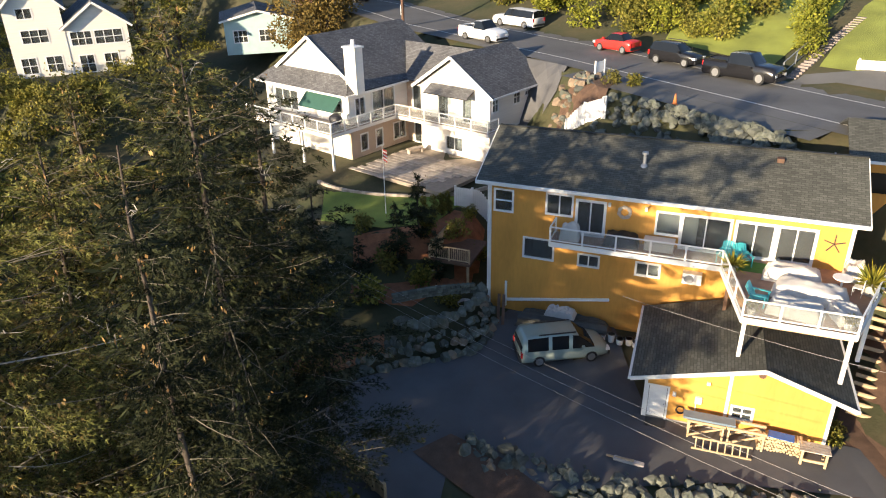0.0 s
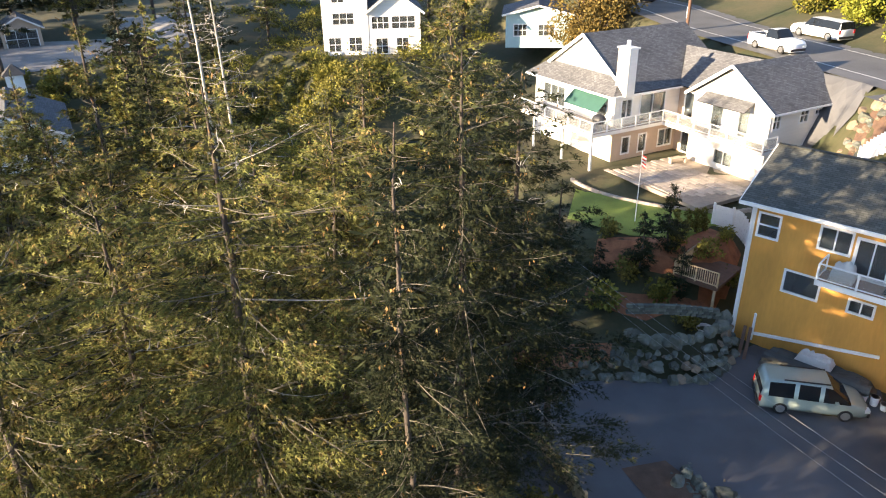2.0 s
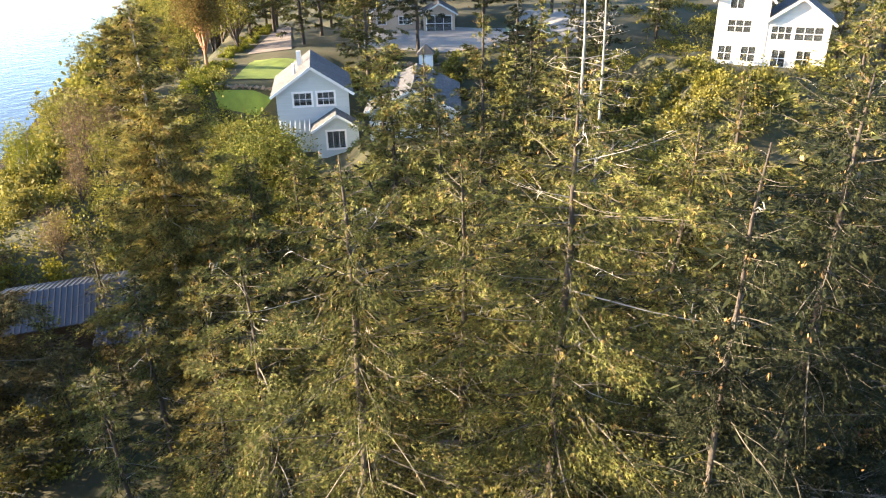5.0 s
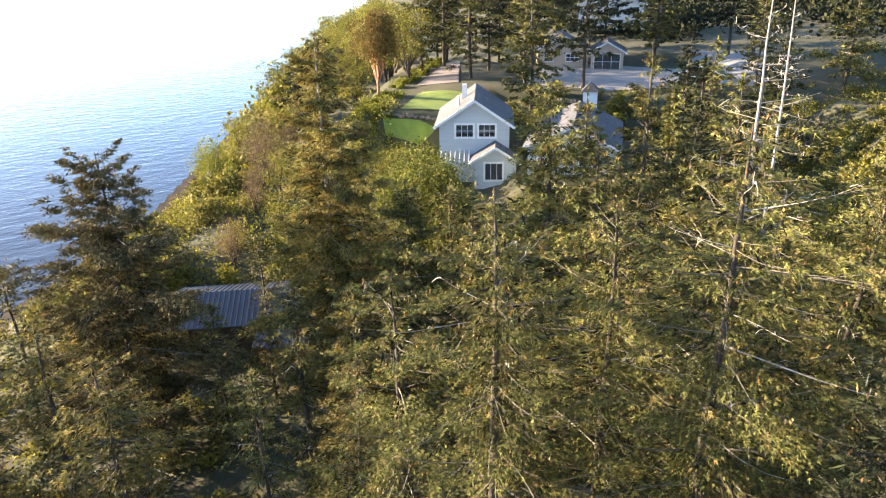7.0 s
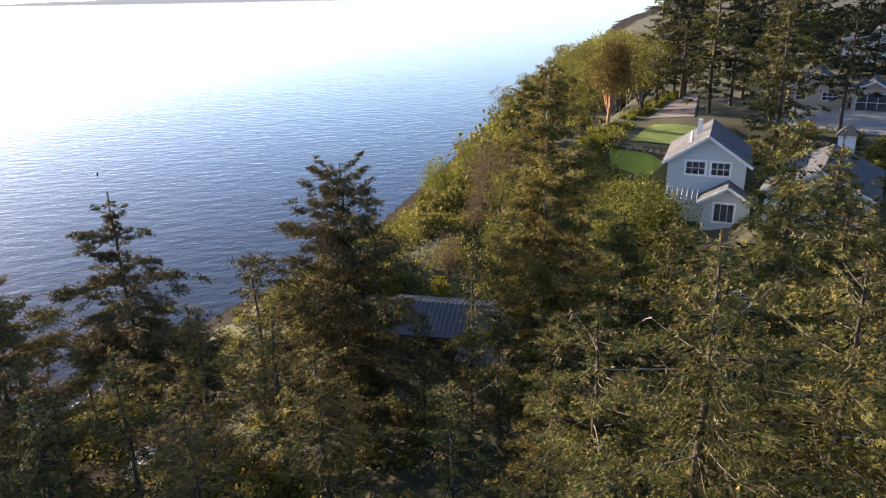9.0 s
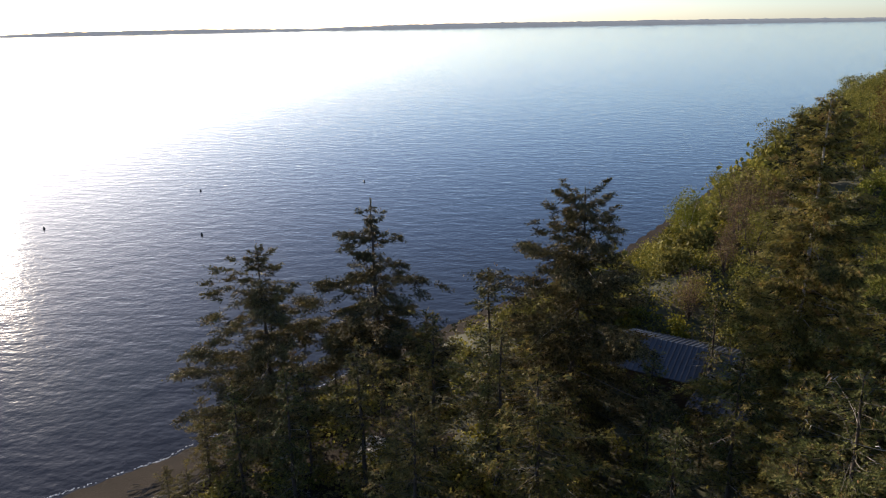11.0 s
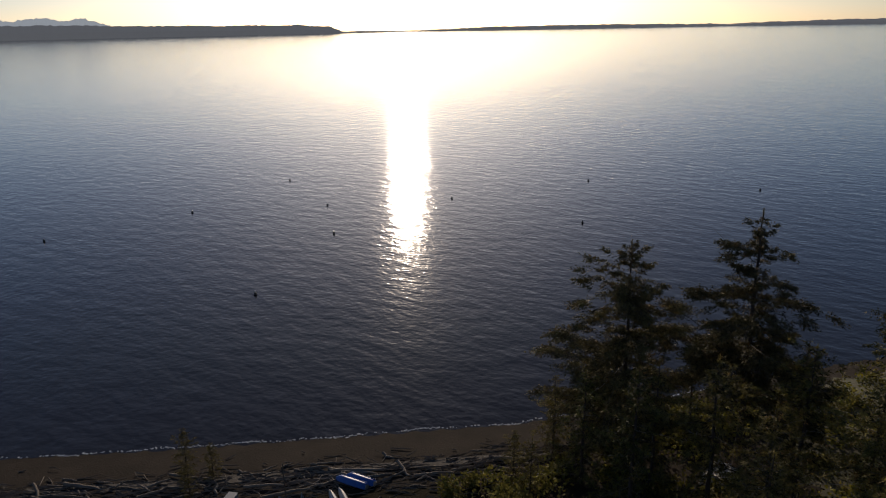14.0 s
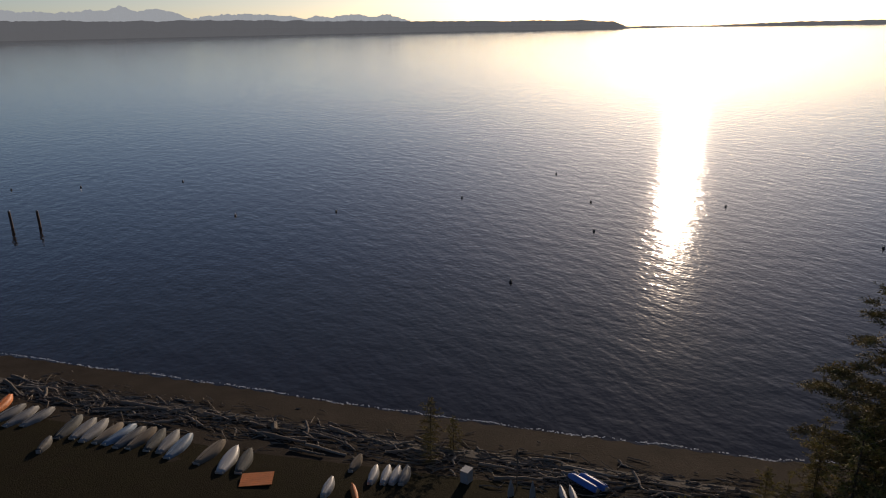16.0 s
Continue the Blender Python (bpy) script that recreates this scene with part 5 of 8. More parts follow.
for x0, x1, z0, z1 in ((-4.85, -4.25, 3.1, 5.05), (-2.7, -1.8, 3.1, 5.05), (-4.45, -2.75, 0.5, 1.55)):
    part("curtain", box(bmesh.new(), x0, x1, 0.3, 0.33, z0, z1), M["cover"], wh)
for o, c, r in zip(side_r, (2, 2, 2, 2), (2, 2, 2, 1)):
    window(wh, o, SIDE, c, r)
for s in (1, -1):
    bm = bmesh.new()
    roof_plane(bm, (-3.6 + s * 4.15, -0.5, 5.5), (-3.6 + s * 4.15, 7.8, 5.5), (-3.6, 7.8, 8.3), (-3.6, -0.5, 8.3))
    part("roof", bm, M["roof_grey"], wh)
    bm = bmesh.new()
    beam(bm, (-3.6 + s * 4.17, -0.52, 5.4), (-3.6, -0.52, 8.2), 0.06, 0.22)
    part("barge_board", bm, M["white"], wh)
bm = bmesh.new()
box(bm, 0.5, 0.62, -0.5, 7.8, 5.32, 5.46)
part("gutter", bm, M["white"], wh)
bm = bmesh.new()
roof_plane(bm, (-6.0, -1.1, 5.25), (-1.5, -1.1, 5.25), (-1.5, 0.0, 5.85), (-6.0, 0.0, 5.85), 0.1)
part("awning", bm, M["roof_grey"], wh, "small shed roof over the deck doors")
# the large wing
LX0, LX1, LY0, LY1 = -20.3, -9.7, -6.0, 6.0
right_l = [(-3.3, -0.6, 3.05, 5.2), (-5.3, -4.2, 3.5, 5.0), (-4.9, -4.1, 0.5, 1.9), (-3.1, -2.3, 0.4, 1.9), (-0.9, 0.6, 0.5, 1.95)]
SIDE_L = Matrix.Translation((LX1, 0, 0)) @ Matrix.Rotation(radians(90), 4, "Z")
bm = bmesh.new()
wall_cells(bm, LY0, 1.0, 2.9, 5.6, [o for o in right_l if o[2] > 2.5], 0.2, SIDE_L)
part("wall", bm, M["cream"], wh, "white upper side wall of the large wing")
bm = bmesh.new()
wall_cells(bm, LY0, 1.0, 0.0, 2.9, [o for o in right_l if o[2] < 2.5], 0.2, SIDE_L)
part("wall", bm, M["tan"], wh, "tan lower side wall of the large wing")
for y0, y1, z0, z1 in ((-3.2, -0.7, 3.1, 5.15), (-0.8, 0.5, 0.55, 1.9)):
    part("curtain", box(bmesh.new(), LX1 - 0.33, LX1 - 0.3, y0, y1, z0, z1), M["cover"], wh)
for o in right_l:
    window(wh, o, SIDE_L, 2 if o[1] - o[0] > 0.9 else 1, 1)
link = [(-8.9, -8.1, 0.05, 2.1), (-9.0, -8.0, 3.05, 5.1)]
LK = Matrix.Translation((0, 1.0, 0))
bm = bmesh.new()
wall_cells(bm, LX1, -7.2, 0, 5.6, link, 0.2, LK)
part("wall", bm, M["tan"], wh, "tan wall between the wings")
for o in link:
    window(wh, o, LK, 1, 1)
bm = bmesh.new()
box(bm, -7.2, -7.0, 0.2, 1.0, 0, 5.6)
part("wall", bm, M["cream"], wh)
front_l = [(-14.6, -10.6, 3.6, 4.6), (-19.0, -16.0, 3.2, 4.9)]
FL = Matrix.Translation((0, LY0, 0))
bm = bmesh.new()
wall_cells(bm, LX0, LX1 - 0.2, 0.0, 5.6, front_l, 0.2, FL)
part("wall", bm, M["cream"], wh)
for o in front_l:
    window(wh, o, FL, 3, 1)
for a in ((LX0, LX0 + 0.2, LY0 + 0.2, LY1), (LX0 + 0.2, LX1 + 0.2, LY1 - 0.2, LY1), (LX1 - 0.2, LX1, 1.2, LY1 - 0.2)):
    part("wall", box(bmesh.new(), *a, 0, 5.6), M["cream"], wh)
for z0, z1 in ((2.75, 2.9), (5.5, 5.58)):
    part("floor_slab", box(bmesh.new(), LX0 + 0.25, LX1 - 0.25, LY0 + 0.25, LY1 - 0.25, z0, z1), M["interior"], wh)
part("partition", box(bmesh.new(), LX0 + 0.25, LX1 - 0.25, -1.9, -1.8, 0, 5.5), M["interior"], wh)
RX, RZ, GY, HALF = -15.0, 9.5, -5.0, 5.85
for s in (1, -1):
    ex = RX + s * HALF
    bm = bmesh.new()
    roof_plane(bm, (ex, GY - 0.3, 5.65), (ex, 6.3, 5.65), (RX, 6.3, RZ), (RX, GY - 0.3, RZ))
    part("roof", bm, M["roof_grey"], wh)
    bm = bmesh.new()
    beam(bm, (RX + s * 4.5, GY - 0.34, 6.45), (RX, GY - 0.34, RZ - 0.1), 0.06, 0.26)
    part("barge_board", bm, M["white"], wh)
bm = bmesh.new()
prism(bm, [(RX - 4.9, 6.1), (RX, 9.3), (RX + 4.9, 6.1)], GY, GY + 0.2)
part("gable", bm, M["cream"], wh, "white upper gable")
bm = bmesh.new()
roof_plane(bm, (RX - HALF, -6.7, 5.55), (RX + HALF, -6.7, 5.55), (RX + 4.7, GY - 0.04, 6.65), (RX - 4.7, GY - 0.04, 6.65))
part("roof", bm, M["roof_grey"], wh, "grey skirt roof below the gable")
bm = bmesh.new()
roof_plane(bm, (RX + HALF, -6.7, 5.55), (RX + HALF, GY - 0.25, 5.6), (RX + 4.65, GY - 0.25, 6.62), (RX + 4.7, GY - 0.3, 6.65))
part("roof", bm, M["roof_grey"], wh)
part("gutter", box(bmesh.new(), RX - HALF, RX + HALF, -6.82, -6.7, 5.38, 5.52), M["white"], wh)
part("gutter", box(bmesh.new(), RX + HALF, RX + HALF + 0.12, -6.7, 0.6, 5.42, 5.56), M["white"], wh)
bm = bmesh.new()
roof_plane(bm, (-9.3, 0.5, 5.6), (-7.0, 0.5, 5.6), (-4.0, 3.6, 8.15), (-12.0, 3.6, 8.15))
part("roof", bm, M["roof_grey"], wh, "grey roof slope between the wings")
part("roof", roof_plane(bmesh.new(), (-12.0, 6.5, 6.0), (-4.0, 6.5, 6.0), (-4.0, 3.62, 8.15), (-12.0, 3.62, 8.15)), M["roof_grey"], wh)
bm = bmesh.new()
box(bm, -10.1, -8.85, -5.75, -4.9, 5.5, 9.1)
chim = part("chimney", bm, M["cream"], wh, "white chimney stack")
part("chimney_cap", box(bmesh.new(), -10.2, -8.75, -5.85, -4.8, 9.1, 9.22), M["white"], chim)
part("flue", rod(bmesh.new(), (-9.5, -5.3, 9.2), (-9.5, -5.3, 9.7), 0.16, None, 12), M["white"], chim)
bm = bmesh.new()
roof_plane(bm, (-14.8, -7.1, 4.1), (-10.5, -7.1, 4.1), (-10.5, -6.03, 5.1), (-14.8, -6.03, 5.1), 0.05)
part("awning", bm, M["awning"], wh, "grey-green fabric awning")
# deck round both wings
wd = new("deck")
wd.parent = wh
wd["label"] = "white-edged deck with railing on the upper floor"
for x0, x1, y0, y1 in ((-19.5, -8.7, -9.0, -6.05), (-9.65, -8.7, -6.05, -1.6), (-9.65, 1.0, -1.6, -0.05)):
    bm = bmesh.new()
    box(bm, x0, x1, y0, y1, 2.72, 2.98)
    part("deck_slab", bm, M["cream"], wd)
    k = int((y1 - y0) / 0.145)
    for i in range(k):
        bm = bmesh.new()
        box(bm, x0 + 0.02, x1 - 0.02, y0 + i * 0.145 + 0.004, y0 + i * 0.145 + 0.14, 2.985, 3.01)
        part("deck_board", bm, M["paver"], wd)
railing("railing", wd, [(-19.4, -8.94, 3.0), (-8.76, -8.94, 3.0), (-8.76, -1.54, 3.0), (0.94, -1.54, 3.0), (0.94, -0.1, 3.0)], 0.92, 1.5)
for x, y in ((-8.9, -8.8), (-12.5, -8.8), (-16.5, -8.8)):
    bm = bmesh.new()
    beam(bm, (x, y, 0), (x, y, 2.72), 0.16)
    part("deck_post", bm, M["white"], wd)
bbq = empty("barbecue", WH @ Matrix.Translation((-9.6, -7.6, 3.01)), "round black kettle barbecue on the white deck", "barbecue")
bm = bmesh.new()
bmesh.ops.create_uvsphere(bm, u_segments=16, v_segments=10, radius=0.55, matrix=Matrix.Translation((0, 0, 0.85)) @ Matrix.Diagonal((1.1, 0.9, 0.8, 1)))
part("bowl", bm, M["black"], bbq)
for a in (0, 2.09, 4.19):
    part("leg", rod(bmesh.new(), (0.4 * math.cos(a), 0.4 * math.sin(a), 0), (0.2 * math.cos(a), 0.2 * math.sin(a), 0.6), 0.03), M["grey"], bbq)

# patio of separate pavers, with a low block border, and the lawn
patio = new("patio")
patio.matrix_world = WH
tagged(patio, "sunlit tan stone patio below the white house", "patio", kind="structure")
rng = np.random.default_rng(12)
pv = []
for k in range(5):
    bm = bmesh.new()
    w, d = 0.74 + 0.02 * k, 0.44 + 0.01 * k
    box(bm, -w / 2, w / 2, -d / 2, d / 2, 0, 0.06)
    bmesh.ops.bevel(bm, geom=bm.edges[:], offset=0.012, segments=1, affect="EDGES")
    pv.append(part("paver", bm, M["paver"], patio))
    pv[-1].matrix_local = Matrix.Translation((-8 + k * 0.8, -7.55, 0.02))
for r in range(12):
    for c in range(11):
        x, y = -7.6 + c * 0.82 + 0.41 * (r % 2), -1.9 - r * 0.5
        if y < -7.0 or x > 1.2 - 0.25 * r:
            continue
        o = new("paver", pv[rng.integers(5)].data)
        o.parent = patio
        o.matrix_local = Matrix.Translation((x, y, 0.02 + rng.uniform(0, 0.012))) @ Matrix.Rotation(rng.normal(0, 0.02), 4, "Z")
bm = bmesh.new()
box(bm, -8.0, 1.0, -7.4, -0.02, -0.25, 0.03)
part("patio_bed", bm, M["mortar"], patio)
border = new("garden_border")
tagged(border, "low curved border of pale blocks along the lawn", "border", kind="structure")
bm = bmesh.new()
box(bm, -0.16, 0.16, -0.11, 0.11, 0, 0.3)
bmesh.ops.bevel(bm, geom=bm.edges[:], offset=0.025, segments=1, affect="EDGES")
first = part("block", bm, M["paver"], border)
for i in range(44):
    t = i / 43
    x, y = -9.5 + 12.8 * t, 52.0 - 1.7 * math.sin(t * 3.0) - 1.2 * t
    o = first if i == 0 else new("block", first.data)
    o.parent = border
    o.matrix_local = Matrix.Translation((x, y, float(land(x, y)) - 0.02)) @ Matrix.Rotation(-0.35 * math.cos(t * 3.0) - 0.09, 4, "Z")
patch("lawn", [(-9, 51), (-5, 50.6), (0, 49.6), (3.0, 49.5), (2.6, 47.6), (1.0, 47.4), (-0.6, 44.6), (-4, 44), (-8.5, 45.5)], 0.09, M["lawn"], "bright mown lawn with a block border", "lawn", 0.8)
patch("mulch_bed", [(-0.8, 44.5), (0.9, 47.0), (3.0, 45.6), (2.2, 41.0), (-2, 38), (-6, 39), (-6, 43.5)], 0.05, M["mulch"], "reddish bark mulch bed on the slope", "flower bed", 0.9)
patch("mulch_bed", [(-8.5, 33.5), (-3.6, 35.8), (-3.4, 33.6), (-5.5, 32.4), (-9, 31)], 0.06, M["mulch"], "reddish bark mulch bed beside the rocks", "flower bed", 0.9)
pole = empty("flagpole", Matrix.Translation((-4.0, 46.5, 12.15)), "slim white flagpole with a limp striped flag", "flagpole")
part("pole", rod(bmesh.new(), (0, 0, 0), (0, 0, 5.2), 0.035, 0.025), M["white"], pole)
for i in range(7):
    bm = bmesh.new()
    slab(bm, [(0.03, 0.0, 4.9 - i * 0.11), (0.3, 0.05 * (i % 2), 4.78 - i * 0.13), (0.3, 0.05 * (i % 2) + 0.02, 4.67 - i * 0.13), (0.03, 0.02, 4.8 - i * 0.11)], 0.01)
    part("flag_stripe", bm, M["rust" if i % 2 == 0 else "white"], pole)
seat = empty("garden_bench", WH @ Matrix.Translation((-6.6, -1.6, 0.06)) @ Matrix.Rotation(radians(75), 4, "Z"), "plain wooden bench against the tan wall", "bench")
part("seat", box(bmesh.new(), -0.8, 0.8, -0.2, 0.2, 0.42, 0.48), M["paver"], seat)
for x in (-0.65, 0.65):
    part("leg", box(bmesh.new(), x - 0.05, x + 0.05, -0.18, 0.18, 0, 0.42), M["paver"], seat)

# ---- blue house on the bluff ----
BH = Matrix.Translation((-65.4, 36.8, 9.0)) @ Matrix.Rotation(radians(60.0), 4, "Z")
bh = empty("house", BH, "pale blue gabled house with white trim above the shore", "house")
bo = [(-2.85, -0.93, 5.0, 6.4), (-0.4, 1.42, 5.0, 6.4)]
bm = bmesh.new()
wall_cells(bm, -4.6, 2.9, 0, 6.4, bo, 0.2)
part("wall", bm, M["blue"], bh)
bm = bmesh.new()
prism(bm, [(-4.6, 6.4), (-0.85, 8.9), (2.9, 6.4)], 0, 0.2)
part("gable", bm, M["blue"], bh)
bm = bmesh.new()
box(bm, -4.6, -4.4, 0.2, 9.8, 0, 6.4)
box(bm, 2.7, 2.9, 0.2, 9.8, 0, 6.4)
box(bm, -4.4, 2.7, 9.6, 9.8, 0, 6.4)
part("wall", bm, M["blue"], bh)
part("floor_slab", box(box(bmesh.new(), -4.3, 2.6, 0.3, 9.5, 3.0, 3.2), -4.3, 2.6, 0.3, 9.5, 6.3, 6.4), M["interior"], bh)
for o in bo:
    window(bh, o, None, 3, 2, frame_w=0.14)
for s in (1, -1):
    bm = bmesh.new()
    roof_plane(bm, (-0.85 + s * 4.3, -0.5, 6.2), (-0.85 + s * 4.3, 10.2, 6.2), (-0.85, 10.2, 9.1), (-0.85, -0.5, 9.1))
    part("roof", bm, M["roof_grey"], bh)
    bm = bmesh.new()
    beam(bm, (-0.85 + s * 4.32, -0.53, 6.08), (-0.85, -0.53, 8.98), 0.06, 0.26)
    part("barge_board", bm, M["white"], bh)
bm = bmesh.new()
for i in range(5):
    box(bm, -1.15, -0.55, -0.03, 0.0, 7.45 + i * 0.11, 7.53 + i * 0.11)
part("louvre", bm, M["blue"], bh)
part("vent_pipe", rod(bmesh.new(), (-2.6, 2.5, 7.8), (-2.6, 2.5, 9.0), 0.16), M["white"], bh)
part("chimney", box(bmesh.new(), -2.3, -1.8, 5.0, 5.5, 8.0, 9.8), M["cream"], bh)
# lower front wing with its own gable
po = [(0.3, 2.2, 1.0, 2.9)]
PF = Matrix.Translation((0, -2.6, 0))
bm = bmesh.new()
wall_cells(bm, -0.8, 3.6, 0, 3.2, po, 0.2, PF)
box(bm, -0.8, -0.6, -2.4, 0, 0, 3.2)
box(bm, 3.4, 3.6, -2.4, 0, 0, 3.2)
part("wall", bm, M["blue"], bh)
bm = bmesh.new()
prism(bm, [(-0.8, 3.2), (1.4, 4.5), (3.6, 3.2)], -2.6, -2.4)
part("gable", bm, M["blue"], bh)
window(bh, po[0], PF, 3, 1, frame_w=0.14)
for s in (1, -1):
    bm = bmesh.new()
    roof_plane(bm, (1.4 + s * 2.7, -3.1, 3.0), (1.4 + s * 2.7, 0.0, 3.0), (1.4, 0.0, 4.7), (1.4, -3.1, 4.7))
    part("roof", bm, M["roof_grey"], bh)
    bm = bmesh.new()
    beam(bm, (1.4 + s * 2.72, -3.13, 2.9), (1.4, -3.13, 4.6), 0.06, 0.24)
    part("barge_board", bm, M["white"], bh)
bm = bmesh.new()
for i in range(7):
    beam(bm, (-4.4 + i * 0.5, -2.2, 2.9), (-4.4 + i * 0.5, 0.0, 3.5), 0.08, 0.14)
part("pergola", bm, M["white"], bh, "white pergola rafters on the front wall")


def simple_house(name, m, w, d, h, rise, wall, roof, label, openings=(), trim="white", side_open=(), over=0.5, category="house"):
    """A gabled house: front wall at y = 0, ridge along y."""
    e = empty(name, m, label, category)
    bm = bmesh.new()
    wall_cells(bm, 0, w, 0, h, list(openings), 0.2)
    part("wall", bm, M[wall], e)
    sm = Matrix.Translation((w, 0, 0)) @ Matrix.Rotation(radians(90), 4, "Z")
    bm = bmesh.new()
    wall_cells(bm, 0.2, d, 0, h, list(side_open), 0.2, sm)
    part("wall", bm, M[wall], e)
    part("wall", box(bmesh.new(), 0, 0.2, 0.2, d, 0, h), M[wall], e)
    part("wall", box(bmesh.new(), 0.2, w - 0.2, d - 0.2, d, 0, h), M[wall], e)
    for y in (0, d - 0.2):
        bm = bmesh.new()
        prism(bm, [(0, h), (w / 2, h + rise), (w, h)], y, y + 0.2)
        part("gable", bm, M[wall], e)
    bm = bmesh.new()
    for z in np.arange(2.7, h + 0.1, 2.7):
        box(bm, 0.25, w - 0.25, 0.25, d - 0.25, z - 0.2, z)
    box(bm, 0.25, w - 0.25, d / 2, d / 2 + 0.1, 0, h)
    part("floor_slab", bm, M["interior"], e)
    k = over * rise / (w / 2)
    for s in (1, -1):
        ex = w / 2 + s * (w / 2 + over)
        bm = bmesh.new()
        roof_plane(bm, (ex, -over, h - k + 0.15), (ex, d + over, h - k + 0.15), (w / 2, d + over, h + rise + 0.15), (w / 2, -over, h + rise + 0.15))
        part("roof", bm, M[roof], e)
        bm = bmesh.new()
        beam(bm, (ex, -over - 0.03, h - k), (w / 2, -over - 0.03, h + rise), 0.06, 0.22)
        part("barge_board", bm, M[trim], e)
    for o in openings:
        window(e, o, None, 2 if o[1] - o[0] < 1.6 else 3, 2 if o[3] - o[2] > 1.0 else 1)
    for o in side_open:
        window(e, o, sm, 2, 2)
    return e


W3 = Matrix.Translation((-43.0, 73.2, 16.4)) @ Matrix.Rotation(radians(27), 4, "Z")
simple_house("house", W3, 5.2, 9, 7.2, 2.6, "cream", "roof_grey", "tall white house with grids of windows", [(1.2, 2.6, 6.0, 7.0), (1.2, 3.6, 3.6, 4.9), (0.6, 2.0, 0.6, 2.2), (2.9, 4.4, 0.6, 2.2)])
simple_house("house", Matrix.Translation((-38.4, 75.6, 16.2)) @ Matrix.Rotation(radians(27), 4, "Z"), 6.0, 8, 5.2, 2.2, "cream", "roof_grey", "white wing with wide windows and a porch", [(0.4, 2.4, 3.2, 4.6), (2.7, 5.4, 3.2, 4.6), (0.8, 2.2, 0.4, 2.2), (3.2, 4.6, 0.4, 2.2)])
simple_house("house", Matrix.Translation((-25.5, 87.5, 16.0)) @ Matrix.Rotation(radians(15), 4, "Z"), 8, 8, 4.0, 1.0, "teal_wall", "roof_grey", "low pale turquoise house with a flat grey roof", [(1, 2.6, 1.4, 2.8), (4, 6, 1.4, 2.8)])
simple_house("garage", Matrix.Translation((-57.5, 37.5, 11.2)) @ Matrix.Rotation(radians(50), 4, "Z"), 8.5, 12, 3.6, 2.0, "blue", "roof_grey", "pale blue garage with a broad slate-grey roof", [(1, 3, 1.0, 2.4), (5, 7, 1.0, 2.4)], category="garage")
cup = empty("cupola", Matrix.Translation((-66.6, 51.8, 16.2)) @ Matrix.Rotation(radians(50), 4, "Z"), "small white roof cupola with a pointed cap", "cupola")
part("body", box(bmesh.new(), -0.8, 0.8, -0.8, 0.8, -1.0, 1.2), M["white"], cup)
part("cap", bmesh.ops.create_cone(bm := bmesh.new(), segments=4, radius1=1.5, radius2=0.05, depth=1.0, cap_ends=True, matrix=Matrix.Translation((0, 0, 1.7)) @ Matrix.Rotation(radians(45), 4, "Z")) and bm, M["roof_grey"], cup)
simple_house("house", Matrix.Translation((-99, 66, 15.0)) @ Matrix.Rotation(radians(58), 4, "Z"), 8, 8, 3.0, 2.0, "tan", "roof_grey", "low tan shingled house with a gable porch", [(1, 2.4, 1, 2.2), (4.5, 6.5, 1, 2.2)])
simple_house("carport", Matrix.Translation((-93, 72, 15.0)) @ Matrix.Rotation(radians(52), 4, "Z"), 5, 6, 2.8, 1.4, "tan", "roof_grey", "open timber carport with white gable trim", [(0.5, 4.5, 0.0, 2.4)], category="carport")
simple_house("house", Matrix.Translation((-125, 93, 17.5)) @ Matrix.Rotation(radians(53), 4, "Z"), 13, 9, 5, 2.2, "cream", "roof_grey", "long white house behind the far firs", [(1, 3, 3, 4.4), (5, 8, 3, 4.4), (10, 12, 3, 4.4), (1, 3, 0.5, 2), (6, 9, 0.5, 2)])
simple_house("shed", Matrix.Translation((-69.5, 68, 15.6)) @ Matrix.Rotation(radians(45), 4, "Z"), 5, 3.5, 2.2, 0.9, "dark_wood", "green_roof", "small dark shed with a mossy green roof", [(1.0, 2.0, 0.9, 1.7)], category="shed")
patch("pavement", [(-97, 60), (-86, 56), (-76, 62), (-72, 74), (-84, 84), (-98, 74)], 0.1, M["concrete"], "pale concrete forecourt among firs", "pavement", 2.0)
patch("lawn", [(-82.2, 34.6), (-92.6, 42.3), (-86.6, 45.9), (-78.6, 38.8)], 0.1, M["lawn"], "green terrace lawn above the shore", "lawn", 1.5)
patch("path", [(-113.8, 56), (-119.8, 62.7), (-92.9, 48.3), (-96.7, 43.3)], 0.1, M["paver_path"], "grey-brown gravel drive beside the bluff", "path", 2.0)
patch("lawn", [(-81.0, 31.6), (-78.6, 35.4), (-77.1, 37.0), (-77.2, 34.8), (-79.8, 31.4)], 0.1, M["lawn"], "small lower lawn beside the blue house", "lawn", 1.0)
patch("driveway", [(-72, 74), (-66, 80), (-82, 98), (-92, 92)], 0.1, M["concrete"], "pale concrete drive", "driveway", 2.0)

# long low house with ribbed metal roofs among the shore firs
mh = empty("house", Matrix.Translation((-51, 2.5, 4.4)) @ Matrix.Rotation(radians(70), 4, "Z"), "low house with ribbed grey metal roof under the firs", "house")
part("wall", box(bmesh.new(), 0, 9, 0, 6, 0, 2.6), M["bark"], mh)
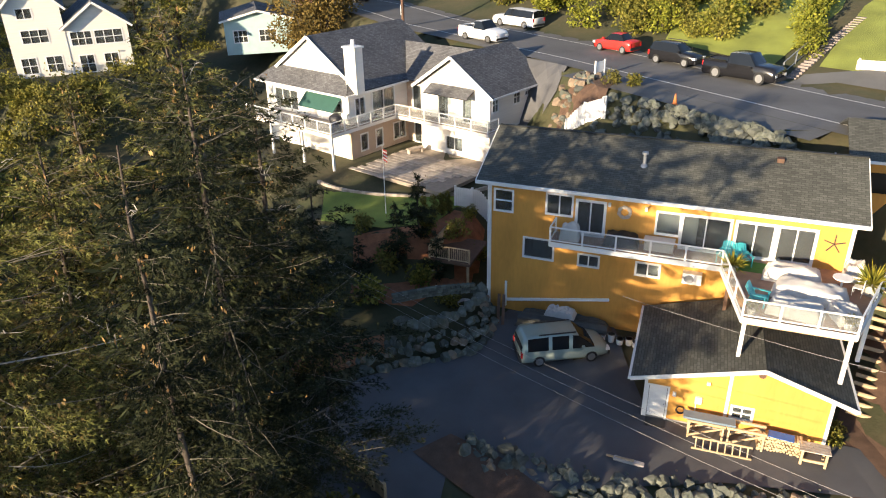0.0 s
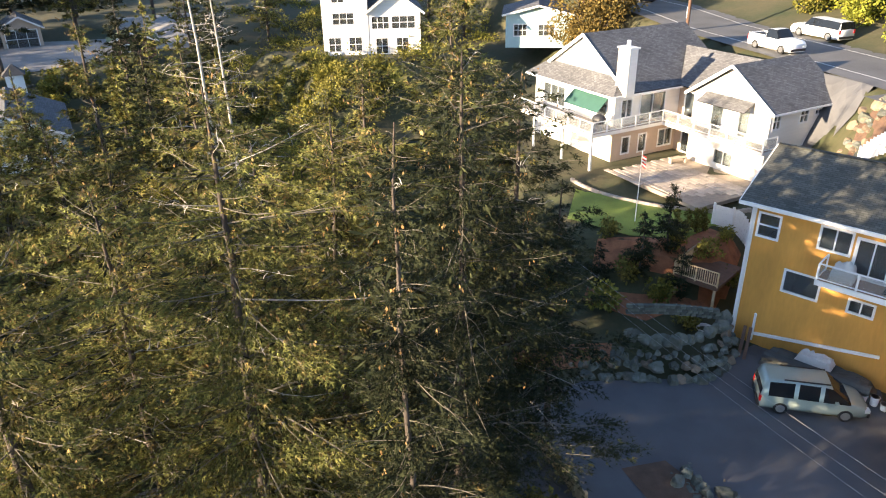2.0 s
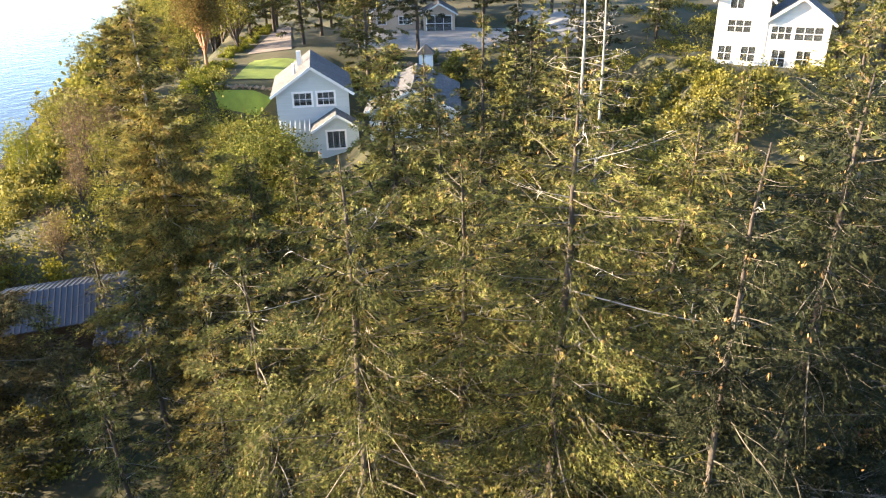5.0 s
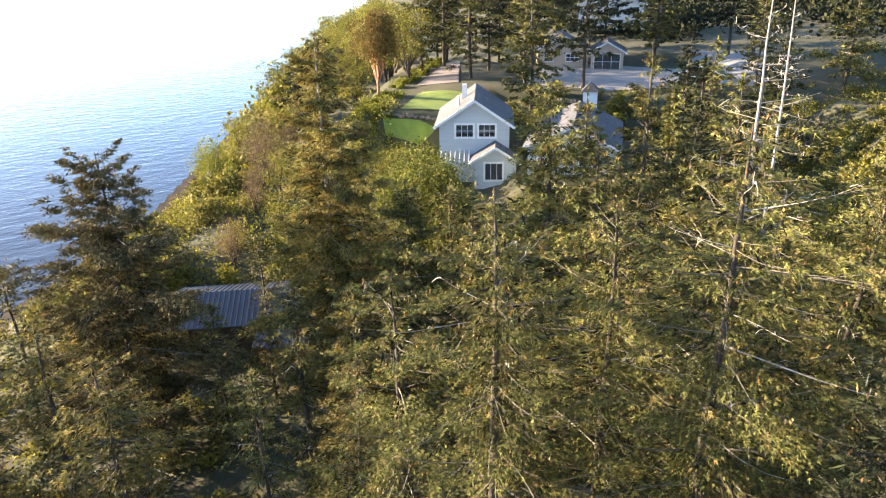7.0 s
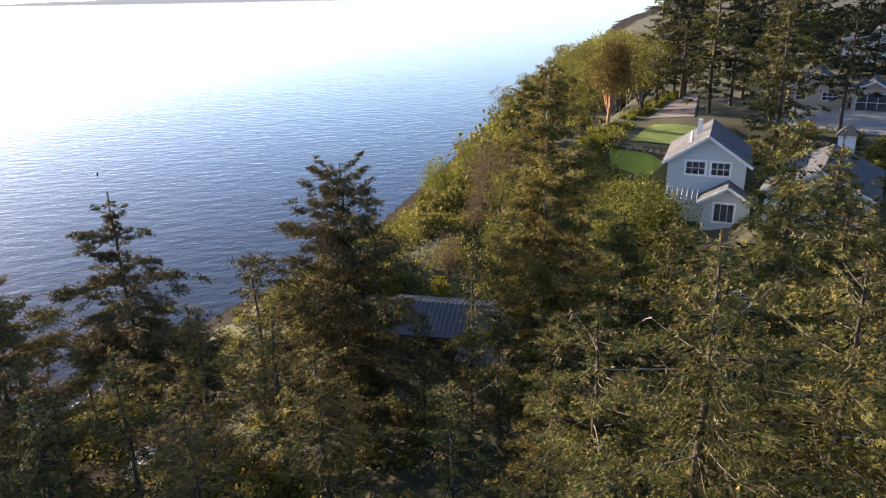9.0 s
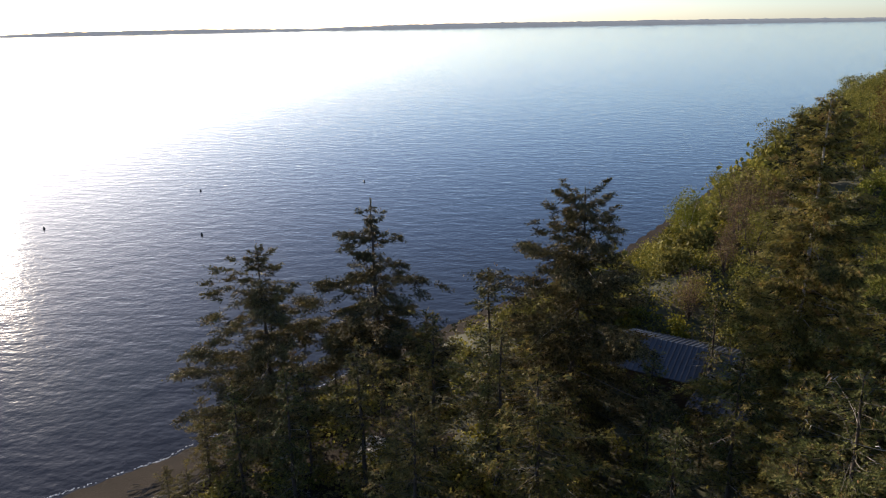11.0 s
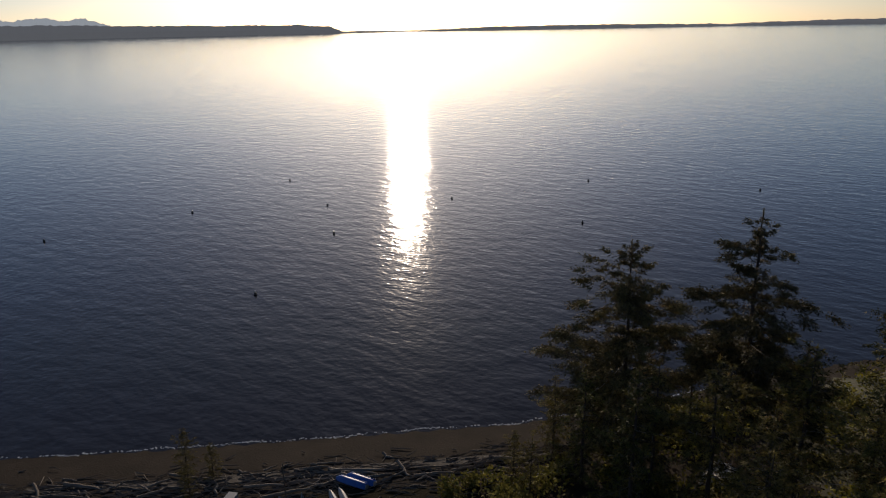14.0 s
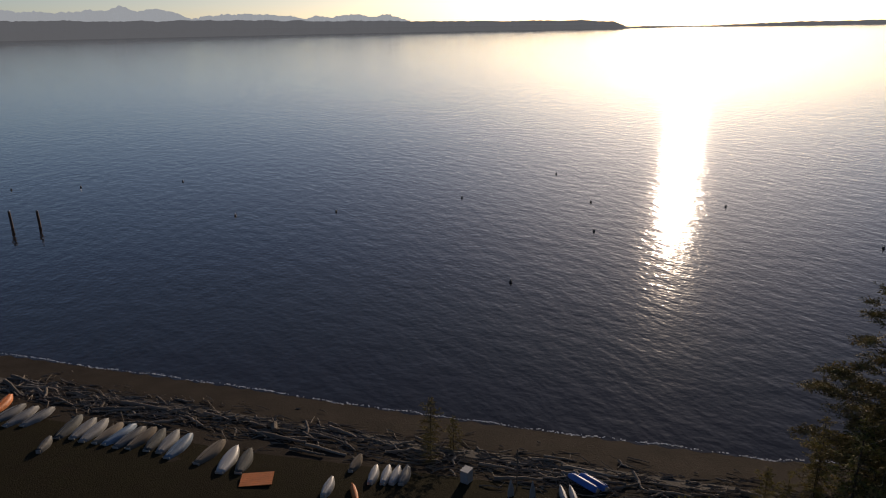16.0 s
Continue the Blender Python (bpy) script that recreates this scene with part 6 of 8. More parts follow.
for x0, x1, y0, y1, z0, z1 in ((-0.6, 9.6, -0.8, 3.0, 2.5, 3.7), (-0.6, 9.6, 6.8, 3.0, 2.5, 3.7)):
    bm = bmesh.new()
    roof_plane(bm, (x0, y0, z0), (x1, y0, z0), (x1, y1, z1), (x0, y1, z1), 0.08)
    n = 26
    ro = part("roof", bm, M["metal_roof"], mh)
    for i in range(n + 1):
        xx = x0 + (x1 - x0) * i / n
        part("rib", beam(bmesh.new(), (xx, y0, z0 + 0.03), (xx, y1, z1 + 0.03), 0.06, 0.06), M["metal_roof"], ro)
mh2 = empty("house", Matrix.Translation((-44.5, 7.5, 5.0)) @ Matrix.Rotation(radians(60), 4, "Z"), "low annex with grey metal roof under the firs", "house")
part("wall", box(bmesh.new(), 0, 6, 0, 5, 0, 2.4), M["bark"], mh2)
for y0, y1 in ((-0.6, 2.5), (5.6, 2.5)):
    bm = bmesh.new()
    roof_plane(bm, (-0.5, y0, 2.3), (6.5, y0, 2.3), (6.5, y1, 3.3), (-0.5, y1, 3.3), 0.08)
    ro = part("roof", bm, M["metal_roof"], mh2)
    for i in range(19):
        part("rib", beam(bmesh.new(), (-0.5 + i * 0.389, y0, 2.33), (-0.5 + i * 0.389, y1, 3.33), 0.06, 0.06), M["metal_roof"], ro)

# neighbours behind the yellow house
hip = empty("outbuilding", Matrix.Translation((15.5, 49.5, 12.2)) @ Matrix.Rotation(radians(-24), 4, "Z"), "low outbuilding with a dark hipped roof below the street", "outbuilding")
part("wall", box(bmesh.new(), 0.5, 9.5, 0.5, 4, 0, 2.6), M["tan"], hip)
bm = bmesh.new()
roof_plane(bm, (0, 0, 2.5), (10, 0, 2.5), (7.8, 2.2, 3.9), (2.2, 2.2, 3.9))
part("roof", bm, M["roof"], hip)
bm = bmesh.new()
roof_plane(bm, (0, 4.4, 2.5), (10, 4.4, 2.5), (7.8, 2.2, 3.9), (2.2, 2.2, 3.9))
part("roof", bm, M["roof"], hip)
bm = bmesh.new()
roof_plane(bm, (0, 0, 2.5), (0, 4.4, 2.5), (2.2, 2.21, 3.9), (2.2, 2.2, 3.9))
roof_plane(bm, (10, 0, 2.5), (10, 4.4, 2.5), (7.8, 2.21, 3.9), (7.8, 2.2, 3.9))
part("roof", bm, M["roof"], hip)
nb = empty("house", Matrix.Translation((22.8, 37.6, 12.2)) @ Matrix.Rotation(radians(-22), 4, "Z"), "ochre neighbouring house with a mossy grey roof", "house")
part("wall", box(bmesh.new(), 0.5, 9, 0.5, 7, 0, 6.6), M["yellow"], nb)
for y0, y1 in ((0, 3.7), (7.4, 3.7)):
    bm = bmesh.new()
    roof_plane(bm, (0, y0, 6.6), (9.5, y0, 6.6), (9.5, y1, 8.0), (0, y1, 8.0))
    part("roof", bm, M["roof"], nb)
part("gutter", box(bmesh.new(), 0, 9.5, -0.1, 0, 6.45, 6.6), M["white"], nb)
part("window", box(bmesh.new(), 1.2, 2.4, 0.46, 0.5, 4.6, 5.8), M["dark_glass"], nb)
railing("railing", nb, [(-1.6, 1.0, 5.2), (-0.4, 1.0, 5.2), (-0.4, 2.6, 5.2)], 0.9, 1.2, False, "white", "", 0.16)
part("landing", box(bmesh.new(), -1.7, 0.4, 0.9, 2.7, 4.9, 5.2), M["white"], nb)
part("deck_post", beam(bmesh.new(), (-1.6, 1.0, -1.0), (-1.6, 1.0, 5.0), 0.16), M["white"], nb)


# ---- vehicles ----
def loft_car(name, m, L, W2, stations, paint, label, category="car", wheels=(0.19, 0.8), wr=0.33, bed=None, rails=False, group="", tall=1.0):
    """A car from cross-sections (x share, half width share, belt z, top z, top half width share)."""
    e = empty(name, m @ Matrix.Diagonal((1, 1, tall, 1)), label, category, group)
    sec = []
    for xs, wf, belt, topz, tf in stations:
        x, w, tw = (xs - 0.5) * L, W2 * wf, W2 * tf
        half = [(w * 0.9, 0.24), (w * 0.99, 0.42), (w, 0.62), (w * 0.985, belt), (tw, topz), (tw * 0.6, topz + 0.035)]
        sec.append([(x, y, z) for y, z in half] + [(x, -y, z) for y, z in reversed(half)])
    n = 12
    V = [p for s in sec for p in s]
    body, panes, pane = [], {}, 0
    for i in range(len(sec) - 1):
        cab0, cab1 = stations[i][3] - stations[i][2] > 0.2, stations[i + 1][3] - stations[i + 1][2] > 0.2
        for k in range(n - 1):
            f = (i * n + k, i * n + k + 1, (i + 1) * n + k + 1, (i + 1) * n + k)
            side = k in (3, 7)
            topk = k in (4, 5, 6)
            g = (side and (cab0 or cab1) and stations[i + 1][0] - stations[i][0] > 0.05) or (topk and cab0 != cab1)
            if g:
                panes.setdefault(("top", i) if topk else (k, pane), []).append(f)
            else:
                body.append(f)
                pane += side
        body.append((i * n, (i + 1) * n, (i + 1) * n + n - 1, i * n + n - 1))
    body.append(tuple(reversed(range(n))))
    body.append(tuple((len(sec) - 1) * n + q for q in range(n)))
    b = mesh_ob("body", V, body, M[paint], e, True)
    bm = bmesh.new()
    bm.from_mesh(b.data)
    bmesh.ops.recalc_face_normals(bm, faces=bm.faces)
    bm.to_mesh(b.data)
    bm.free()
    for run in panes.values():
        used = sorted({q for f in run for q in f})
        at = {q: i for i, q in enumerate(used)}
        mesh_ob("window", [V[q] for q in used], [[at[q] for q in f] for f in run], M["dark_glass"], e)
    for f in wheels:
        for s in (1, -1):
            x, y = (f - 0.5) * L, s * (W2 - 0.1)
            tyre = part("wheel", rod(bmesh.new(), (x, y - 0.11, wr), (x, y + 0.11, wr), wr, None, 20), M["tyre"], e)
            part("rim", rod(bmesh.new(), (x, y - 0.12, wr), (x, y + 0.12, wr), wr * 0.66, wr * 0.66, 12), M["chrome"], tyre)
    z = stations[0][2]
    for s in (1, -1):
        part("tail_lamp", box(bmesh.new(), -L / 2 - 0.02, -L / 2 + 0.12, s * W2 * 0.86 - 0.09, s * W2 * 0.86 + 0.09, z - 0.3, z + 0.05), M["red_lamp"], e)
        part("headlamp", box(bmesh.new(), L / 2 - 0.22, L / 2 + 0.01, s * W2 * 0.74 - 0.16, s * W2 * 0.74 + 0.16, 0.58, 0.74), M["head_lamp"], e)
        part("mirror", box(bmesh.new(), L * 0.17, L * 0.17 + 0.15, s * (W2 + 0.1) - 0.1, s * (W2 + 0.1) + 0.1, 0.98, 1.12), M[paint], e)
    part("bumper", box(bmesh.new(), L / 2 - 0.06, L / 2 + 0.05, -W2 * 0.85, W2 * 0.85, 0.3, 0.5), M["black"], e)
    part("bumper", box(bmesh.new(), -L / 2 - 0.05, -L / 2 + 0.06, -W2 * 0.9, W2 * 0.9, 0.32, 0.52), M["black"], e)
    if bed:
        part("load_bed", box(bmesh.new(), (bed[0] - 0.5) * L, (bed[1] - 0.5) * L, -W2 * 0.82, W2 * 0.82, 0.9, stations[1][3] + 0.06), M["black"], e, "dark open load bed")
        bm = bmesh.new()
        for s in (1, -1):
            box(bm, (bed[0] - 0.5) * L - 0.05, (bed[1] - 0.5) * L, s * W2 * 0.9 - 0.07, s * W2 * 0.9 + 0.07, stations[1][3], stations[1][3] + 0.14)
        box(bm, (bed[0] - 0.5) * L - 0.1, (bed[0] - 0.5) * L, -W2 * 0.9, W2 * 0.9, stations[1][3], stations[1][3] + 0.14)
        part("bed_side", bm, M[paint], e)
    if rails:
        for s in (1, -1):
            part("roof_rail", beam(bmesh.new(), (-L * 0.3, s * W2 * 0.66, stations[3][3] + 0.1), (L * 0.12, s * W2 * 0.66, stations[3][3] + 0.1), 0.05), M["black"], e)
    return e


VAN = [(0.0, 0.9, 0.92, 0.96, 0.84), (0.012, 0.96, 0.98, 1.3, 0.86), (0.04, 0.98, 1.0, 1.66, 0.8), (0.07, 0.99, 1.0, 1.72, 0.82), (0.3, 1.0, 0.99, 1.76, 0.83), (0.34, 1.0, 0.99, 1.76, 0.83), (0.53, 1.0, 0.97, 1.74, 0.83), (0.57, 1.0, 0.97, 1.73, 0.82), (0.64, 1.0, 0.96, 1.66, 0.8), (0.82, 0.98, 0.95, 1.02, 0.84), (0.94, 0.92, 0.84, 0.88, 0.78), (1.0, 0.78, 0.6, 0.66, 0.62)]
SEDAN = [(0.0, 0.86, 0.8, 0.86, 0.72), (0.03, 0.94, 0.9, 0.95, 0.8), (0.17, 0.97, 0.93, 0.98, 0.8), (0.3, 1.0, 0.94, 1.36, 0.7), (0.42, 1.0, 0.93, 1.42, 0.7), (0.55, 1.0, 0.92, 1.38, 0.7), (0.7, 0.98, 0.9, 0.95, 0.8), (0.92, 0.9, 0.76, 0.8, 0.74), (1.0, 0.72, 0.56, 0.62, 0.6)]
WAGON = [(0.0, 0.88, 0.9, 0.95, 0.8), (0.02, 0.95, 0.96, 1.1, 0.8), (0.08, 0.98, 0.98, 1.52, 0.74), (0.3, 1.0, 0.97, 1.57, 0.74), (0.5, 1.0, 0.96, 1.55, 0.74), (0.58, 1.0, 0.95, 1.5, 0.73), (0.72, 0.98, 0.94, 0.99, 0.82), (0.93, 0.92, 0.84, 0.88, 0.78), (1.0, 0.8, 0.62, 0.68, 0.66)]
TRUCK = [(0.0, 0.94, 1.05, 1.1, 0.86), (0.02, 0.98, 1.1, 1.14, 0.9), (0.4, 1.0, 1.12, 1.16, 0.9), (0.42, 1.0, 1.14, 1.78, 0.76), (0.5, 1.0, 1.14, 1.84, 0.77), (0.6, 1.0, 1.13, 1.82, 0.77), (0.72, 1.0, 1.12, 1.18, 0.86), (0.95, 0.96, 1.02, 1.06, 0.84), (1.0, 0.88, 0.82, 0.86, 0.78)]
CREW = [(0.0, 0.94, 1.05, 1.1, 0.86), (0.02, 0.98, 1.1, 1.14, 0.9), (0.34, 1.0, 1.12, 1.16, 0.9), (0.36, 1.0, 1.14, 1.78, 0.76), (0.48, 1.0, 1.14, 1.86, 0.77), (0.62, 1.0, 1.13, 1.84, 0.77), (0.73, 1.0, 1.14, 1.2, 0.86), (0.96, 0.96, 1.08, 1.12, 0.84), (1.0, 0.9, 0.88, 0.92, 0.78)]
CANOPY = [(0.0, 0.94, 1.05, 1.1, 0.86), (0.02, 0.98, 1.1, 1.75, 0.8), (0.2, 1.0, 1.12, 1.8, 0.78), (0.38, 1.0, 1.12, 1.8, 0.78), (0.55, 1.0, 1.14, 1.84, 0.77), (0.62, 1.0, 1.13, 1.8, 0.77), (0.72, 1.0, 1.12, 1.18, 0.86), (0.95, 0.96, 1.02, 1.06, 0.84), (1.0, 0.88, 0.82, 0.86, 0.78)]


def on_road(x, y, turn, z=0.0):
    g = float(land(x, y)) + 0.06 + z
    return Matrix.Translation((x, y, g)) @ Matrix.Rotation(radians(turn), 4, "Z")


loft_car("minivan", Matrix.Translation((6.5, 33.3, 9.08)) @ Matrix.Rotation(radians(8.0), 4, "Z"), 5.0, 0.98, VAN, "car_sage", "pale sage-green minivan parked on the driveway", "car", (0.2, 0.79), rails=True)
loft_car("red_car", on_road(15.75, 64.4, 131.5), 4.0, 0.86, SEDAN, "car_red", "bright red compact sedan parked at the verge", "car", (0.2, 0.8), 0.31, tall=1.15)
loft_car("estate_car", on_road(19.6, 59.6, -48.5), 4.3, 0.9, WAGON, "car_black", "black estate car parked behind the pickup", "car", rails=True, tall=1.12)
loft_car("pickup_truck", on_road(23.2, 54.5, -48.5), 5.8, 1.02, CREW, "car_black", "black crew-cab pickup parked on the verge", "truck", (0.2, 0.8), 0.42, (0.03, 0.33), tall=1.12)
loft_car("pickup_truck", on_road(4.2, 69.6, -48), 5.0, 0.92, TRUCK, "car_white", "small white pickup standing on the street", "truck", (0.2, 0.8), 0.36, (0.03, 0.39))
loft_car("canopy_truck", on_road(8.3, 76.8, 131.5), 5.7, 0.98, CANOPY, "car_white", "white pickup with a white canopy on the far verge", "truck", (0.2, 0.8), 0.4)
loft_car("estate_car", on_road(-10.5, 94.8, -50), 4.6, 0.9, WAGON, "car_blue", "dark blue hatchback at the street bend", "car")

# ---- boulders ----
rng = np.random.default_rng(77)
STONE = []
for k in range(10):
    bm = bmesh.new()
    bmesh.ops.create_icosphere(bm, subdivisions=2, radius=0.5)
    off = Vector((k * 7.3, k * 3.1, 0))
    for v in bm.verts:
        d = noise.noise(v.co * 1.6 + off) * 0.34 + noise.noise(v.co * 4.0 + off) * 0.08
        v.co *= 1 + d
        for nrm in (Vector((1, 0.3 * k % 1, 0.2)), Vector((-0.4, 1, 0.3)), Vector((0.1, -0.6, 1)), Vector((-1, -0.5 + 0.1 * k, 0.4)), Vector((0.5, -1, 0.1 * k))):
            nn = nrm.normalized()
            t = v.co.dot(nn)
            if t > 0.3:
                v.co -= nn * (t - 0.3) * 0.92
    me = bpy.data.meshes.new("boulder")
    bm.to_mesh(me)
    bm.free()
    STONE.append(me)
TAN = []
for me in STONE:
    c = me.copy()
    c.materials.append(M["rock_tan"])
    TAN.append(c)
    me.materials.append(M["rock"])


def boulder(parent, x, y, size, z=None, tan=False, flat=0.7, sink=0.25):
    o = new("boulder", (TAN if tan else STONE)[rng.integers(10)])
    o.parent = parent
    g = float(land(x, y)) if z is None else z
    sx, sy, sz = size * rng.uniform(0.8, 1.35), size * rng.uniform(0.8, 1.2), size * flat * rng.uniform(0.8, 1.2)
    o.matrix_local = Matrix.LocRotScale((x, y, g + sz * (0.5 - sink)), Euler((rng.normal(0, 0.25), rng.normal(0, 0.25), rng.uniform(0, 6.28))), (sx, sy, sz))
    return o


def rockery(label):
    return tagged(new("rock_wall"), label, "rock wall", kind="structure")


# two tiers beside the driveway
wall_low = rockery("two tiers of grey-green boulders above the driveway")
LOW = [(-4.9, 31.6), (-3.0, 32.4), (-0.6, 33.0), (1.5, 33.6), (2.6, 35.0), (3.0, 36.8)]


def strew(parent, line, n, spread, s0, s1, lift=0.0, tan_share=0.1, flat=0.75):
    P = np.array(line, float)
    seg = np.hypot(*np.diff(P, axis=0).T)
    cum = np.concatenate([[0], np.cumsum(seg)])
    for i in range(n):
        t = (i + rng.uniform(0.2, 0.8)) / n * cum[-1]
        x = np.interp(t, cum, P[:, 0]) + rng.uniform(-spread, spread)
        y = np.interp(t, cum, P[:, 1]) + rng.uniform(-spread, spread)
        boulder(parent, x, y, rng.uniform(s0, s1), None if not lift else float(land(x, y)) + lift, rng.random() < tan_share, flat)


strew(wall_low, LOW, 24, 0.15, 0.5, 0.9, 0.05)
strew(wall_low, [(x - 0.1, y + 0.6) for x, y in LOW], 24, 0.2, 0.5, 0.85, 0.45)
strew(wall_low, [(x - 0.2, y + 1.2) for x, y in LOW], 20, 0.3, 0.4, 0.75, 0.75, 0.3)
strew(wall_low, [(-2.8, 35.4), (-1.8, 35.2), (0.3, 35.6), (1.6, 36.6), (2.3, 38.0)], 16, 0.2, 0.6, 1.1, 0.9, 0.15, 1.0)
strew(wall_low, [(x - 0.1, y + 1.0) for x, y in LOW], 40, 0.7, 0.2, 0.4, 0.6, 0.4)
blocks = new("block_border")
tagged(blocks, "curved row of small grey blocks on the upper tier", "border", kind="structure")
bm = bmesh.new()
box(bm, -0.17, 0.17, -0.12, 0.12, 0, 0.2)
bmesh.ops.bevel(bm, geom=bm.edges[:], offset=0.02, segments=1, affect="EDGES")
first = part("block", bm, M["rock"], blocks)
k = 0
for row in range(3):
    for i in range(17):
        t = i / 16
        x, y = -2.9 + 4.6 * t, 36.3 + 1.0 * t * t + 0.5 * math.sin(t * 3)
        o = first if k == 0 else new("block", first.data)
        o.parent = blocks
        o.matrix_local = Matrix.Translation((x + 0.1 * (row % 2), y, 10.9 + row * 0.2)) @ Matrix.Rotation(0.25 + 0.3 * t, 4, "Z")
        k += 1
# long island of stones in the driveway
island = rockery("long heap of pale boulders dividing the driveway")
ISL = [(0.7, 26.5), (2.2, 25.6), (4.0, 24.9), (6.0, 23.9), (8.0, 23.2), (10.5, 23.2), (13.0, 22.6), (15.5, 21.9)]
strew(island, ISL, 40, 0.25, 0.4, 0.8, 0.05)
strew(island, [(x + 0.2, y - 0.6) for x, y in ISL], 40, 0.3, 0.45, 0.9, 0.0)
strew(island, [(x + 0.3, y - 1.2) for x, y in ISL], 36, 0.35, 0.5, 1.0, -0.15)
strew(island, [(x + 0.3, y - 1.8) for x, y in ISL], 24, 0.35, 0.5, 1.0, -0.3)
strew(island, ISL, 40, 0.9, 0.15, 0.35)
patch("mulch_bed", [(-1.6, 25.6), (0.2, 26.8), (2.6, 25.0), (4.6, 22.6), (5.0, 20.6), (2.6, 21.2), (0.4, 23.4)], 0.1, M["mulch_dark"], "dark bark mulch at the driveway edge", "flower bed", 0.8)
# slope below the street
slope = rockery("steep bank of mossy boulders below the street")
A0, A1 = np.array([12.0, 51.0]), np.array([21.2, 40.4])
for i in range(300):
    t = rng.uniform(0, 1) ** 0.85
    off = rng.uniform(-0.2, 3.8) * (1 - 0.72 * t)
    x, y = A0 * (1 - t) + A1 * t + np.array([-0.77, -0.64]) * off
    boulder(slope, x, y, rng.uniform(0.4, 0.95), None, False, 0.8, 0.35)
tan_bank = rockery("heap of sunlit tan boulders beside the white house")
for i in range(75):
    t = rng.uniform(0, 1)
    x, y = 8.4 + 3.0 * t + rng.normal(0, 0.75), 54.0 + 1.2 * t + rng.normal(0, 0.8) - 1.2 * (1 - t)
    boulder(tan_bank, x, y, rng.uniform(0.4, 0.95), None, rng.random() < 0.7, 0.8, 0.3)
patch("driveway", [(3.5, 66.5), (7.7, 61.9), (10.6, 58.9), (9.4, 57.0), (7.6, 56.9), (4.6, 60.5)], 0.07, M["asphalt"], "shaded asphalt drive beside the white house", "driveway", 0.9)
patch("pavement", [(26.1, 53.2), (29.4, 52.4), (31.7, 49.9), (28.6, 44.6), (33, 40), (40, 46), (34, 53), (28, 54.6)], 0.1, M["road_asphalt"], "worn asphalt pull-out beside the street", "pavement", 1.2)
patch("mulch_bed", [(8.6, 52.4), (9.6, 55.4), (12.4, 55.6), (13.2, 53.5), (11.8, 50.6)], 0.06, M["mulch_dark"], "bare brown soil on the bank", "soil", 1.0)


lawn_wall = rockery("low wall of pale stones along the terrace lawn")
strew(lawn_wall, [(-81.6, 32.0), (-80.3, 33.4), (-78.6, 36.0), (-77.2, 37.9)], 34, 0.12, 0.4, 0.65, -0.1, 0.8)
strew(lawn_wall, [(-81.4, 32.2), (-80.0, 33.6), (-78.3, 36.2), (-77.0, 38.0)], 30, 0.12, 0.4, 0.6, -0.55, 0.8)
strew(lawn_wall, [(-78.5, 55.5), (-73, 58.5), (-70.5, 62)], 20, 0.2, 0.5, 0.9, 0.0, 0.5)


# ---- fences and street things ----
def board_fence(label, a, b, h, n, material="white", step=True):
    f = tagged(new("fence"), label, "fence", kind="structure")
    A, B = np.array(a), np.array(b)
    d = (B - A) / np.hypot(*(B - A))
    ang = math.atan2(d[1], d[0])
    for i in range(n):
        p = A + (B - A) * (i + 0.5) / n
        w = np.hypot(*(B - A)) / n
        g = float(land(p[0], p[1]))
        bm = bmesh.new()
        box(bm, -w / 2 + 0.008, w / 2 - 0.008, -0.02, 0.02, -0.25, h)
        o = part("board", bm, M[material], f)
        o.matrix_local = Matrix.Translation((p[0], p[1], g)) @ Matrix.Rotation(ang, 4, "Z")
        if i % 8 == 0 or i == n - 1:
            bm = bmesh.new()
            box(bm, -0.07, 0.07, -0.09, 0.05, -0.3, h + 0.12)
            o = part("post", bm, M[material], f)
            o.matrix_local = Matrix.Translation((p[0], p[1], g)) @ Matrix.Rotation(ang, 4, "Z")
    return f


board_fence("white vertical board fence at the lawn's end", (0.9, 47.8), (3.6, 46.7), 1.5, 18)
board_fence("white board fence stepping up the bank", (9.3, 51.7), (11.85, 49.75), 1.25, 18)
board_fence("brown timber fence by the driveway", (-6.2, 26.6), (-2.6, 22.6), 0.9, 20, "lumber")
board_fence("low pale retaining wall at the street", (31.5, 54.0), (39, 48.5), 0.8, 30, "cover")
sign = empty("street_sign", on_road(12.4, 55.3, 40), "white board sign on two posts at the street", "sign")
for x in (-0.55, 0.55):
    part("post", beam(bmesh.new(), (x, 0, -0.1), (x, 0, 1.25), 0.12), M["white"], sign)
part("board", box(bmesh.new(), -0.5, 0.5, -0.03, 0.03, 0.35, 1.15), M["white"], sign)
cone = empty("traffic_cone", on_road(15.95, 47.6, 0), "orange traffic cone on the shoulder", "cone")
part("cone", rod(bmesh.new(), (0, 0, 0.03), (0, 0, 0.75), 0.16, 0.03, 14), M["orange"], cone)
part("base", box(bmesh.new(), -0.2, 0.2, -0.2, 0.2, 0, 0.04), M["orange"], cone)
up = empty("utility_pole", on_road(-3.7, 76.9, 0), "brown timber utility pole beside the street", "utility pole")
part("pole", rod(bmesh.new(), (0, 0, -0.3), (0, 0, 11), 0.17, 0.12, 12), M["dark_wood"], up)
part("crossarm", beam(bmesh.new(), (-1.2, 0, 10.2), (1.2, 0, 10.2), 0.1, 0.12), M["dark_wood"], up)
part("marker", box(bmesh.new(), -0.2, -0.14, -0.2, 0.2, 1.2, 2.2), M["white"], up)
# stepped path up the bank behind the cars
steps = tagged(new("garden_steps"), "narrow concrete steps up the grassy bank", "steps", kind="structure")
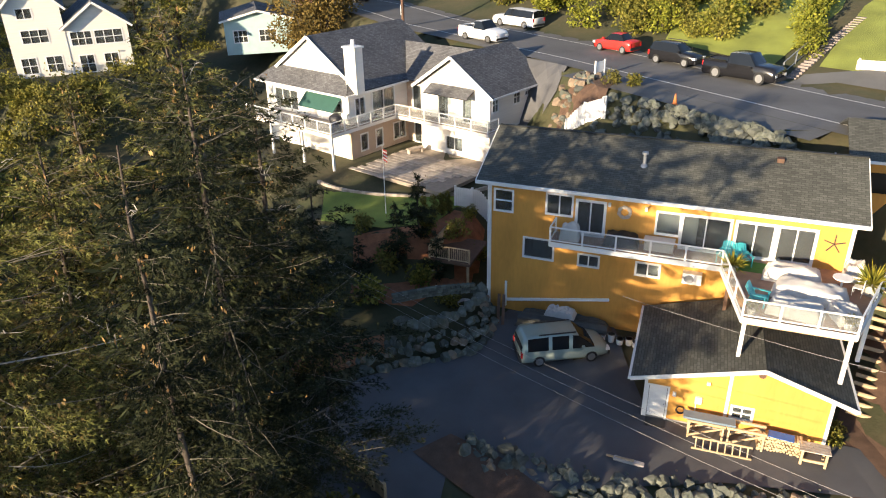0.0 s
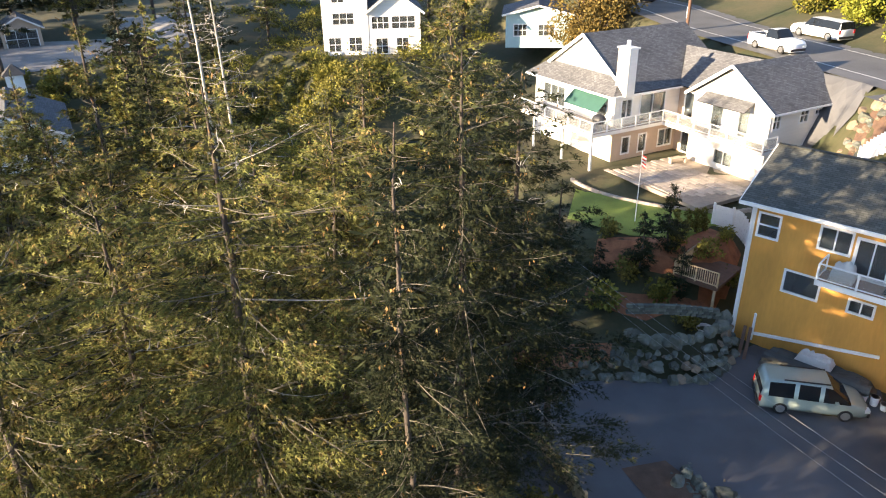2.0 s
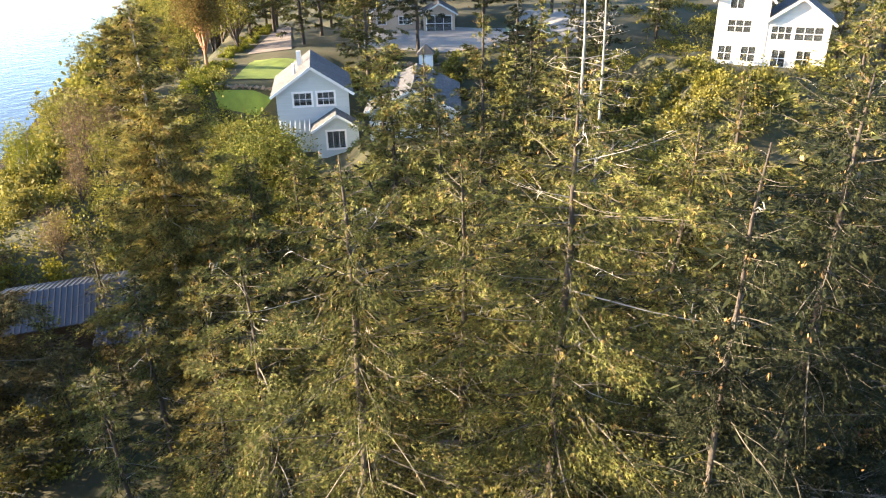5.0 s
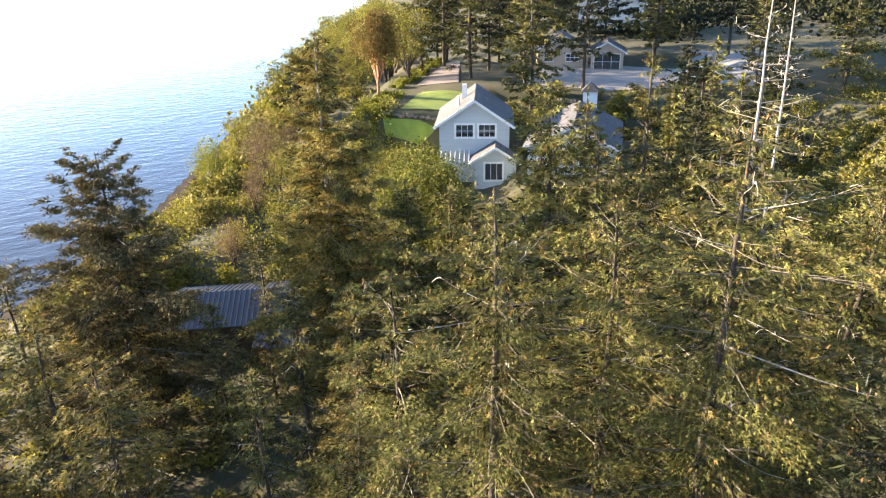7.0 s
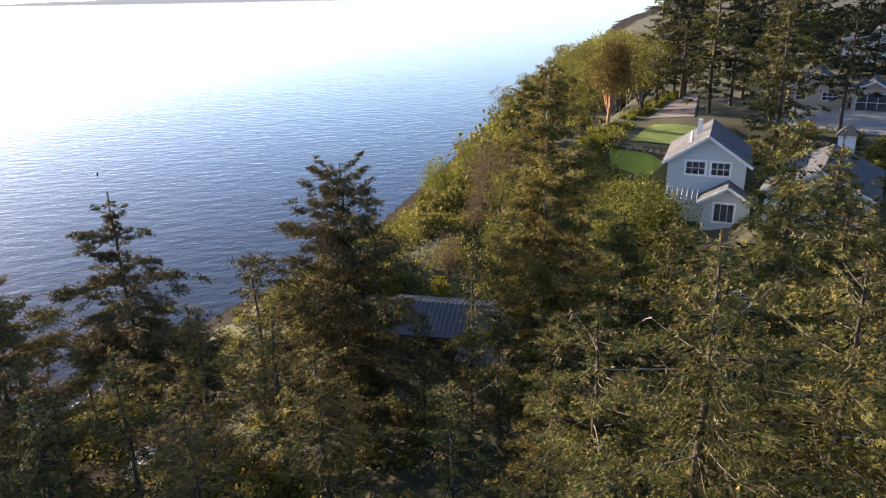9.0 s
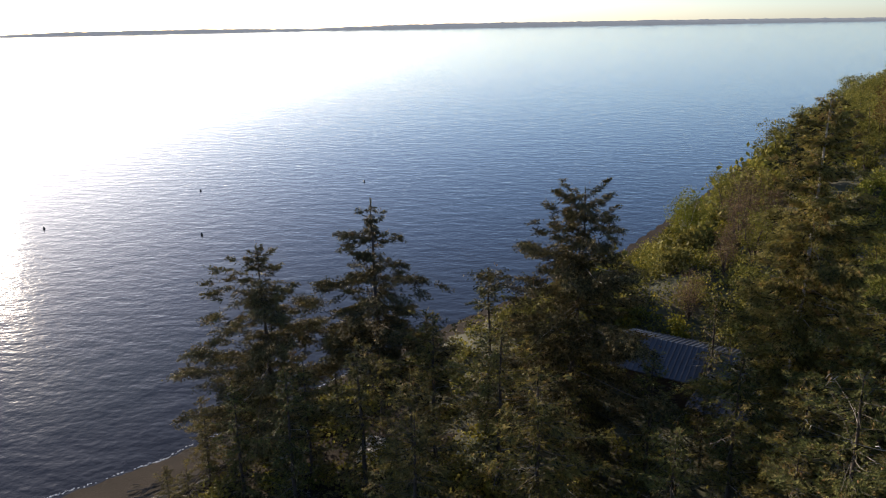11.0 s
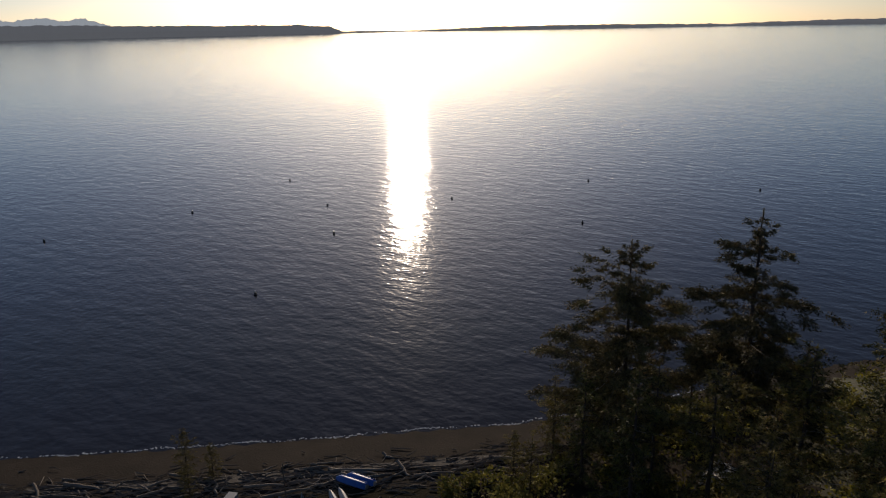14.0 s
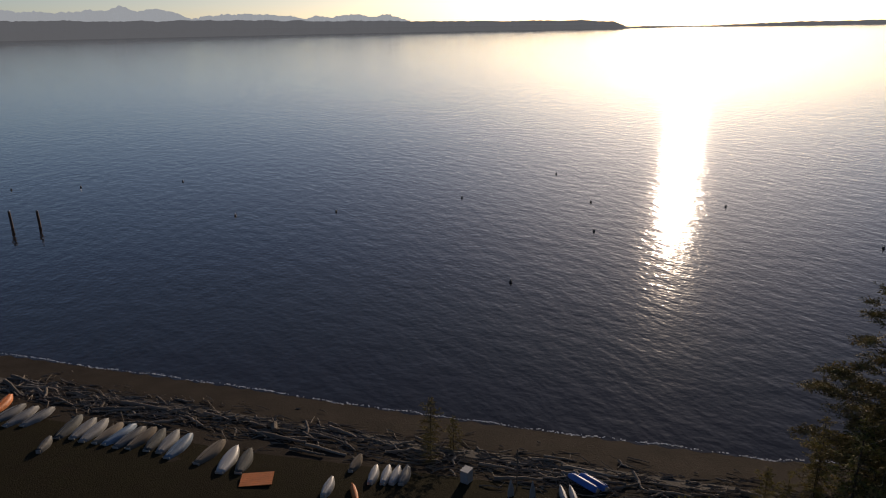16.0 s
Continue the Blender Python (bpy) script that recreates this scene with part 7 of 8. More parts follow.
for i in range(26):
    t = i / 25
    x, y = 27.0 + 9.5 * t, 54.5 + 9.0 * t
    o = part("step", box(bmesh.new(), -0.4, 0.4, -0.17, 0.17, -0.3, 0.12), M["paver_path"], steps)
    o.matrix_local = Matrix.Translation((x, y, float(land(x, y)))) @ Matrix.Rotation(radians(-46), 4, "Z")
rail_post = railing("handrail", None, [(26.6, 55.3, float(land(26.6, 55.3))), (31.5, 60.0, float(land(31.5, 60.0)))], 1.0, 2.2, False, "grey", "", 0)
tagged(rail_post, "thin metal handrail beside the steps", "handrail", kind="structure")
patch("lawn", [(20.5, 66), (26.5, 57), (36, 66), (45, 80), (30, 84)], 0.08, M["lawn_dry"], "sunlit grass bank above the street", "lawn", 1.6)
patch("lawn", [(29.5, 55.5), (38, 47), (60, 60), (55, 80), (38, 66)], 0.08, M["lawn_dry"], "sunlit grass beside the steps", "lawn", 1.6)
simple_house("house", Matrix.Translation((26, 84, 25.5)) @ Matrix.Rotation(radians(-40), 4, "Z"), 9, 7, 3.4, 1.8, "mint", "roof_grey", "pale mint-green house above the grass bank", [(2, 4, 1, 2.2)])
# timber steps beside the garage
lsteps = tagged(new("timber_steps"), "log steps in a bare earth bank", "steps", kind="structure")
for i in range(13):
    t = i / 12
    x, y = 20.2 + 4.6 * t, 27.2 + 6.6 * t
    o = part("step_log", rod(bmesh.new(), (-0.75, 0, 0.05), (0.75, 0, 0.05), 0.11, 0.1, 8), M["lumber"], lsteps)
    o.matrix_local = Matrix.Translation((x, y, float(land(x, y)) + 0.08)) @ Matrix.Rotation(radians(-35), 4, "Z")
patch("path", [(17.6, 25.4), (19.4, 27.8), (25.5, 36), (28, 34.5), (21.5, 25.5), (20.5, 21.5), (17, 21.8)], 0.05, M["mulch_dark"], "bare brown earth path beside the garage", "path", 0.9)

# ---- clutter under the yellow house ----
boat = empty("inflatable_boat", HOUSE @ Matrix.Translation((5.6, -0.45, 0.35)) @ Matrix.Rotation(radians(2), 4, "Z"), "long dark covered boat stored under the house wall", "boat")
part("tube", rod(bmesh.new(), (-2.6, -0.5, 0.55), (2.6, -0.5, 0.55), 0.3, 0.3, 12), M["dark_canvas"], boat)
bm = bmesh.new()
blob(bm, -2.8, 2.8, -0.8, 0.6, 0.95, 11, 0.05)
part("cover", bm, M["dark_canvas"], boat)
bm = bmesh.new()
blob(bm, -0.9, 0.9, -0.5, 0.4, 0.45, 13, 0.2)
heap = tagged(part("canvas_heap", bm, M["cover"]), "crumpled beige canvas on the stored boat", "tarp")
heap.matrix_world = HOUSE @ Matrix.Translation((5.4, -0.4, 1.2))
for i, (x, h, mn) in enumerate(((8.0, 0.45, "white"), (8.5, 0.5, "white"), (9.0, 0.35, "white"), (9.5, 0.42, "cover"), (9.9, 0.35, "white"), (3.6, 0.5, "blue_plastic"))):
    b = empty("bucket", HOUSE @ Matrix.Translation((x, -1.1 + 0.1 * (i % 2), 0.35)), ("blue plastic tub" if mn == "blue_plastic" else "white plastic bucket") + " on the ground by the house wall", "bucket", "buckets")
    part("pail", rod(bmesh.new(), (0, 0, 0), (0, 0, h), 0.17, 0.21, 14), M[mn], b)
    part("rim", rod(bmesh.new(), (0, 0, h - 0.03), (0, 0, h), 0.225, None, 14), M[mn], b)
alum = empty("metal_ladder", HOUSE @ Matrix.Translation((4.6, -1.25, 0.45)), "aluminium ladder lying along the wall", "ladder")
for y in (0, 0.4):
    part("rail", beam(bmesh.new(), (0, y, 0.1), (3.0, y, 0.1), 0.05, 0.09), M["grey"], alum)
for i in range(9):
    part("rung", beam(bmesh.new(), (0.2 + i * 0.33, 0, 0.1), (0.2 + i * 0.33, 0.4, 0.1), 0.04), M["grey"], alum)
lean = empty("leaning_planks", HOUSE @ Matrix.Translation((1.9, -0.6, 0.3)), "two brown planks leaning by the house corner", "planks")
for i in range(2):
    part("plank", beam(bmesh.new(), (0.3 * i, -0.9, 0), (-0.4 + 0.3 * i, 0.6, 1.3), 0.18, 0.05), M["dark_wood"], lean)
# small side deck at the house corner
sd = empty("side_deck", Matrix.Translation((1.0, 41.2, 11.6)) @ Matrix.Rotation(radians(-22), 4, "Z"), "small brown side deck with a pale slatted rail", "deck")
part("platform", box(bmesh.new(), -1.6, 1.2, -1.2, 2.4, -0.2, 0), M["dark_wood"], sd)
railing("railing", sd, [(-1.55, 2.3, 0), (-1.55, -1.15, 0), (1.15, -1.15, 0)], 0.95, 1.3, False, "lumber", "", 0.13)
for x, y in ((-1.4, -1.0), (1.0, -1.0)):
    part("post", beam(bmesh.new(), (x, y, -2.2), (x, y, -0.1), 0.14), M["lumber"], sd)
for i, (x, y) in enumerate(((0.2, 38.6), (1.3, 38.3), (-0.4, 39.2))):
    bm = bmesh.new()
    for k in range(3):
        for j in range(16):
            a, b = j * 6.283 / 16, (j + 1) * 6.283 / 16
            r = 0.38 + 0.04 * k
            rod(bm, (r * math.cos(a), r * math.sin(a), 0.05 * k + 0.04), (r * math.cos(b), r * math.sin(b), 0.05 * k + 0.04), 0.035, None, 5)
    o = tagged(part("hose_coil", bm, M["cover"]), "coil of pale rope on the upper rocks", "rope", "coils of rope")
    o.matrix_world = Matrix.Translation((x, y, float(land(x, y)) + 0.05))

# ---- overhead wires ----
def wire(a, b, sag, r=0.007):
    a, b = Vector(a), Vector(b)
    pts = [a + (b - a) * (i / 20) - Vector((0, 0, sag * 4 * (i / 20) * (1 - i / 20))) for i in range(21)]
    v, f = tubes([np.array([tuple(p) for p in pts])], [np.full(21, r)], 4)
    return tagged(mesh_ob("overhead_wire", v, f, M["wire"]), "thin pale overhead cable crossing the driveway", "cable", "overhead wires")


wire((-14.0, 43.0, 15.0), (16.8, 17.0, 12.6), 0.9)
wire((-14.0, 43.0, 14.6), (16.8, 17.0, 12.0), 1.0)
wire((-14.0, 43.0, 14.4), (16.2, 17.0, 11.6), 1.1)
wire((8.4, 29.0, 15.25), (24.0, 14.0, 18.0), 0.5)
# ---- grove of firs ----
patch("path", [(-31, 8), (-24, 13), (-15, 19), (-9, 26), (-13, 28), (-20, 22), (-28, 15), (-34, 10)], 0.06, M["paver_path"], "brown dirt drive under the trees", "path", 1.2)
fir_to("fir_tree", 1, -9.6, 26.0, 29.0, 5.6, dense=0.95, taper=0.6)
# Fir 2's shade is put into its needle colour.
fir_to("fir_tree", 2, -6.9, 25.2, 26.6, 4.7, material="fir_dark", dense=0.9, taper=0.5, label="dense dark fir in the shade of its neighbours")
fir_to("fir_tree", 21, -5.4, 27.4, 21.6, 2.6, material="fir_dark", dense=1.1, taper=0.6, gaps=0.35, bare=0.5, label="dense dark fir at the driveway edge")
fir_to("fir_tree", 3, -13.7, 26.2, 26.3, 5.6, dense=0.95, taper=0.6)
fir_to("fir_tree", 4, -23.0, 27.4, 23.0, 3.0, dense=0.8, gaps=0.4, dead=0.3, sprig=0.24, fat=0.13)
fir_to("fir_tree", 5, -29.5, 27.0, 27.7, 3.6, sprig=0.24, fat=0.13)
fir_to("fir_tree", 6, -28.0, 19.3, 26.4, 4.6, taper=0.5, dense=0.95, sprig=0.24, fat=0.13)
fir_to("fir_tree", 7, -24.7, 20.3, 24.4, 5.4, taper=0.5, dense=0.95)
fir_to("fir_tree", 8, -36.5, 10.5, 28.6, 5.2, bare=0.1, dead=0.1, gaps=0.08, dense=1.5, whorl=0.55, top_bare=0.03, taper=0.6, trunk_mat="bark_pale", trunk_r=0.17, material="olive_fir", sprig=0.2, fat=0.14, label="tall thin-crowned fir with a bare grey top")
fir_to("fir_tree", 9, -44.0, -0.8, 21.9, 6.4, dense=1.25, whorl=0.6, taper=0.42, material="shore_fir", gaps=0.18, sprig=0.22, fat=0.14, trunk_r=0.2, label="broad dark-brown spruce at the shore edge")
fir_to("fir_tree", 10, -44.7, -14.5, 20.7, 7.4, bare=0.26, dense=1.45, gaps=0.3, whorl=0.8, taper=0.85, material="shore_fir", droop=0.8, sprig=0.22, fat=0.14, trunk_r=0.24, label="open fir with tiered limbs and a bare lower trunk")
fir_to("fir_tree", 11, -42.7, -22.0, 17.6, 6.6, dense=1.35, whorl=0.58, taper=0.72, bare=0.08, material="shore_fir", sprig=0.22, fat=0.14, trunk_r=0.2, label="dark-brown spruce above the beach")
fir_to("fir_tree", 12, -18.2, 15.6, 24.0, 5.4, taper=0.5, bare=0.35, dense=0.95, sprig=0.15, fat=0.13)
fir_to("fir_tree", 13, -12.6, 20.5, 25.6, 5.8, taper=0.5, dense=0.95, dead=0.22, sprig=0.15, fat=0.13)
fir_to("fir_tree", 14, -18.5, 24.5, 23.6, 5.2, taper=0.5, dense=0.95, dead=0.2)
fir_to("fir_tree", 15, -33.5, 22.5, 23.5, 4.0, dense=1.1, sprig=0.24, fat=0.13)
fir_to("fir_tree", 23, -31.6, 24.6, 25.2, 3.2, dense=1.0, sprig=0.22, fat=0.13)
fir_to("fir_tree", 16, -32.0, 13.5, 21.5, 4.4, dense=1.1, sprig=0.24, fat=0.13)
# bare-topped snags that stand over the grove
fir_to("dead_fir", 30, -21.9, 26.0, 30.2, 4.6, bare=0.55, gaps=0.35, dead=1.0, top_bare=0.9, trunk_mat="bark_pale", trunk_r=0.15, whorl=1.2, droop=1.6, cones=0, label="bleached dead fir with long curved bare limbs")
fir_to("dead_fir", 31, -24.6, 31.0, 30.0, 2.2, bare=0.6, dead=1.0, top_bare=0.8, trunk_mat="bark_pale", trunk_r=0.12, whorl=1.1, cones=0, label="bleached dead fir with bare pale limbs")
# younger firs that close the gaps
young = conifer("young_fir", 40, 12.0, 3.6, dense=0.68, sprig=0.25, fat=0.14, bare=0.06, taper=0.6, label="young dense fir among taller trees")
young.matrix_world = Matrix.Translation((-33.0, 7.5, float(land(-33.0, 7.5)) - 0.1))
young_b = conifer("young_fir", 41, 12.0, 3.4, dense=0.68, sprig=0.25, fat=0.14, bare=0.06, taper=0.5, gaps=0.25, material="olive_fir", label="young dense fir among taller trees")
young_b.matrix_world = Matrix.Translation((-38.5, -5.0, float(land(-38.5, -5.0)) - 0.1))
young_c = conifer("young_fir", 42, 12.0, 3.8, dense=0.68, sprig=0.25, fat=0.14, bare=0.1, taper=0.75, material="spruce", label="young dark fir among taller trees")
young_c.matrix_world = Matrix.Translation((-36.0, -13.0, float(land(-36.0, -13.0)) - 0.1))
kinds = (young, young_b, young_c)
rng = np.random.default_rng(5)
for i, (x, y, h) in enumerate(((-28, 4, 10), (-31, -2, 12.5), (-33, -9, 11.5), (-38, 5.5, 7), (-40, -9.5, 11), (-39, -18, 9.5), (-37, -22, 8), (-30, 9.5, 11), (-27, 8.5, 10),
                               (-40, 4.0, 10), (-44.5, 0.5, 8.5), (-41.5, 7.5, 7.5), (-47, -7, 12), (-46, 12, 7), (-40, 14.5, 14), (-38, 19, 14), (-21, 19.5, 13), (-15.5, 22.5, 13), (-10.5, 22.5, 12), (-22.5, 15, 12),
                               (-26.5, 24, 15), (-33, 28, 14), (-37, 25, 13), (-44, -25, 7), (-47, -19, 8),
                               (-33, 18, 12), (-29, -8, 10), (-34.5, -17, 10), (-41, -27, 6), (-43, 13, 8), (-50, 9, 9), (-40.5, 0, 7), (-45, -11, 10), (-47.5, -4, 8), (-37, -1, 7.5))):
    plant(kinds[i % 3], x, y, rng.uniform(0, 360), h / 12 * rng.uniform(0.95, 1.1))
# firs nearer the shore side, whose shade falls over the driveway
for i, (x, y, h) in enumerate(((-9, 9, 13), (-4, 13.5, 11), (-22, 0, 10))):
    plant(kinds[(i + 1) % 3], x, y, rng.uniform(0, 360), h / 12)
fir_to("fir_tree", 17, -12.0, 14.6, 28.0, 5.8, taper=0.5, dense=0.95, dead=0.2, sprig=0.15, fat=0.13)
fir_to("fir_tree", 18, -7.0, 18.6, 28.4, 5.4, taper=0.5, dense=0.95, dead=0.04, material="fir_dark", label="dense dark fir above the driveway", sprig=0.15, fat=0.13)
fir_to("fir_tree", 19, -16.5, 9.8, 26.0, 5.4, taper=0.5, dense=0.95, sprig=0.15, fat=0.13)
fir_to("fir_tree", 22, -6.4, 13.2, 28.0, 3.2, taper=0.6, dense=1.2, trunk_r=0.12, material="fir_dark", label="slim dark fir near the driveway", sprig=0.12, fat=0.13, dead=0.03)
fir_to("fir_tree", 20, -22.5, 9.0, 21.0, 5.2, taper=0.5, dense=0.95, sprig=0.15, fat=0.13)

# firs farther off, lighter built
far_a = conifer("fir_tree", 50, 20.0, 5.4, dense=0.55, sprig=0.46, fat=0.24, cones=0, bare=0.12, whorl=0.9, label="tall fir beyond the blue house", group="far firs")
far_a.matrix_world = Matrix.Translation((-77, 50.5, float(land(-77, 50.5)) - 0.2))
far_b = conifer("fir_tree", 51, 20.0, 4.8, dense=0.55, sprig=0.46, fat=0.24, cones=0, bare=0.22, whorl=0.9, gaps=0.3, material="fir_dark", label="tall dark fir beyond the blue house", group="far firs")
far_b.matrix_world = Matrix.Translation((-78, 59.3, float(land(-78, 59.3)) - 0.2))
for i, (x, y, h) in enumerate(((-84, 54, 18), (-90, 57, 20), (-96, 52, 21), (-101, 58, 22), (-107, 49, 20), (-113, 56, 24), (-120, 60, 24), (-128, 62, 24), (-105, 70, 22), (-112, 78, 22),
                               (-92, 84, 20), (-84, 92, 20), (-100, 92, 20), (-74, 86, 18), (-66, 78, 15), (-60, 60, 14), (-52, 55, 15), (-47, 49, 14), (-41, 44, 13), (-56, 70, 16), (-62, 90, 17),
                               (-49, 92, 16), (-40, 98, 15), (-100, 26, 12), (-140, 70, 24), (-152, 75, 24), (-170, 86, 24), (-135, 80, 22), (-118, 70, 22), (-96, 77, 20), (-190, 98, 24), (-215, 110, 24))):
    plant((far_a, far_b)[i % 2], x, y, rng.uniform(0, 360), h / 20 * rng.uniform(0.92, 1.08))

# ---- broad-leaved trees and shrubs ----
wood = np.random.default_rng(15)
FILL = [(wood.uniform(-52, -16), wood.uniform(34, 70)) for _ in range(46)]
FILL = [(x, y) for x, y in FILL if not (x > -31) and not (x > -46 and y > 54) and not (-17 < x + 0.2 * y - 10 and y > 46) and not (-66 < x < -48 and 36 < y < 56)]
arb = leafy("arbutus_tree", 60, 11.5, 4.6, 9000, 0.26, "arbutus", "rust-green arbutus with a leaning orange trunk", "tree", "", 0.42, "arb_bark", 0.22, 16)
arb.matrix_world = Matrix.Translation((-90.8, 35.0, float(land(-90.8, 35.0)) - 0.1))
alder = leafy("alder_tree", 61, 9.0, 3.6, 3200, 0.25, "broad", "broad olive-green tree beside the firs", "tree", "broad-leaved trees", 0.25, "bark", 0.2, 14)
alder.matrix_world = Matrix.Translation((-52.0, 23.5, float(land(-52, 23.5)) - 0.1))
laurel = leafy("bay_tree", 68, 14.2, 4.0, 15000, 0.2, "bay", "broad bright-green tree in front of the blue house", "tree", "broad-leaved trees", 0.2, "bark", 0.2, 26, 1.0)
laurel.matrix_world = Matrix.Translation((-47.2, 21.9, float(land(-47.2, 21.9)) - 0.1))
plant(laurel, -50.8, 20.6, 130, 0.82)
for x, y, s in ((-50, 24, 1.0), (-43, 25, 0.9), (-101, 44, 1.2), (-108, 43, 1.2), (-116, 48, 1.3), (-124, 50, 1.2), (-135, 55, 1.3), (-150, 62, 1.3), (-170, 72, 1.4)):
    plant(alder, x, y, x * 37 % 360, s)
for i, (x, y) in enumerate(FILL):
    plant((alder, far_a, alder, far_b)[i % 4], x, y, x * 31 % 360, wood.uniform(0.55, 0.9))
pale = leafy("willow_tree", 62, 8.6, 3.0, 5200, 0.16, "hedge", "thin pale spring-green tree on the bluff", "tree", "", 0.15, "bark_pale", 0.12, 18, 1.2)
pale.matrix_world = Matrix.Translation((-84.2, 11.5, float(land(-84.2, 11.5)) - 0.1))
budding = leafy("budding_tree", 69, 9.0, 3.2, 4200, 0.15, "bare", "leafless reddish-brown tree just coming into bud", "tree", "budding trees", 0.2, "bark", 0.12, 20, 1.1)
budding.matrix_world = Matrix.Translation((-86.2, 17.6, float(land(-86.2, 17.6)) - 0.1))
for x, y, k in ((-82, 20, 0.8), (-77, 15.5, 0.75), (-70, 13, 0.6), (-62, 9, 0.55)):
    plant(budding, x, y, x * 41 % 360, k)
bush = leafy("shrub", 63, 1.9, 1.5, 520, 0.3, "shrub", "rounded green garden shrub with fine leaves", "shrub", "shrubs", 0.05, "bark", 0.04, 9)
bush.matrix_world = Matrix.Translation((-55, 15.5, float(land(-55, 15.5)) - 0.05))
bush_b = leafy("shrub", 64, 2.2, 1.6, 520, 0.32, "broad", "loose olive-green shrub on the slope", "shrub", "shrubs", 0.05, "bark", 0.04, 8)
bush_b.matrix_world = Matrix.Translation((-58, 12, float(land(-58, 12)) - 0.05))
bush_y = leafy("gorse_bush", 65, 2.4, 1.7, 520, 0.3, "gorse", "yellow-flowering bush on the bluff", "shrub", "shrubs", 0.05, "bark", 0.04, 8)
bush_y.matrix_world = Matrix.Translation((-58.5, 7.5, float(land(-58.5, 7.5)) - 0.05))
rng = np.random.default_rng(9)
SPOTS = [[], [], []]
CLEAR = ((-24, 90, 9), (-58, 46, 9), (-69, 38, 8), (-88, 66, 18), (-78, 76, 14), (-40, 76, 4), (-70, 84, 10))
for i in range(330):     # bluff above the water
    t = rng.uniform(0, 1)
    a = np.array([-50, -26]) * (1 - t) + np.array([-150, 26]) * t
    off = rng.uniform(5.5, 20) * (0.35 + 0.65 * min(1, max(0, (-52 - a[0]) / 14)))
    SPOTS[rng.choice(3, p=(0.42, 0.46, 0.12))].append((a[0] + 0.45 * off, a[1] + 0.89 * off, rng.uniform(0.7, 1.7)))
for i in range(150):     # undergrowth below the shore firs
    SPOTS[i % 2].append((rng.uniform(-49, -24), rng.uniform(-27, 12), rng.uniform(0.5, 1.4)))
for i in range(260):     # thick garden between the low house and the blue one
    x, y = rng.uniform(-95, -48), rng.uniform(-4, 34)
    if x + y > -88 + rng.uniform(-5, 5) and not (-75 < x < -60 and y > 31) and not (-54 < x < -38 and y < 16):
        SPOTS[rng.choice(3, p=(0.42, 0.48, 0.1))].append((x, y, rng.uniform(0.7, 1.9)))
for i in range(90):      # ground growth of the grove and the slope above it
    SPOTS[1].append((rng.uniform(-50, -8), rng.uniform(31, 62), rng.uniform(0.6, 1.5)))
SPOTS[1] = [q for q in SPOTS[1] if not (q[0] > -17 - 0.2 * (q[1] - 31) and q[1] > 42)]
for i in range(420):     # rough slope between the far houses and the street
    x, y = rng.uniform(-75, -12), rng.uniform(46, 112)
    if float(along(ROAD, np.array([x]), np.array([y]))[0][0]) < -6 and x < -17 - 0.18 * (y - 46) and not any(math.hypot(x - u, y - w) < r for u, w, r in CLEAR):
        SPOTS[rng.choice(2, p=(0.45, 0.55))].append((x, y, rng.uniform(0.5, 1.5)))
for i in range(110):     # low growth on the knoll below the white house
    SPOTS[i % 2].append((rng.normal(-40, 5), rng.normal(65, 2.8), rng.uniform(0.35, 0.9)))
for spots, material, label, seed in zip(SPOTS, ("shrub", "broad", "gorse"), ("tangled green undergrowth on the bluff and under firs", "olive-brown undergrowth on the slope and under firs", "yellow-flowering undergrowth on the bluff"), (81, 82, 83)):
    undergrowth("undergrowth", seed, spots, 170, 0.28, material, label)
undergrowth("far_wood", 86, [(-(95 + 2.0 * q) + rng.normal(0, 16), 88 + 0.75 * q + rng.uniform(0, 75), rng.uniform(2.5, 5.5)) for q in rng.uniform(0, 110, 230)], 130, 1.0, "fir_dark", "dark fir wood on the far slope")
undergrowth("far_thicket", 84, [(-118 - 2.1 * q + rng.normal(0, 3), 18 + 0.93 * q + rng.uniform(-2, 20), rng.uniform(3.2, 6.5)) for q in rng.uniform(0, 110, 190)], 150, 0.9, "broad", "dense olive-brown wood down to the water")
for i in range(40):      # taller bushes along the bluff
    t = rng.uniform(0, 1)
    a = np.array([-58, -16]) * (1 - t) + np.array([-125, 22]) * t
    off = rng.uniform(5, 15)
    plant((bush, bush_b, bush_y)[rng.choice(3, p=(0.45, 0.43, 0.12))], a[0] + 0.45 * off, a[1] + 0.89 * off, rng.uniform(0, 360), rng.uniform(1.2, 2.0))
for i in range(30):      # far wood down to the water
    t = rng.uniform(0, 1)
    a = np.array([-105, 12]) * (1 - t) + np.array([-280, 86]) * t
    off = rng.uniform(3, 26)
    plant(alder, a[0] + 0.4 * off, a[1] + 0.92 * off, rng.uniform(0, 360), rng.uniform(0.7, 1.2))
for x, y, s in ((-60, 14, 0.7), (-66, 18, 0.8), (-72, 16, 0.7), (-78, 22, 0.8), (-57, 22, 0.8), (-64, 25, 0.7), (-54, 27, 0.8), (-70, 24, 0.6)):
    plant(alder, x, y, x * 53 % 360, s)
HEDGE = np.array([(-126.5, 64.5), (-107.4, 48.5), (-91.5, 36.4), (-83.0, 30.0), (-78.2, 28.6)])
hs = []
for i in range(110):     # clipped mounds along the drive and the terrace
    t = rng.uniform(0, 3.99)
    q = HEDGE[int(t)] + (HEDGE[int(t) + 1] - HEDGE[int(t)]) * (t % 1)
    hs.append((q[0] + rng.normal(0, 0.9), q[1] + rng.normal(0, 0.9), rng.uniform(0.4, 0.8)))
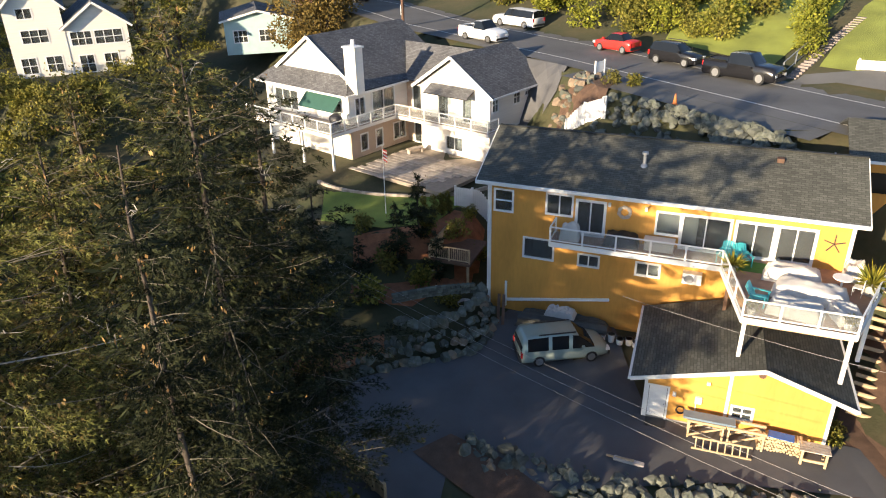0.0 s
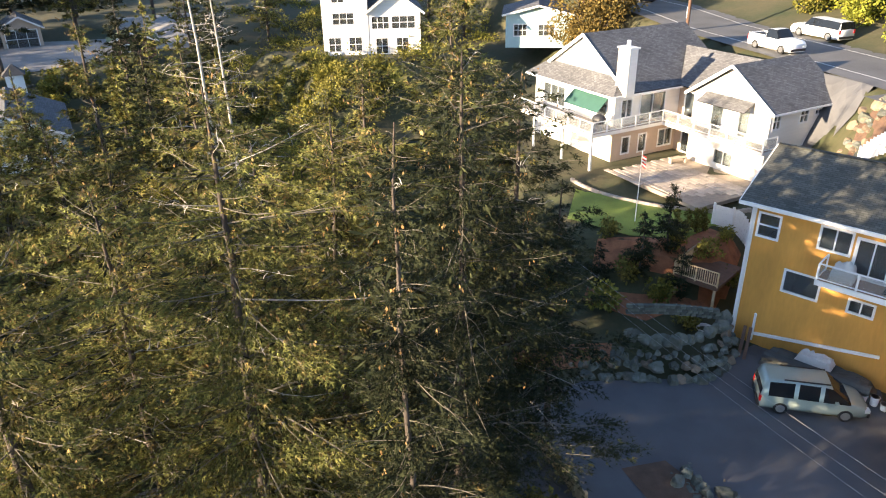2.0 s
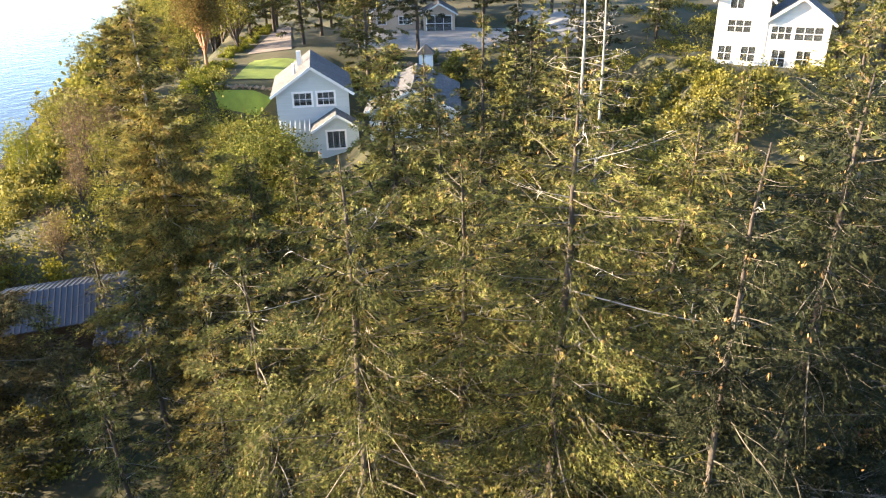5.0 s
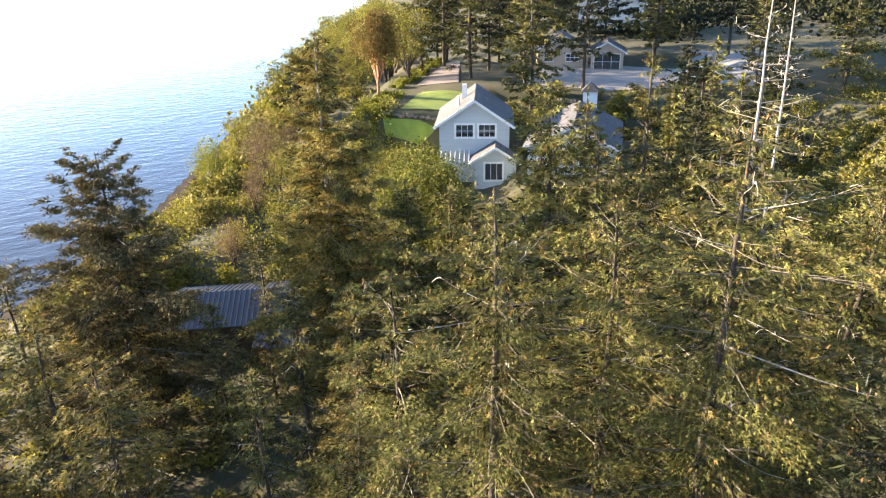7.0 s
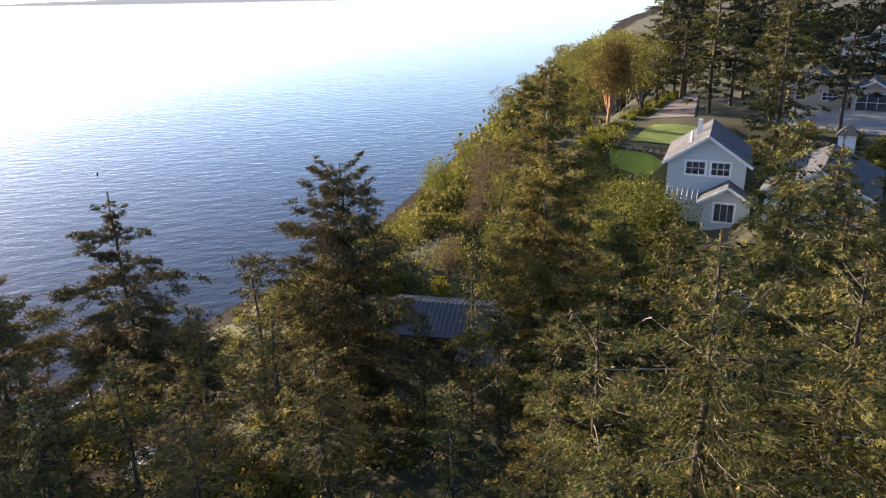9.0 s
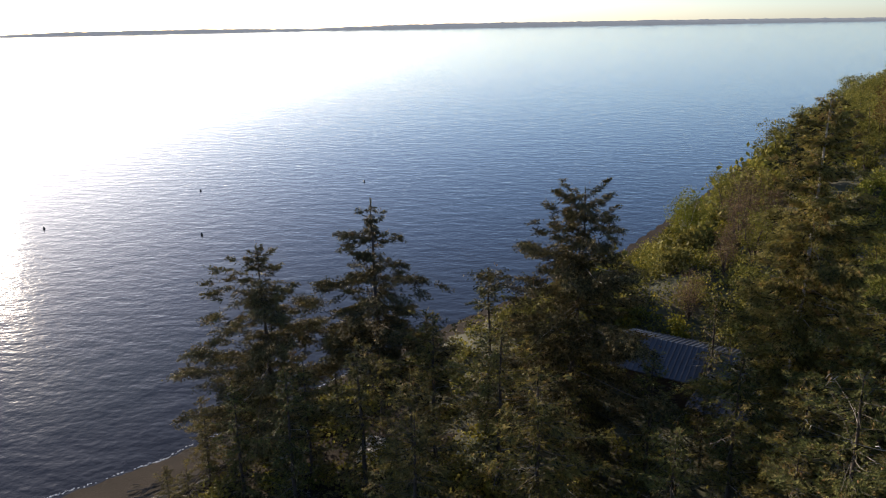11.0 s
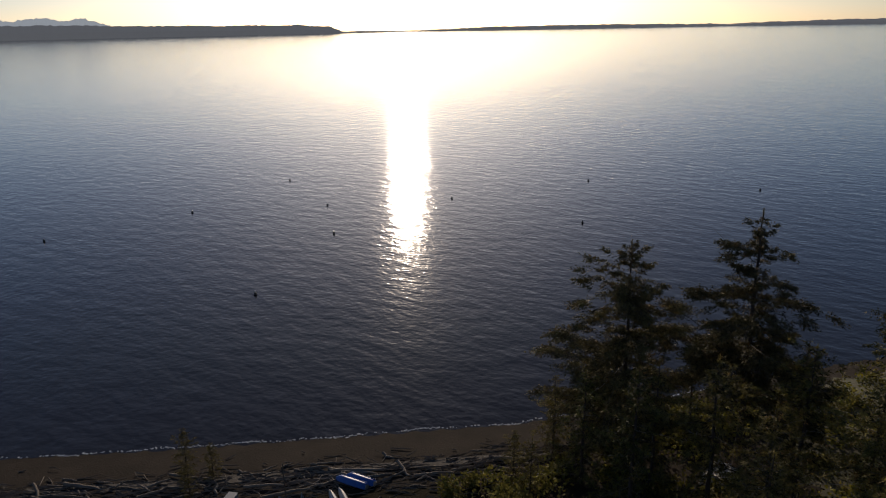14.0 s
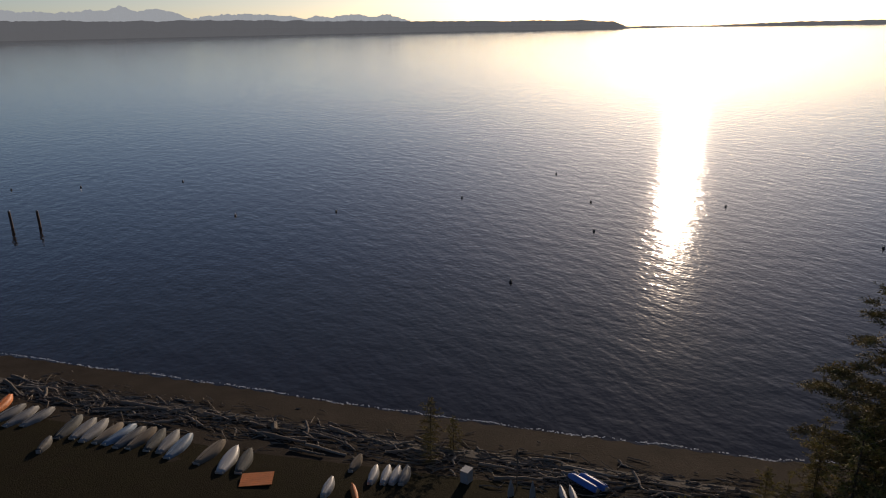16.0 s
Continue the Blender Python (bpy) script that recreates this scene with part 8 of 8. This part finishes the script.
hs += [(-79.6 + 0.55 * i + rng.normal(0, 0.3), 30.2 + 0.8 * i + rng.normal(0, 0.3), rng.uniform(0.7, 1.1)) for i in range(9)]
hs += [(-78.4 + 0.55 * i + rng.normal(0, 0.4), 29.2 + 0.7 * i + rng.normal(0, 0.4), rng.uniform(0.8, 1.3)) for i in range(8)]
undergrowth("hedge_row", 85, hs, 240, 0.22, "hedge", "low sunlit yellow-green hedge beside the gravel drive")
for i in range(46):      # beds behind the blue house and along the forecourt
    x, y = rng.uniform(-82, -62), rng.uniform(46, 62)
    if not any(math.hypot(x - u, y - w) < r for u, w, r in ((-58, 46, 9), (-69, 42, 6), (-88, 66, 13))):
        plant((bush, bush_b)[i % 2], x, y, rng.uniform(0, 360), rng.uniform(0.5, 1.1))
for i in range(26):      # garden round the blue house
    plant((bush, bush_b)[i % 2], rng.uniform(-74, -52), rng.uniform(20, 33), rng.uniform(0, 360), rng.uniform(0.6, 1.3))
hillbush = leafy("thicket_shrub", 66, 3.6, 2.4, 850, 0.32, "hedge", "tall sunlit yellow-green shrub on the hillside", "shrub", "hillside thicket", 0.06, "bark", 0.06, 12)
hillbush.matrix_world = Matrix.Translation((14.0, 73.0, float(land(14, 73)) - 0.1))
hill_b = leafy("thicket_shrub", 67, 3.2, 2.2, 800, 0.32, "broad", "tall loose shrub on the hillside", "shrub", "hillside thicket", 0.06, "bark", 0.06, 12)
hill_b.matrix_world = Matrix.Translation((18.0, 69.0, float(land(18, 69)) - 0.1))
for i in range(54):
    t = rng.uniform(0, 1)
    a = np.array([3.0, 86.0]) * (1 - t) + np.array([23.5, 62.5]) * t
    off = rng.uniform(1.5, 17) * (1 - 0.55 * t)
    x, y = a[0] + 0.77 * off + 0.6, a[1] + 0.64 * off + 0.5
    plant((hillbush, hill_b)[rng.integers(2)], x, y, rng.uniform(0, 360), rng.uniform(0.6, 1.25))
for i in range(14):      # bushes among the grass plots
    x, y = ((30.5, 59.5), (31.5, 62), (33, 64.5), (35, 67), (29.8, 57.8), (21, 68), (24, 72), (22, 76), (36, 52), (40, 70), (43, 73), (18, 82), (28, 90), (40, 84))[i]
    plant(hillbush, x, y, rng.uniform(0, 360), rng.uniform(0.5, 0.9))
for i in range(40):      # far slope behind the street
    x, y = rng.uniform(-45, 25), rng.uniform(100, 150)
    plant((alder, hillbush)[i % 2], x, y, rng.uniform(0, 360), rng.uniform(1.0, 1.7))
for i, (x, y, s) in enumerate(((-5.5, 43.8, 0.7), (-1, 43.6, 0.6), (1.0, 43.2, 0.7), (2.2, 42.6, 0.6), (-3.5, 41.5, 0.8), (-1.5, 39.8, 0.8), (0.2, 38.0, 0.6), (-4.5, 38.5, 0.9), (-7.5, 37, 0.9), (-10, 36, 1.1), (-13, 37, 1.2), (-9, 40, 1.1), (-12, 42, 1.3),
                               (1.9, 45.4, 0.5), (12.8, 53.0, 0.6), (14.5, 52.6, 0.5), (22.0, 39.6, 0.45), (22.9, 38.9, 0.4), (19.8, 21.8, 0.9), (20.8, 21.2, 1.0), (22, 22.2, 0.9), (18.0, 25.6, 0.4), (18.4, 26.4, 0.4), (21.5, 24.5, 0.5), (-2.5, 20.5, 0.7), (-4.5, 21.5, 0.8), (-3.6, 19.3, 0.8))):
    plant((bush, bush_b)[i % 2], x, y, i * 47 % 360, s)
cypress = leafy("cypress", 70, 1.9, 0.45, 900, 0.12, "shrub", "small dense columnar cypress by the lawn", "shrub", "cypress row", 0.05, "bark", 0.05, 8, 1.6)
cypress.matrix_world = Matrix.Translation((-1.2, 45.2, float(land(-1.2, 45.2))))
for x, y in ((-0.6, 45.6), (0.0, 46.0), (0.5, 46.4)):
    plant(cypress, x, y, x * 90, 1.0)
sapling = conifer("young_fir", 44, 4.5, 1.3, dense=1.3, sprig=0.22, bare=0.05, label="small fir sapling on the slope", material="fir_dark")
sapling.matrix_world = Matrix.Translation((-3.0, 41.5, float(land(-3.0, 41.5)) - 0.1))
for x, y, s in ((-1.6, 43.0, 1.0), (-5.5, 41, 0.7), (-7.5, 41, 0.7), (-0.5, 40.5, 0.8), (-9, 42, 0.7)):
    plant(sapling, x, y, x * 77, s)
blossom = leafy("blossom_tree", 71, 4.5, 2.4, 2600, 0.22, "pink", "small tree in faded pink blossom", "tree", "", 0.3, "bark", 0.12, 10)
blossom.matrix_world = Matrix.Translation((-17.0, 92.0, float(land(-17, 92))))
cedar = leafy("cedar_tree", 72, 9.5, 6.0, 7500, 0.35, "arbutus", "spreading olive-brown cedar beside the street", "tree", "", 0.25, "bark", 0.3, 14)
cedar.matrix_world = Matrix.Translation((-14.0, 84.0, float(land(-14, 84))))
# ---- pots on the deck ----
potted(14.15, -1.5, HOUSE, 0.75, "palm", "spiky yellow-green plant in a pot on the deck")
potted(20.25, -1.7, HOUSE, 1.0, "palm", "tall spiky plant in a grey pot on the deck")
potted(15.05, -5.4, HOUSE, 0.6, "leaf", "leafy plant in a pot at the railing corner")
potted(19.0, -5.4, HOUSE, 0.7, "leaf", "flowering plant in a pale pot at the railing")
potted(20.3, -0.6, HOUSE, 0.7, "leaf", "green plant in a pale pot by the wall")

# ---- the beach ----
FORE = np.array([(60, -125, 0), (14, -82, 0), (-5.8, -64.2, 0), (-21, -50, 0), (-42.6, -31.3, 0), (-60, -21, 0)], float)
glint_rng = np.random.default_rng(3)
V, F = [], []
for i in range(len(FORE) - 1):     # a thin broken edge of surf, sun glint painted white
    a, b = FORE[i, :2], FORE[i + 1, :2]
    n = int(np.hypot(*(b - a)) / 0.13)
    side = np.array([-(b - a)[1], (b - a)[0]]) / np.hypot(*(b - a))
    for j in range(n):
        if glint_rng.random() < 0.25 + 0.3 * math.sin(j * 0.11) + 0.2 * math.sin(j * 0.43):
            continue
        p, q = a + (b - a) * j / n, a + (b - a) * (j + glint_rng.uniform(0.5, 1.3)) / n
        o, w = 0.12 * math.sin(j * 0.05) + 0.06 * math.sin(j * 0.17) + glint_rng.normal(0, 0.07), glint_rng.uniform(0.06, 0.2)
        k = len(V)
        V += [(*(p + side * o), 0.02), (*(q + side * o), 0.02), (*(q + side * (o + w)), 0.03), (*(p + side * (o + w)), 0.03)]
        F.append((k, k + 1, k + 2, k + 3))
tagged(mesh_ob("shore_surf_glint", V, F, M["surf_glint"]), "thin broken line of surf, its sun glint painted white", "surf", kind="structure")
drape("tide_line", FORE, -6.6, -5.4, 0.03, M["weed"], "dark band of seaweed on the gravel", "seaweed", 1.0)
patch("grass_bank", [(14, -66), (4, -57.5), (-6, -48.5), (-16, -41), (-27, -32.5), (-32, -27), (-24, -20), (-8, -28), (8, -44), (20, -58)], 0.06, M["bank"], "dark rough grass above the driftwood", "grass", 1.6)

rng = np.random.default_rng(21)
LOGS = []
for k in range(8):
    L = (3.2, 5.0, 2.2, 7.0, 4.0, 1.6, 6.0, 2.8)[k]
    n = 8
    t = np.linspace(-0.5, 0.5, n)
    pth = np.stack([t * L, rng.normal(0, 0.05, n) + 0.15 * np.sin(t * 4 + k), rng.normal(0, 0.015, n)], 1)
    v, f = tubes([pth], [np.linspace(1.0, rng.uniform(0.45, 0.8), n) * (0.13 + 0.02 * L) * rng.uniform(0.9, 1.1, n)], 8)
    caps = [tuple(range(7, -1, -1)), tuple(range((n - 1) * 8, n * 8))]
    me = bpy.data.meshes.new("driftwood_log")
    me.from_pydata([tuple(p) for p in v], [], [tuple(q) for q in f] + caps)
    me.materials.append(M["drift"])
    LOGS.append((me, 0.13 + 0.02 * L))
LINE = np.array([(11.2, -71.0), (6.9, -66.3), (2.0, -61.5), (-3, -57.0), (-10.4, -50.6), (-16.5, -45.0), (-23.3, -38.6), (-27.6, -34.6), (-33.7, -29.2), (-40, -24.5)], float)
for i in range(190):
    t = rng.uniform(0, len(LINE) - 1.001)
    j = int(t)
    p = LINE[j] + (LINE[j + 1] - LINE[j]) * (t - j)
    d = (LINE[j + 1] - LINE[j]) / np.hypot(*(LINE[j + 1] - LINE[j]))
    q = p + np.array([-d[1], d[0]]) * rng.normal(0, 1.25)
    k = rng.choice(8, p=(0.14, 0.12, 0.18, 0.06, 0.12, 0.2, 0.06, 0.12))
    me, r = LOGS[k]
    s = rng.uniform(0.28, 0.68)
    ang = math.atan2(d[1], d[0]) + rng.normal(0, 0.2 if k in (1, 3, 6) else 0.45)
    o = new("driftwood_log", me)
    o.matrix_world = Matrix.Translation((q[0], q[1], float(land(*q)) + r * s * 0.7 + rng.uniform(0, 0.1))) @ Matrix.Rotation(ang, 4, "Z") @ Matrix.Rotation(rng.normal(0, 0.06), 4, "Y") @ Matrix.Scale(s, 4)
    tagged(o, "bleached driftwood log on the gravel beach", "driftwood", "driftwood logs")
sticks, thick = [], []
for i in range(1700):      # broken sticks and bark between the logs
    t = rng.uniform(0, len(LINE) - 1.001)
    j = int(t)
    d = (LINE[j + 1] - LINE[j]) / np.hypot(*(LINE[j + 1] - LINE[j]))
    q = LINE[j] + (LINE[j + 1] - LINE[j]) * (t - j) + np.array([-d[1], d[0]]) * rng.normal(0, 1.5)
    ang, L = math.atan2(d[1], d[0]) + rng.normal(0, 0.45), rng.uniform(0.3, 1.8)
    w = np.array([math.cos(ang), math.sin(ang), rng.normal(0, 0.05)]) * L / 2
    c = np.array([*q, float(land(*q)) + rng.uniform(0.03, 0.14)])
    sticks.append(np.stack([c - w, c + rng.normal(0, 0.04, 3), c + w]))
    thick.append(np.array([1, 0.9, 0.5]) * rng.uniform(0.015, 0.05))
v, f = tubes(sticks, thick, 4)
tagged(mesh_ob("driftwood_litter", v, f, M["drift"]), "tangle of grey sticks along the driftwood line", "driftwood", kind="stuff")
root = empty("driftwood_stump", Matrix.Translation((-9.0, -52.2, float(land(-9.0, -52.2)))), "upturned pale stump with roots on the driftwood", "driftwood")
for i in range(9):
    a = i * 0.7
    part("root", rod(bmesh.new(), (0, 0, 0.35), (0.7 * math.cos(a), 0.35 * math.sin(a), 0.5 + 0.45 * math.sin(a * 1.7)), 0.12, 0.03, 6), M["drift"], root)
part("stem", rod(bmesh.new(), (0, 0, 0.3), (0.2, 1.1, 0.35), 0.28, 0.22, 9), M["drift"], root)


def hull_mesh(L, W2, H, square=0.55, name="hull"):
    """An upturned dinghy hull: pointed bow, cut stern, round bilge, keel and strakes."""
    n, k = 13, 11
    V, F = [], []
    for i in range(n):
        t = i / (n - 1)
        w = W2 * (square + (1 - square) * math.sin(min(1, t * 2.2) * math.pi / 2)) if t < 0.45 else W2 * max(0.02, 1 - ((t - 0.45) / 0.55) ** 2.2)
        h = H * (0.92 + 0.08 * math.sin(t * 3.1)) * (1 if t < 0.8 else 1 - 0.5 * ((t - 0.8) / 0.2) ** 2)
        for j in range(k):
            a = math.pi * j / (k - 1)
            c, s_ = math.cos(a), math.sin(a)
            V.append(((t - 0.5) * L, w * math.copysign(abs(c) ** 0.7, c), h * s_ ** 0.6 if s_ > 0 else 0))
    for i in range(n - 1):
        for j in range(k - 1):
            F.append((i * k + j, (i + 1) * k + j, (i + 1) * k + j + 1, i * k + j + 1))
    F.append(tuple(range(k)))
    return V, F


def dinghy(x, y, turn, L, material, label, tilt=0.0, group="upturned boats", kind="dinghy"):
    e = empty(kind, Matrix.Translation((x, y, float(land(x, y)) + 0.08)) @ Matrix.Rotation(radians(turn), 4, "Z") @ Matrix.Rotation(radians(tilt), 4, "X"), label, "boat", group)
    V, F = hull_mesh(L, L * 0.15 if kind == "dinghy" else L * 0.1, 0.48 if kind == "dinghy" else 0.3)
    mesh_ob("hull", V, F, M[material], e, True)
    part("keel", beam(bmesh.new(), (-L * 0.48, 0, 0.47 if kind == "dinghy" else 0.29), (L * 0.36, 0, 0.47 if kind == "dinghy" else 0.29), 0.05, 0.07), M[material], e)
    bm = bmesh.new()
    box(bm, -L * 0.5 - 0.03, -L * 0.5 + 0.02, -L * 0.08, L * 0.08, 0.02, 0.36)
    part("transom", bm, M["bark_pale"], e)
    return e


ROW = ((10.6, -62.6), (9.5, -61.6), (8.3, -61.0), (5.9, -57.9), (4.9, -57.1), (4.1, -56.4), (3.1, -55.4), (2.3, -54.8), (1.6, -54.0), (0.8, -53.5), (-0.1, -52.8), (-1.0, -52.1), (-1.7, -51.0),
       (-3.7, -49.1), (-4.7, -47.4), (-5.7, -46.7), (-13.0, -43.2), (-13.6, -41.1), (-14.4, -40.7), (-15.0, -40.4), (-15.6, -40.1), (-10.2, -40.7), (7.5, -55.3))
for i, (x, y) in enumerate(ROW):
    L = 3.4 if i < 16 else 2.3
    mn = ("hull", "hull", "hull", "dark_canvas", "hull", "hull", "drift", "hull_blue", "hull", "drift", "dark_canvas", "hull", "hull_blue", "drift", "hull_pale", "dark_canvas", "drift", "hull_pale", "hull_pale", "hull_pale", "hull", "hull_pale", "hull")[i]
    tone = {"hull": "chalky white", "hull_blue": "faded blue", "dark_canvas": "dark green", "drift": "weathered grey", "hull_pale": "bright white"}[mn]
    dinghy(x, y, -126 + rng.normal(0, 6), L * rng.uniform(0.92, 1.08), mn, tone + " dinghy lying upturned on the grass bank", rng.normal(0, 6))
dinghy(11.2, -65.4, -110, 3.0, "orange", "orange dinghy lying upturned by the driftwood")
dinghy(-11.6, -39.4, -100, 2.2, "orange", "orange kayak lying on the grass", 0, "kayaks", "kayak")
dinghy(-24.3, -33.4, -112, 2.3, "hull_pale", "white paddle boat lying upturned", 0, "kayaks", "kayak")
dinghy(-24.9, -33.1, -112, 2.3, "hull_pale", "white paddle boat lying upturned", 0, "kayaks", "kayak")
dinghy(-26.4, -34.2, -75, 2.6, "blue_plastic", "bright blue hull leaning on the driftwood", 35)
dinghy(-27.1, -34.0, -75, 2.4, "blue_plastic", "bright blue hull leaning on the driftwood", 30)
for x, y in ((-21.1, -34.9), (-22.3, -34.1)):
    s = empty("small_sailboard", Matrix.Translation((x, y, float(land(x, y)))), "upright white pointed board stuck in the bank", "board", "upright boards")
    bm = bmesh.new()
    prism(bm, [(-0.25, 0), (-0.2, 0.7), (0, 1.4), (0.2, 0.7), (0.25, 0)], -0.04, 0.04)
    part("board", bm, M["hull_pale"], s)
raft = empty("swim_raft", Matrix.Translation((-6.0, -43.8, float(land(-6.0, -43.8)) + 0.06)) @ Matrix.Rotation(radians(-20), 4, "Z"), "square orange-brown plank raft on the grass", "raft")
for i in range(7):
    part("plank", box(bmesh.new(), -1.1, 1.1, -0.75 + i * 0.215, -0.545 + i * 0.215, 0.12, 0.17), M["orange"], raft)
for y in (-0.6, 0.55):
    part("beam", box(bmesh.new(), -1.05, 1.05, y - 0.08, y + 0.08, 0, 0.12), M["orange"], raft)
post = empty("mast_pole", Matrix.Translation((-22.0, -35.6, float(land(-22.0, -35.6)) - 0.2)), "thin grey pole standing on the beach", "pole")
part("pole", rod(bmesh.new(), (0, 0, 0), (0, 0, 3.4), 0.045, 0.03, 8), M["drift"], post)
crate = empty("storage_chest", Matrix.Translation((-19.3, -37.9, float(land(-19.3, -37.9)))) @ Matrix.Rotation(radians(30), 4, "Z"), "pale upright chest on the bank", "chest")
part("body", box(bmesh.new(), -0.35, 0.35, -0.3, 0.3, 0, 1.0), M["hull_pale"], crate)
part("lid", box(bmesh.new(), -0.38, 0.38, -0.33, 0.33, 1.0, 1.06), M["hull_pale"], crate)
tarp = empty("boat_under_tarp", Matrix.Translation((-42.6, -14.8, float(land(-42.6, -14.8)))), "boat under a white tarpaulin below the fir", "boat")
bm = bmesh.new()
blob(bm, -1.4, 1.4, -0.9, 0.9, 1.1, 17, 0.1)
part("tarpaulin", bm, M["cover"], tarp)
# shrubs and small firs on the beach edge
for x, y, s in ((-19.5, -44.3, 0.36), (-20.6, -42.6, 0.27), (-18.2, -41.5, 0.25), (-34.5, -26.0, 0.34), (-38.5, -25.5, 0.4), (-33, -23.5, 0.4)):
    plant(kinds[2], x, y, x * 50, s, label="small dark conifer at the beach edge")
for i in range(16):
    x = -12 - 20 * rng.random()
    plant(bush, x, -22 + (x + 12) * 0.1 + rng.uniform(-4, 3), rng.uniform(0, 360), rng.uniform(0.5, 1.0))

# ---- on the water ----
buoy = empty("mooring_buoy", Matrix.Translation((-129.0, -78.6, 0.0)), "dark mooring buoy afloat on calm water", "buoy", "mooring buoys")
bm = bmesh.new()
bmesh.ops.create_uvsphere(bm, u_segments=14, v_segments=9, radius=0.2, matrix=Matrix.Translation((0, 0, 0.12)))
part("float", bm, M["black"], buoy)
part("ring", rod(bmesh.new(), (0, 0, 0.36), (0, 0, 0.55), 0.06, 0.05, 8), M["grey"], buoy)
for x, y in ((-99.5, -61.4), (-80.1, -105.0), (-68.7, -88.9), (-89.2, -129.8), (-60.8, -120.2), (-35.9, -121.8), (6.5, -170.2), (-141.8, -47.6), (-98.8, -90.3), (-19.0, -128.0), (-14, -165), (20, -175), (-44.8, -74.8)):
    copy_thing(buoy, Matrix.Translation((x, y, 0.0)))
for x, y, h in ((16.8, -138.9, 3.0), (12.5, -137.3, 2.9)):
    p = empty("mooring_pile", Matrix.Translation((x, y, -3.0)), "dark timber pile standing in the water", "pile", "mooring piles")
    part("timber", rod(bmesh.new(), (0, 0, 0), (0.1, 0, 3 + h), 0.25, 0.2, 10), M["dark_wood"], p)
    part("cap", rod(bmesh.new(), (0.1, 0, 3 + h), (0.1, 0, 3.15 + h), 0.22, 0.08, 10), M["grey"], p)

# ---- far shore ----
def ridge_line(name, knots, dist, material, label, seed, ragged=0.03, grain=1.2):
    """A long ridge with depth across the water: knots of (degrees, height)."""
    rng = np.random.default_rng(seed)
    n = 420
    deg = np.linspace(knots[0][0], knots[-1][0], n)
    az = np.radians(deg)
    hgt = np.interp(deg, [k[0] for k in knots], [k[1] for k in knots])
    u = np.linspace(0, 1, n)
    prof = sum(rng.normal(0, 1) * np.sin(u * k * 6.28 + rng.uniform(0, 6)) / k ** 0.5 for k in range(5, 40))
    hgt = np.maximum(hgt * (1 + ragged * prof) + rng.normal(0, grain, n), 0.3)
    rows = []
    for dd, kk in ((0, 0.0), (15, 0.5), (60, 1.0), (160, 0.0)):
        rows.append(np.stack([-np.sin(az) * (dist + dd), np.cos(az) * (dist + dd), hgt * kk - 0.2], 1))
    V = np.concatenate(rows)
    i = np.arange(n - 1)
    F = np.concatenate([np.stack([r * n + i, r * n + i + 1, (r + 1) * n + i + 1, (r + 1) * n + i], 1) for r in range(3)])
    return tagged(mesh_ob(name, V, F, material), label, "backdrop", kind="structure")


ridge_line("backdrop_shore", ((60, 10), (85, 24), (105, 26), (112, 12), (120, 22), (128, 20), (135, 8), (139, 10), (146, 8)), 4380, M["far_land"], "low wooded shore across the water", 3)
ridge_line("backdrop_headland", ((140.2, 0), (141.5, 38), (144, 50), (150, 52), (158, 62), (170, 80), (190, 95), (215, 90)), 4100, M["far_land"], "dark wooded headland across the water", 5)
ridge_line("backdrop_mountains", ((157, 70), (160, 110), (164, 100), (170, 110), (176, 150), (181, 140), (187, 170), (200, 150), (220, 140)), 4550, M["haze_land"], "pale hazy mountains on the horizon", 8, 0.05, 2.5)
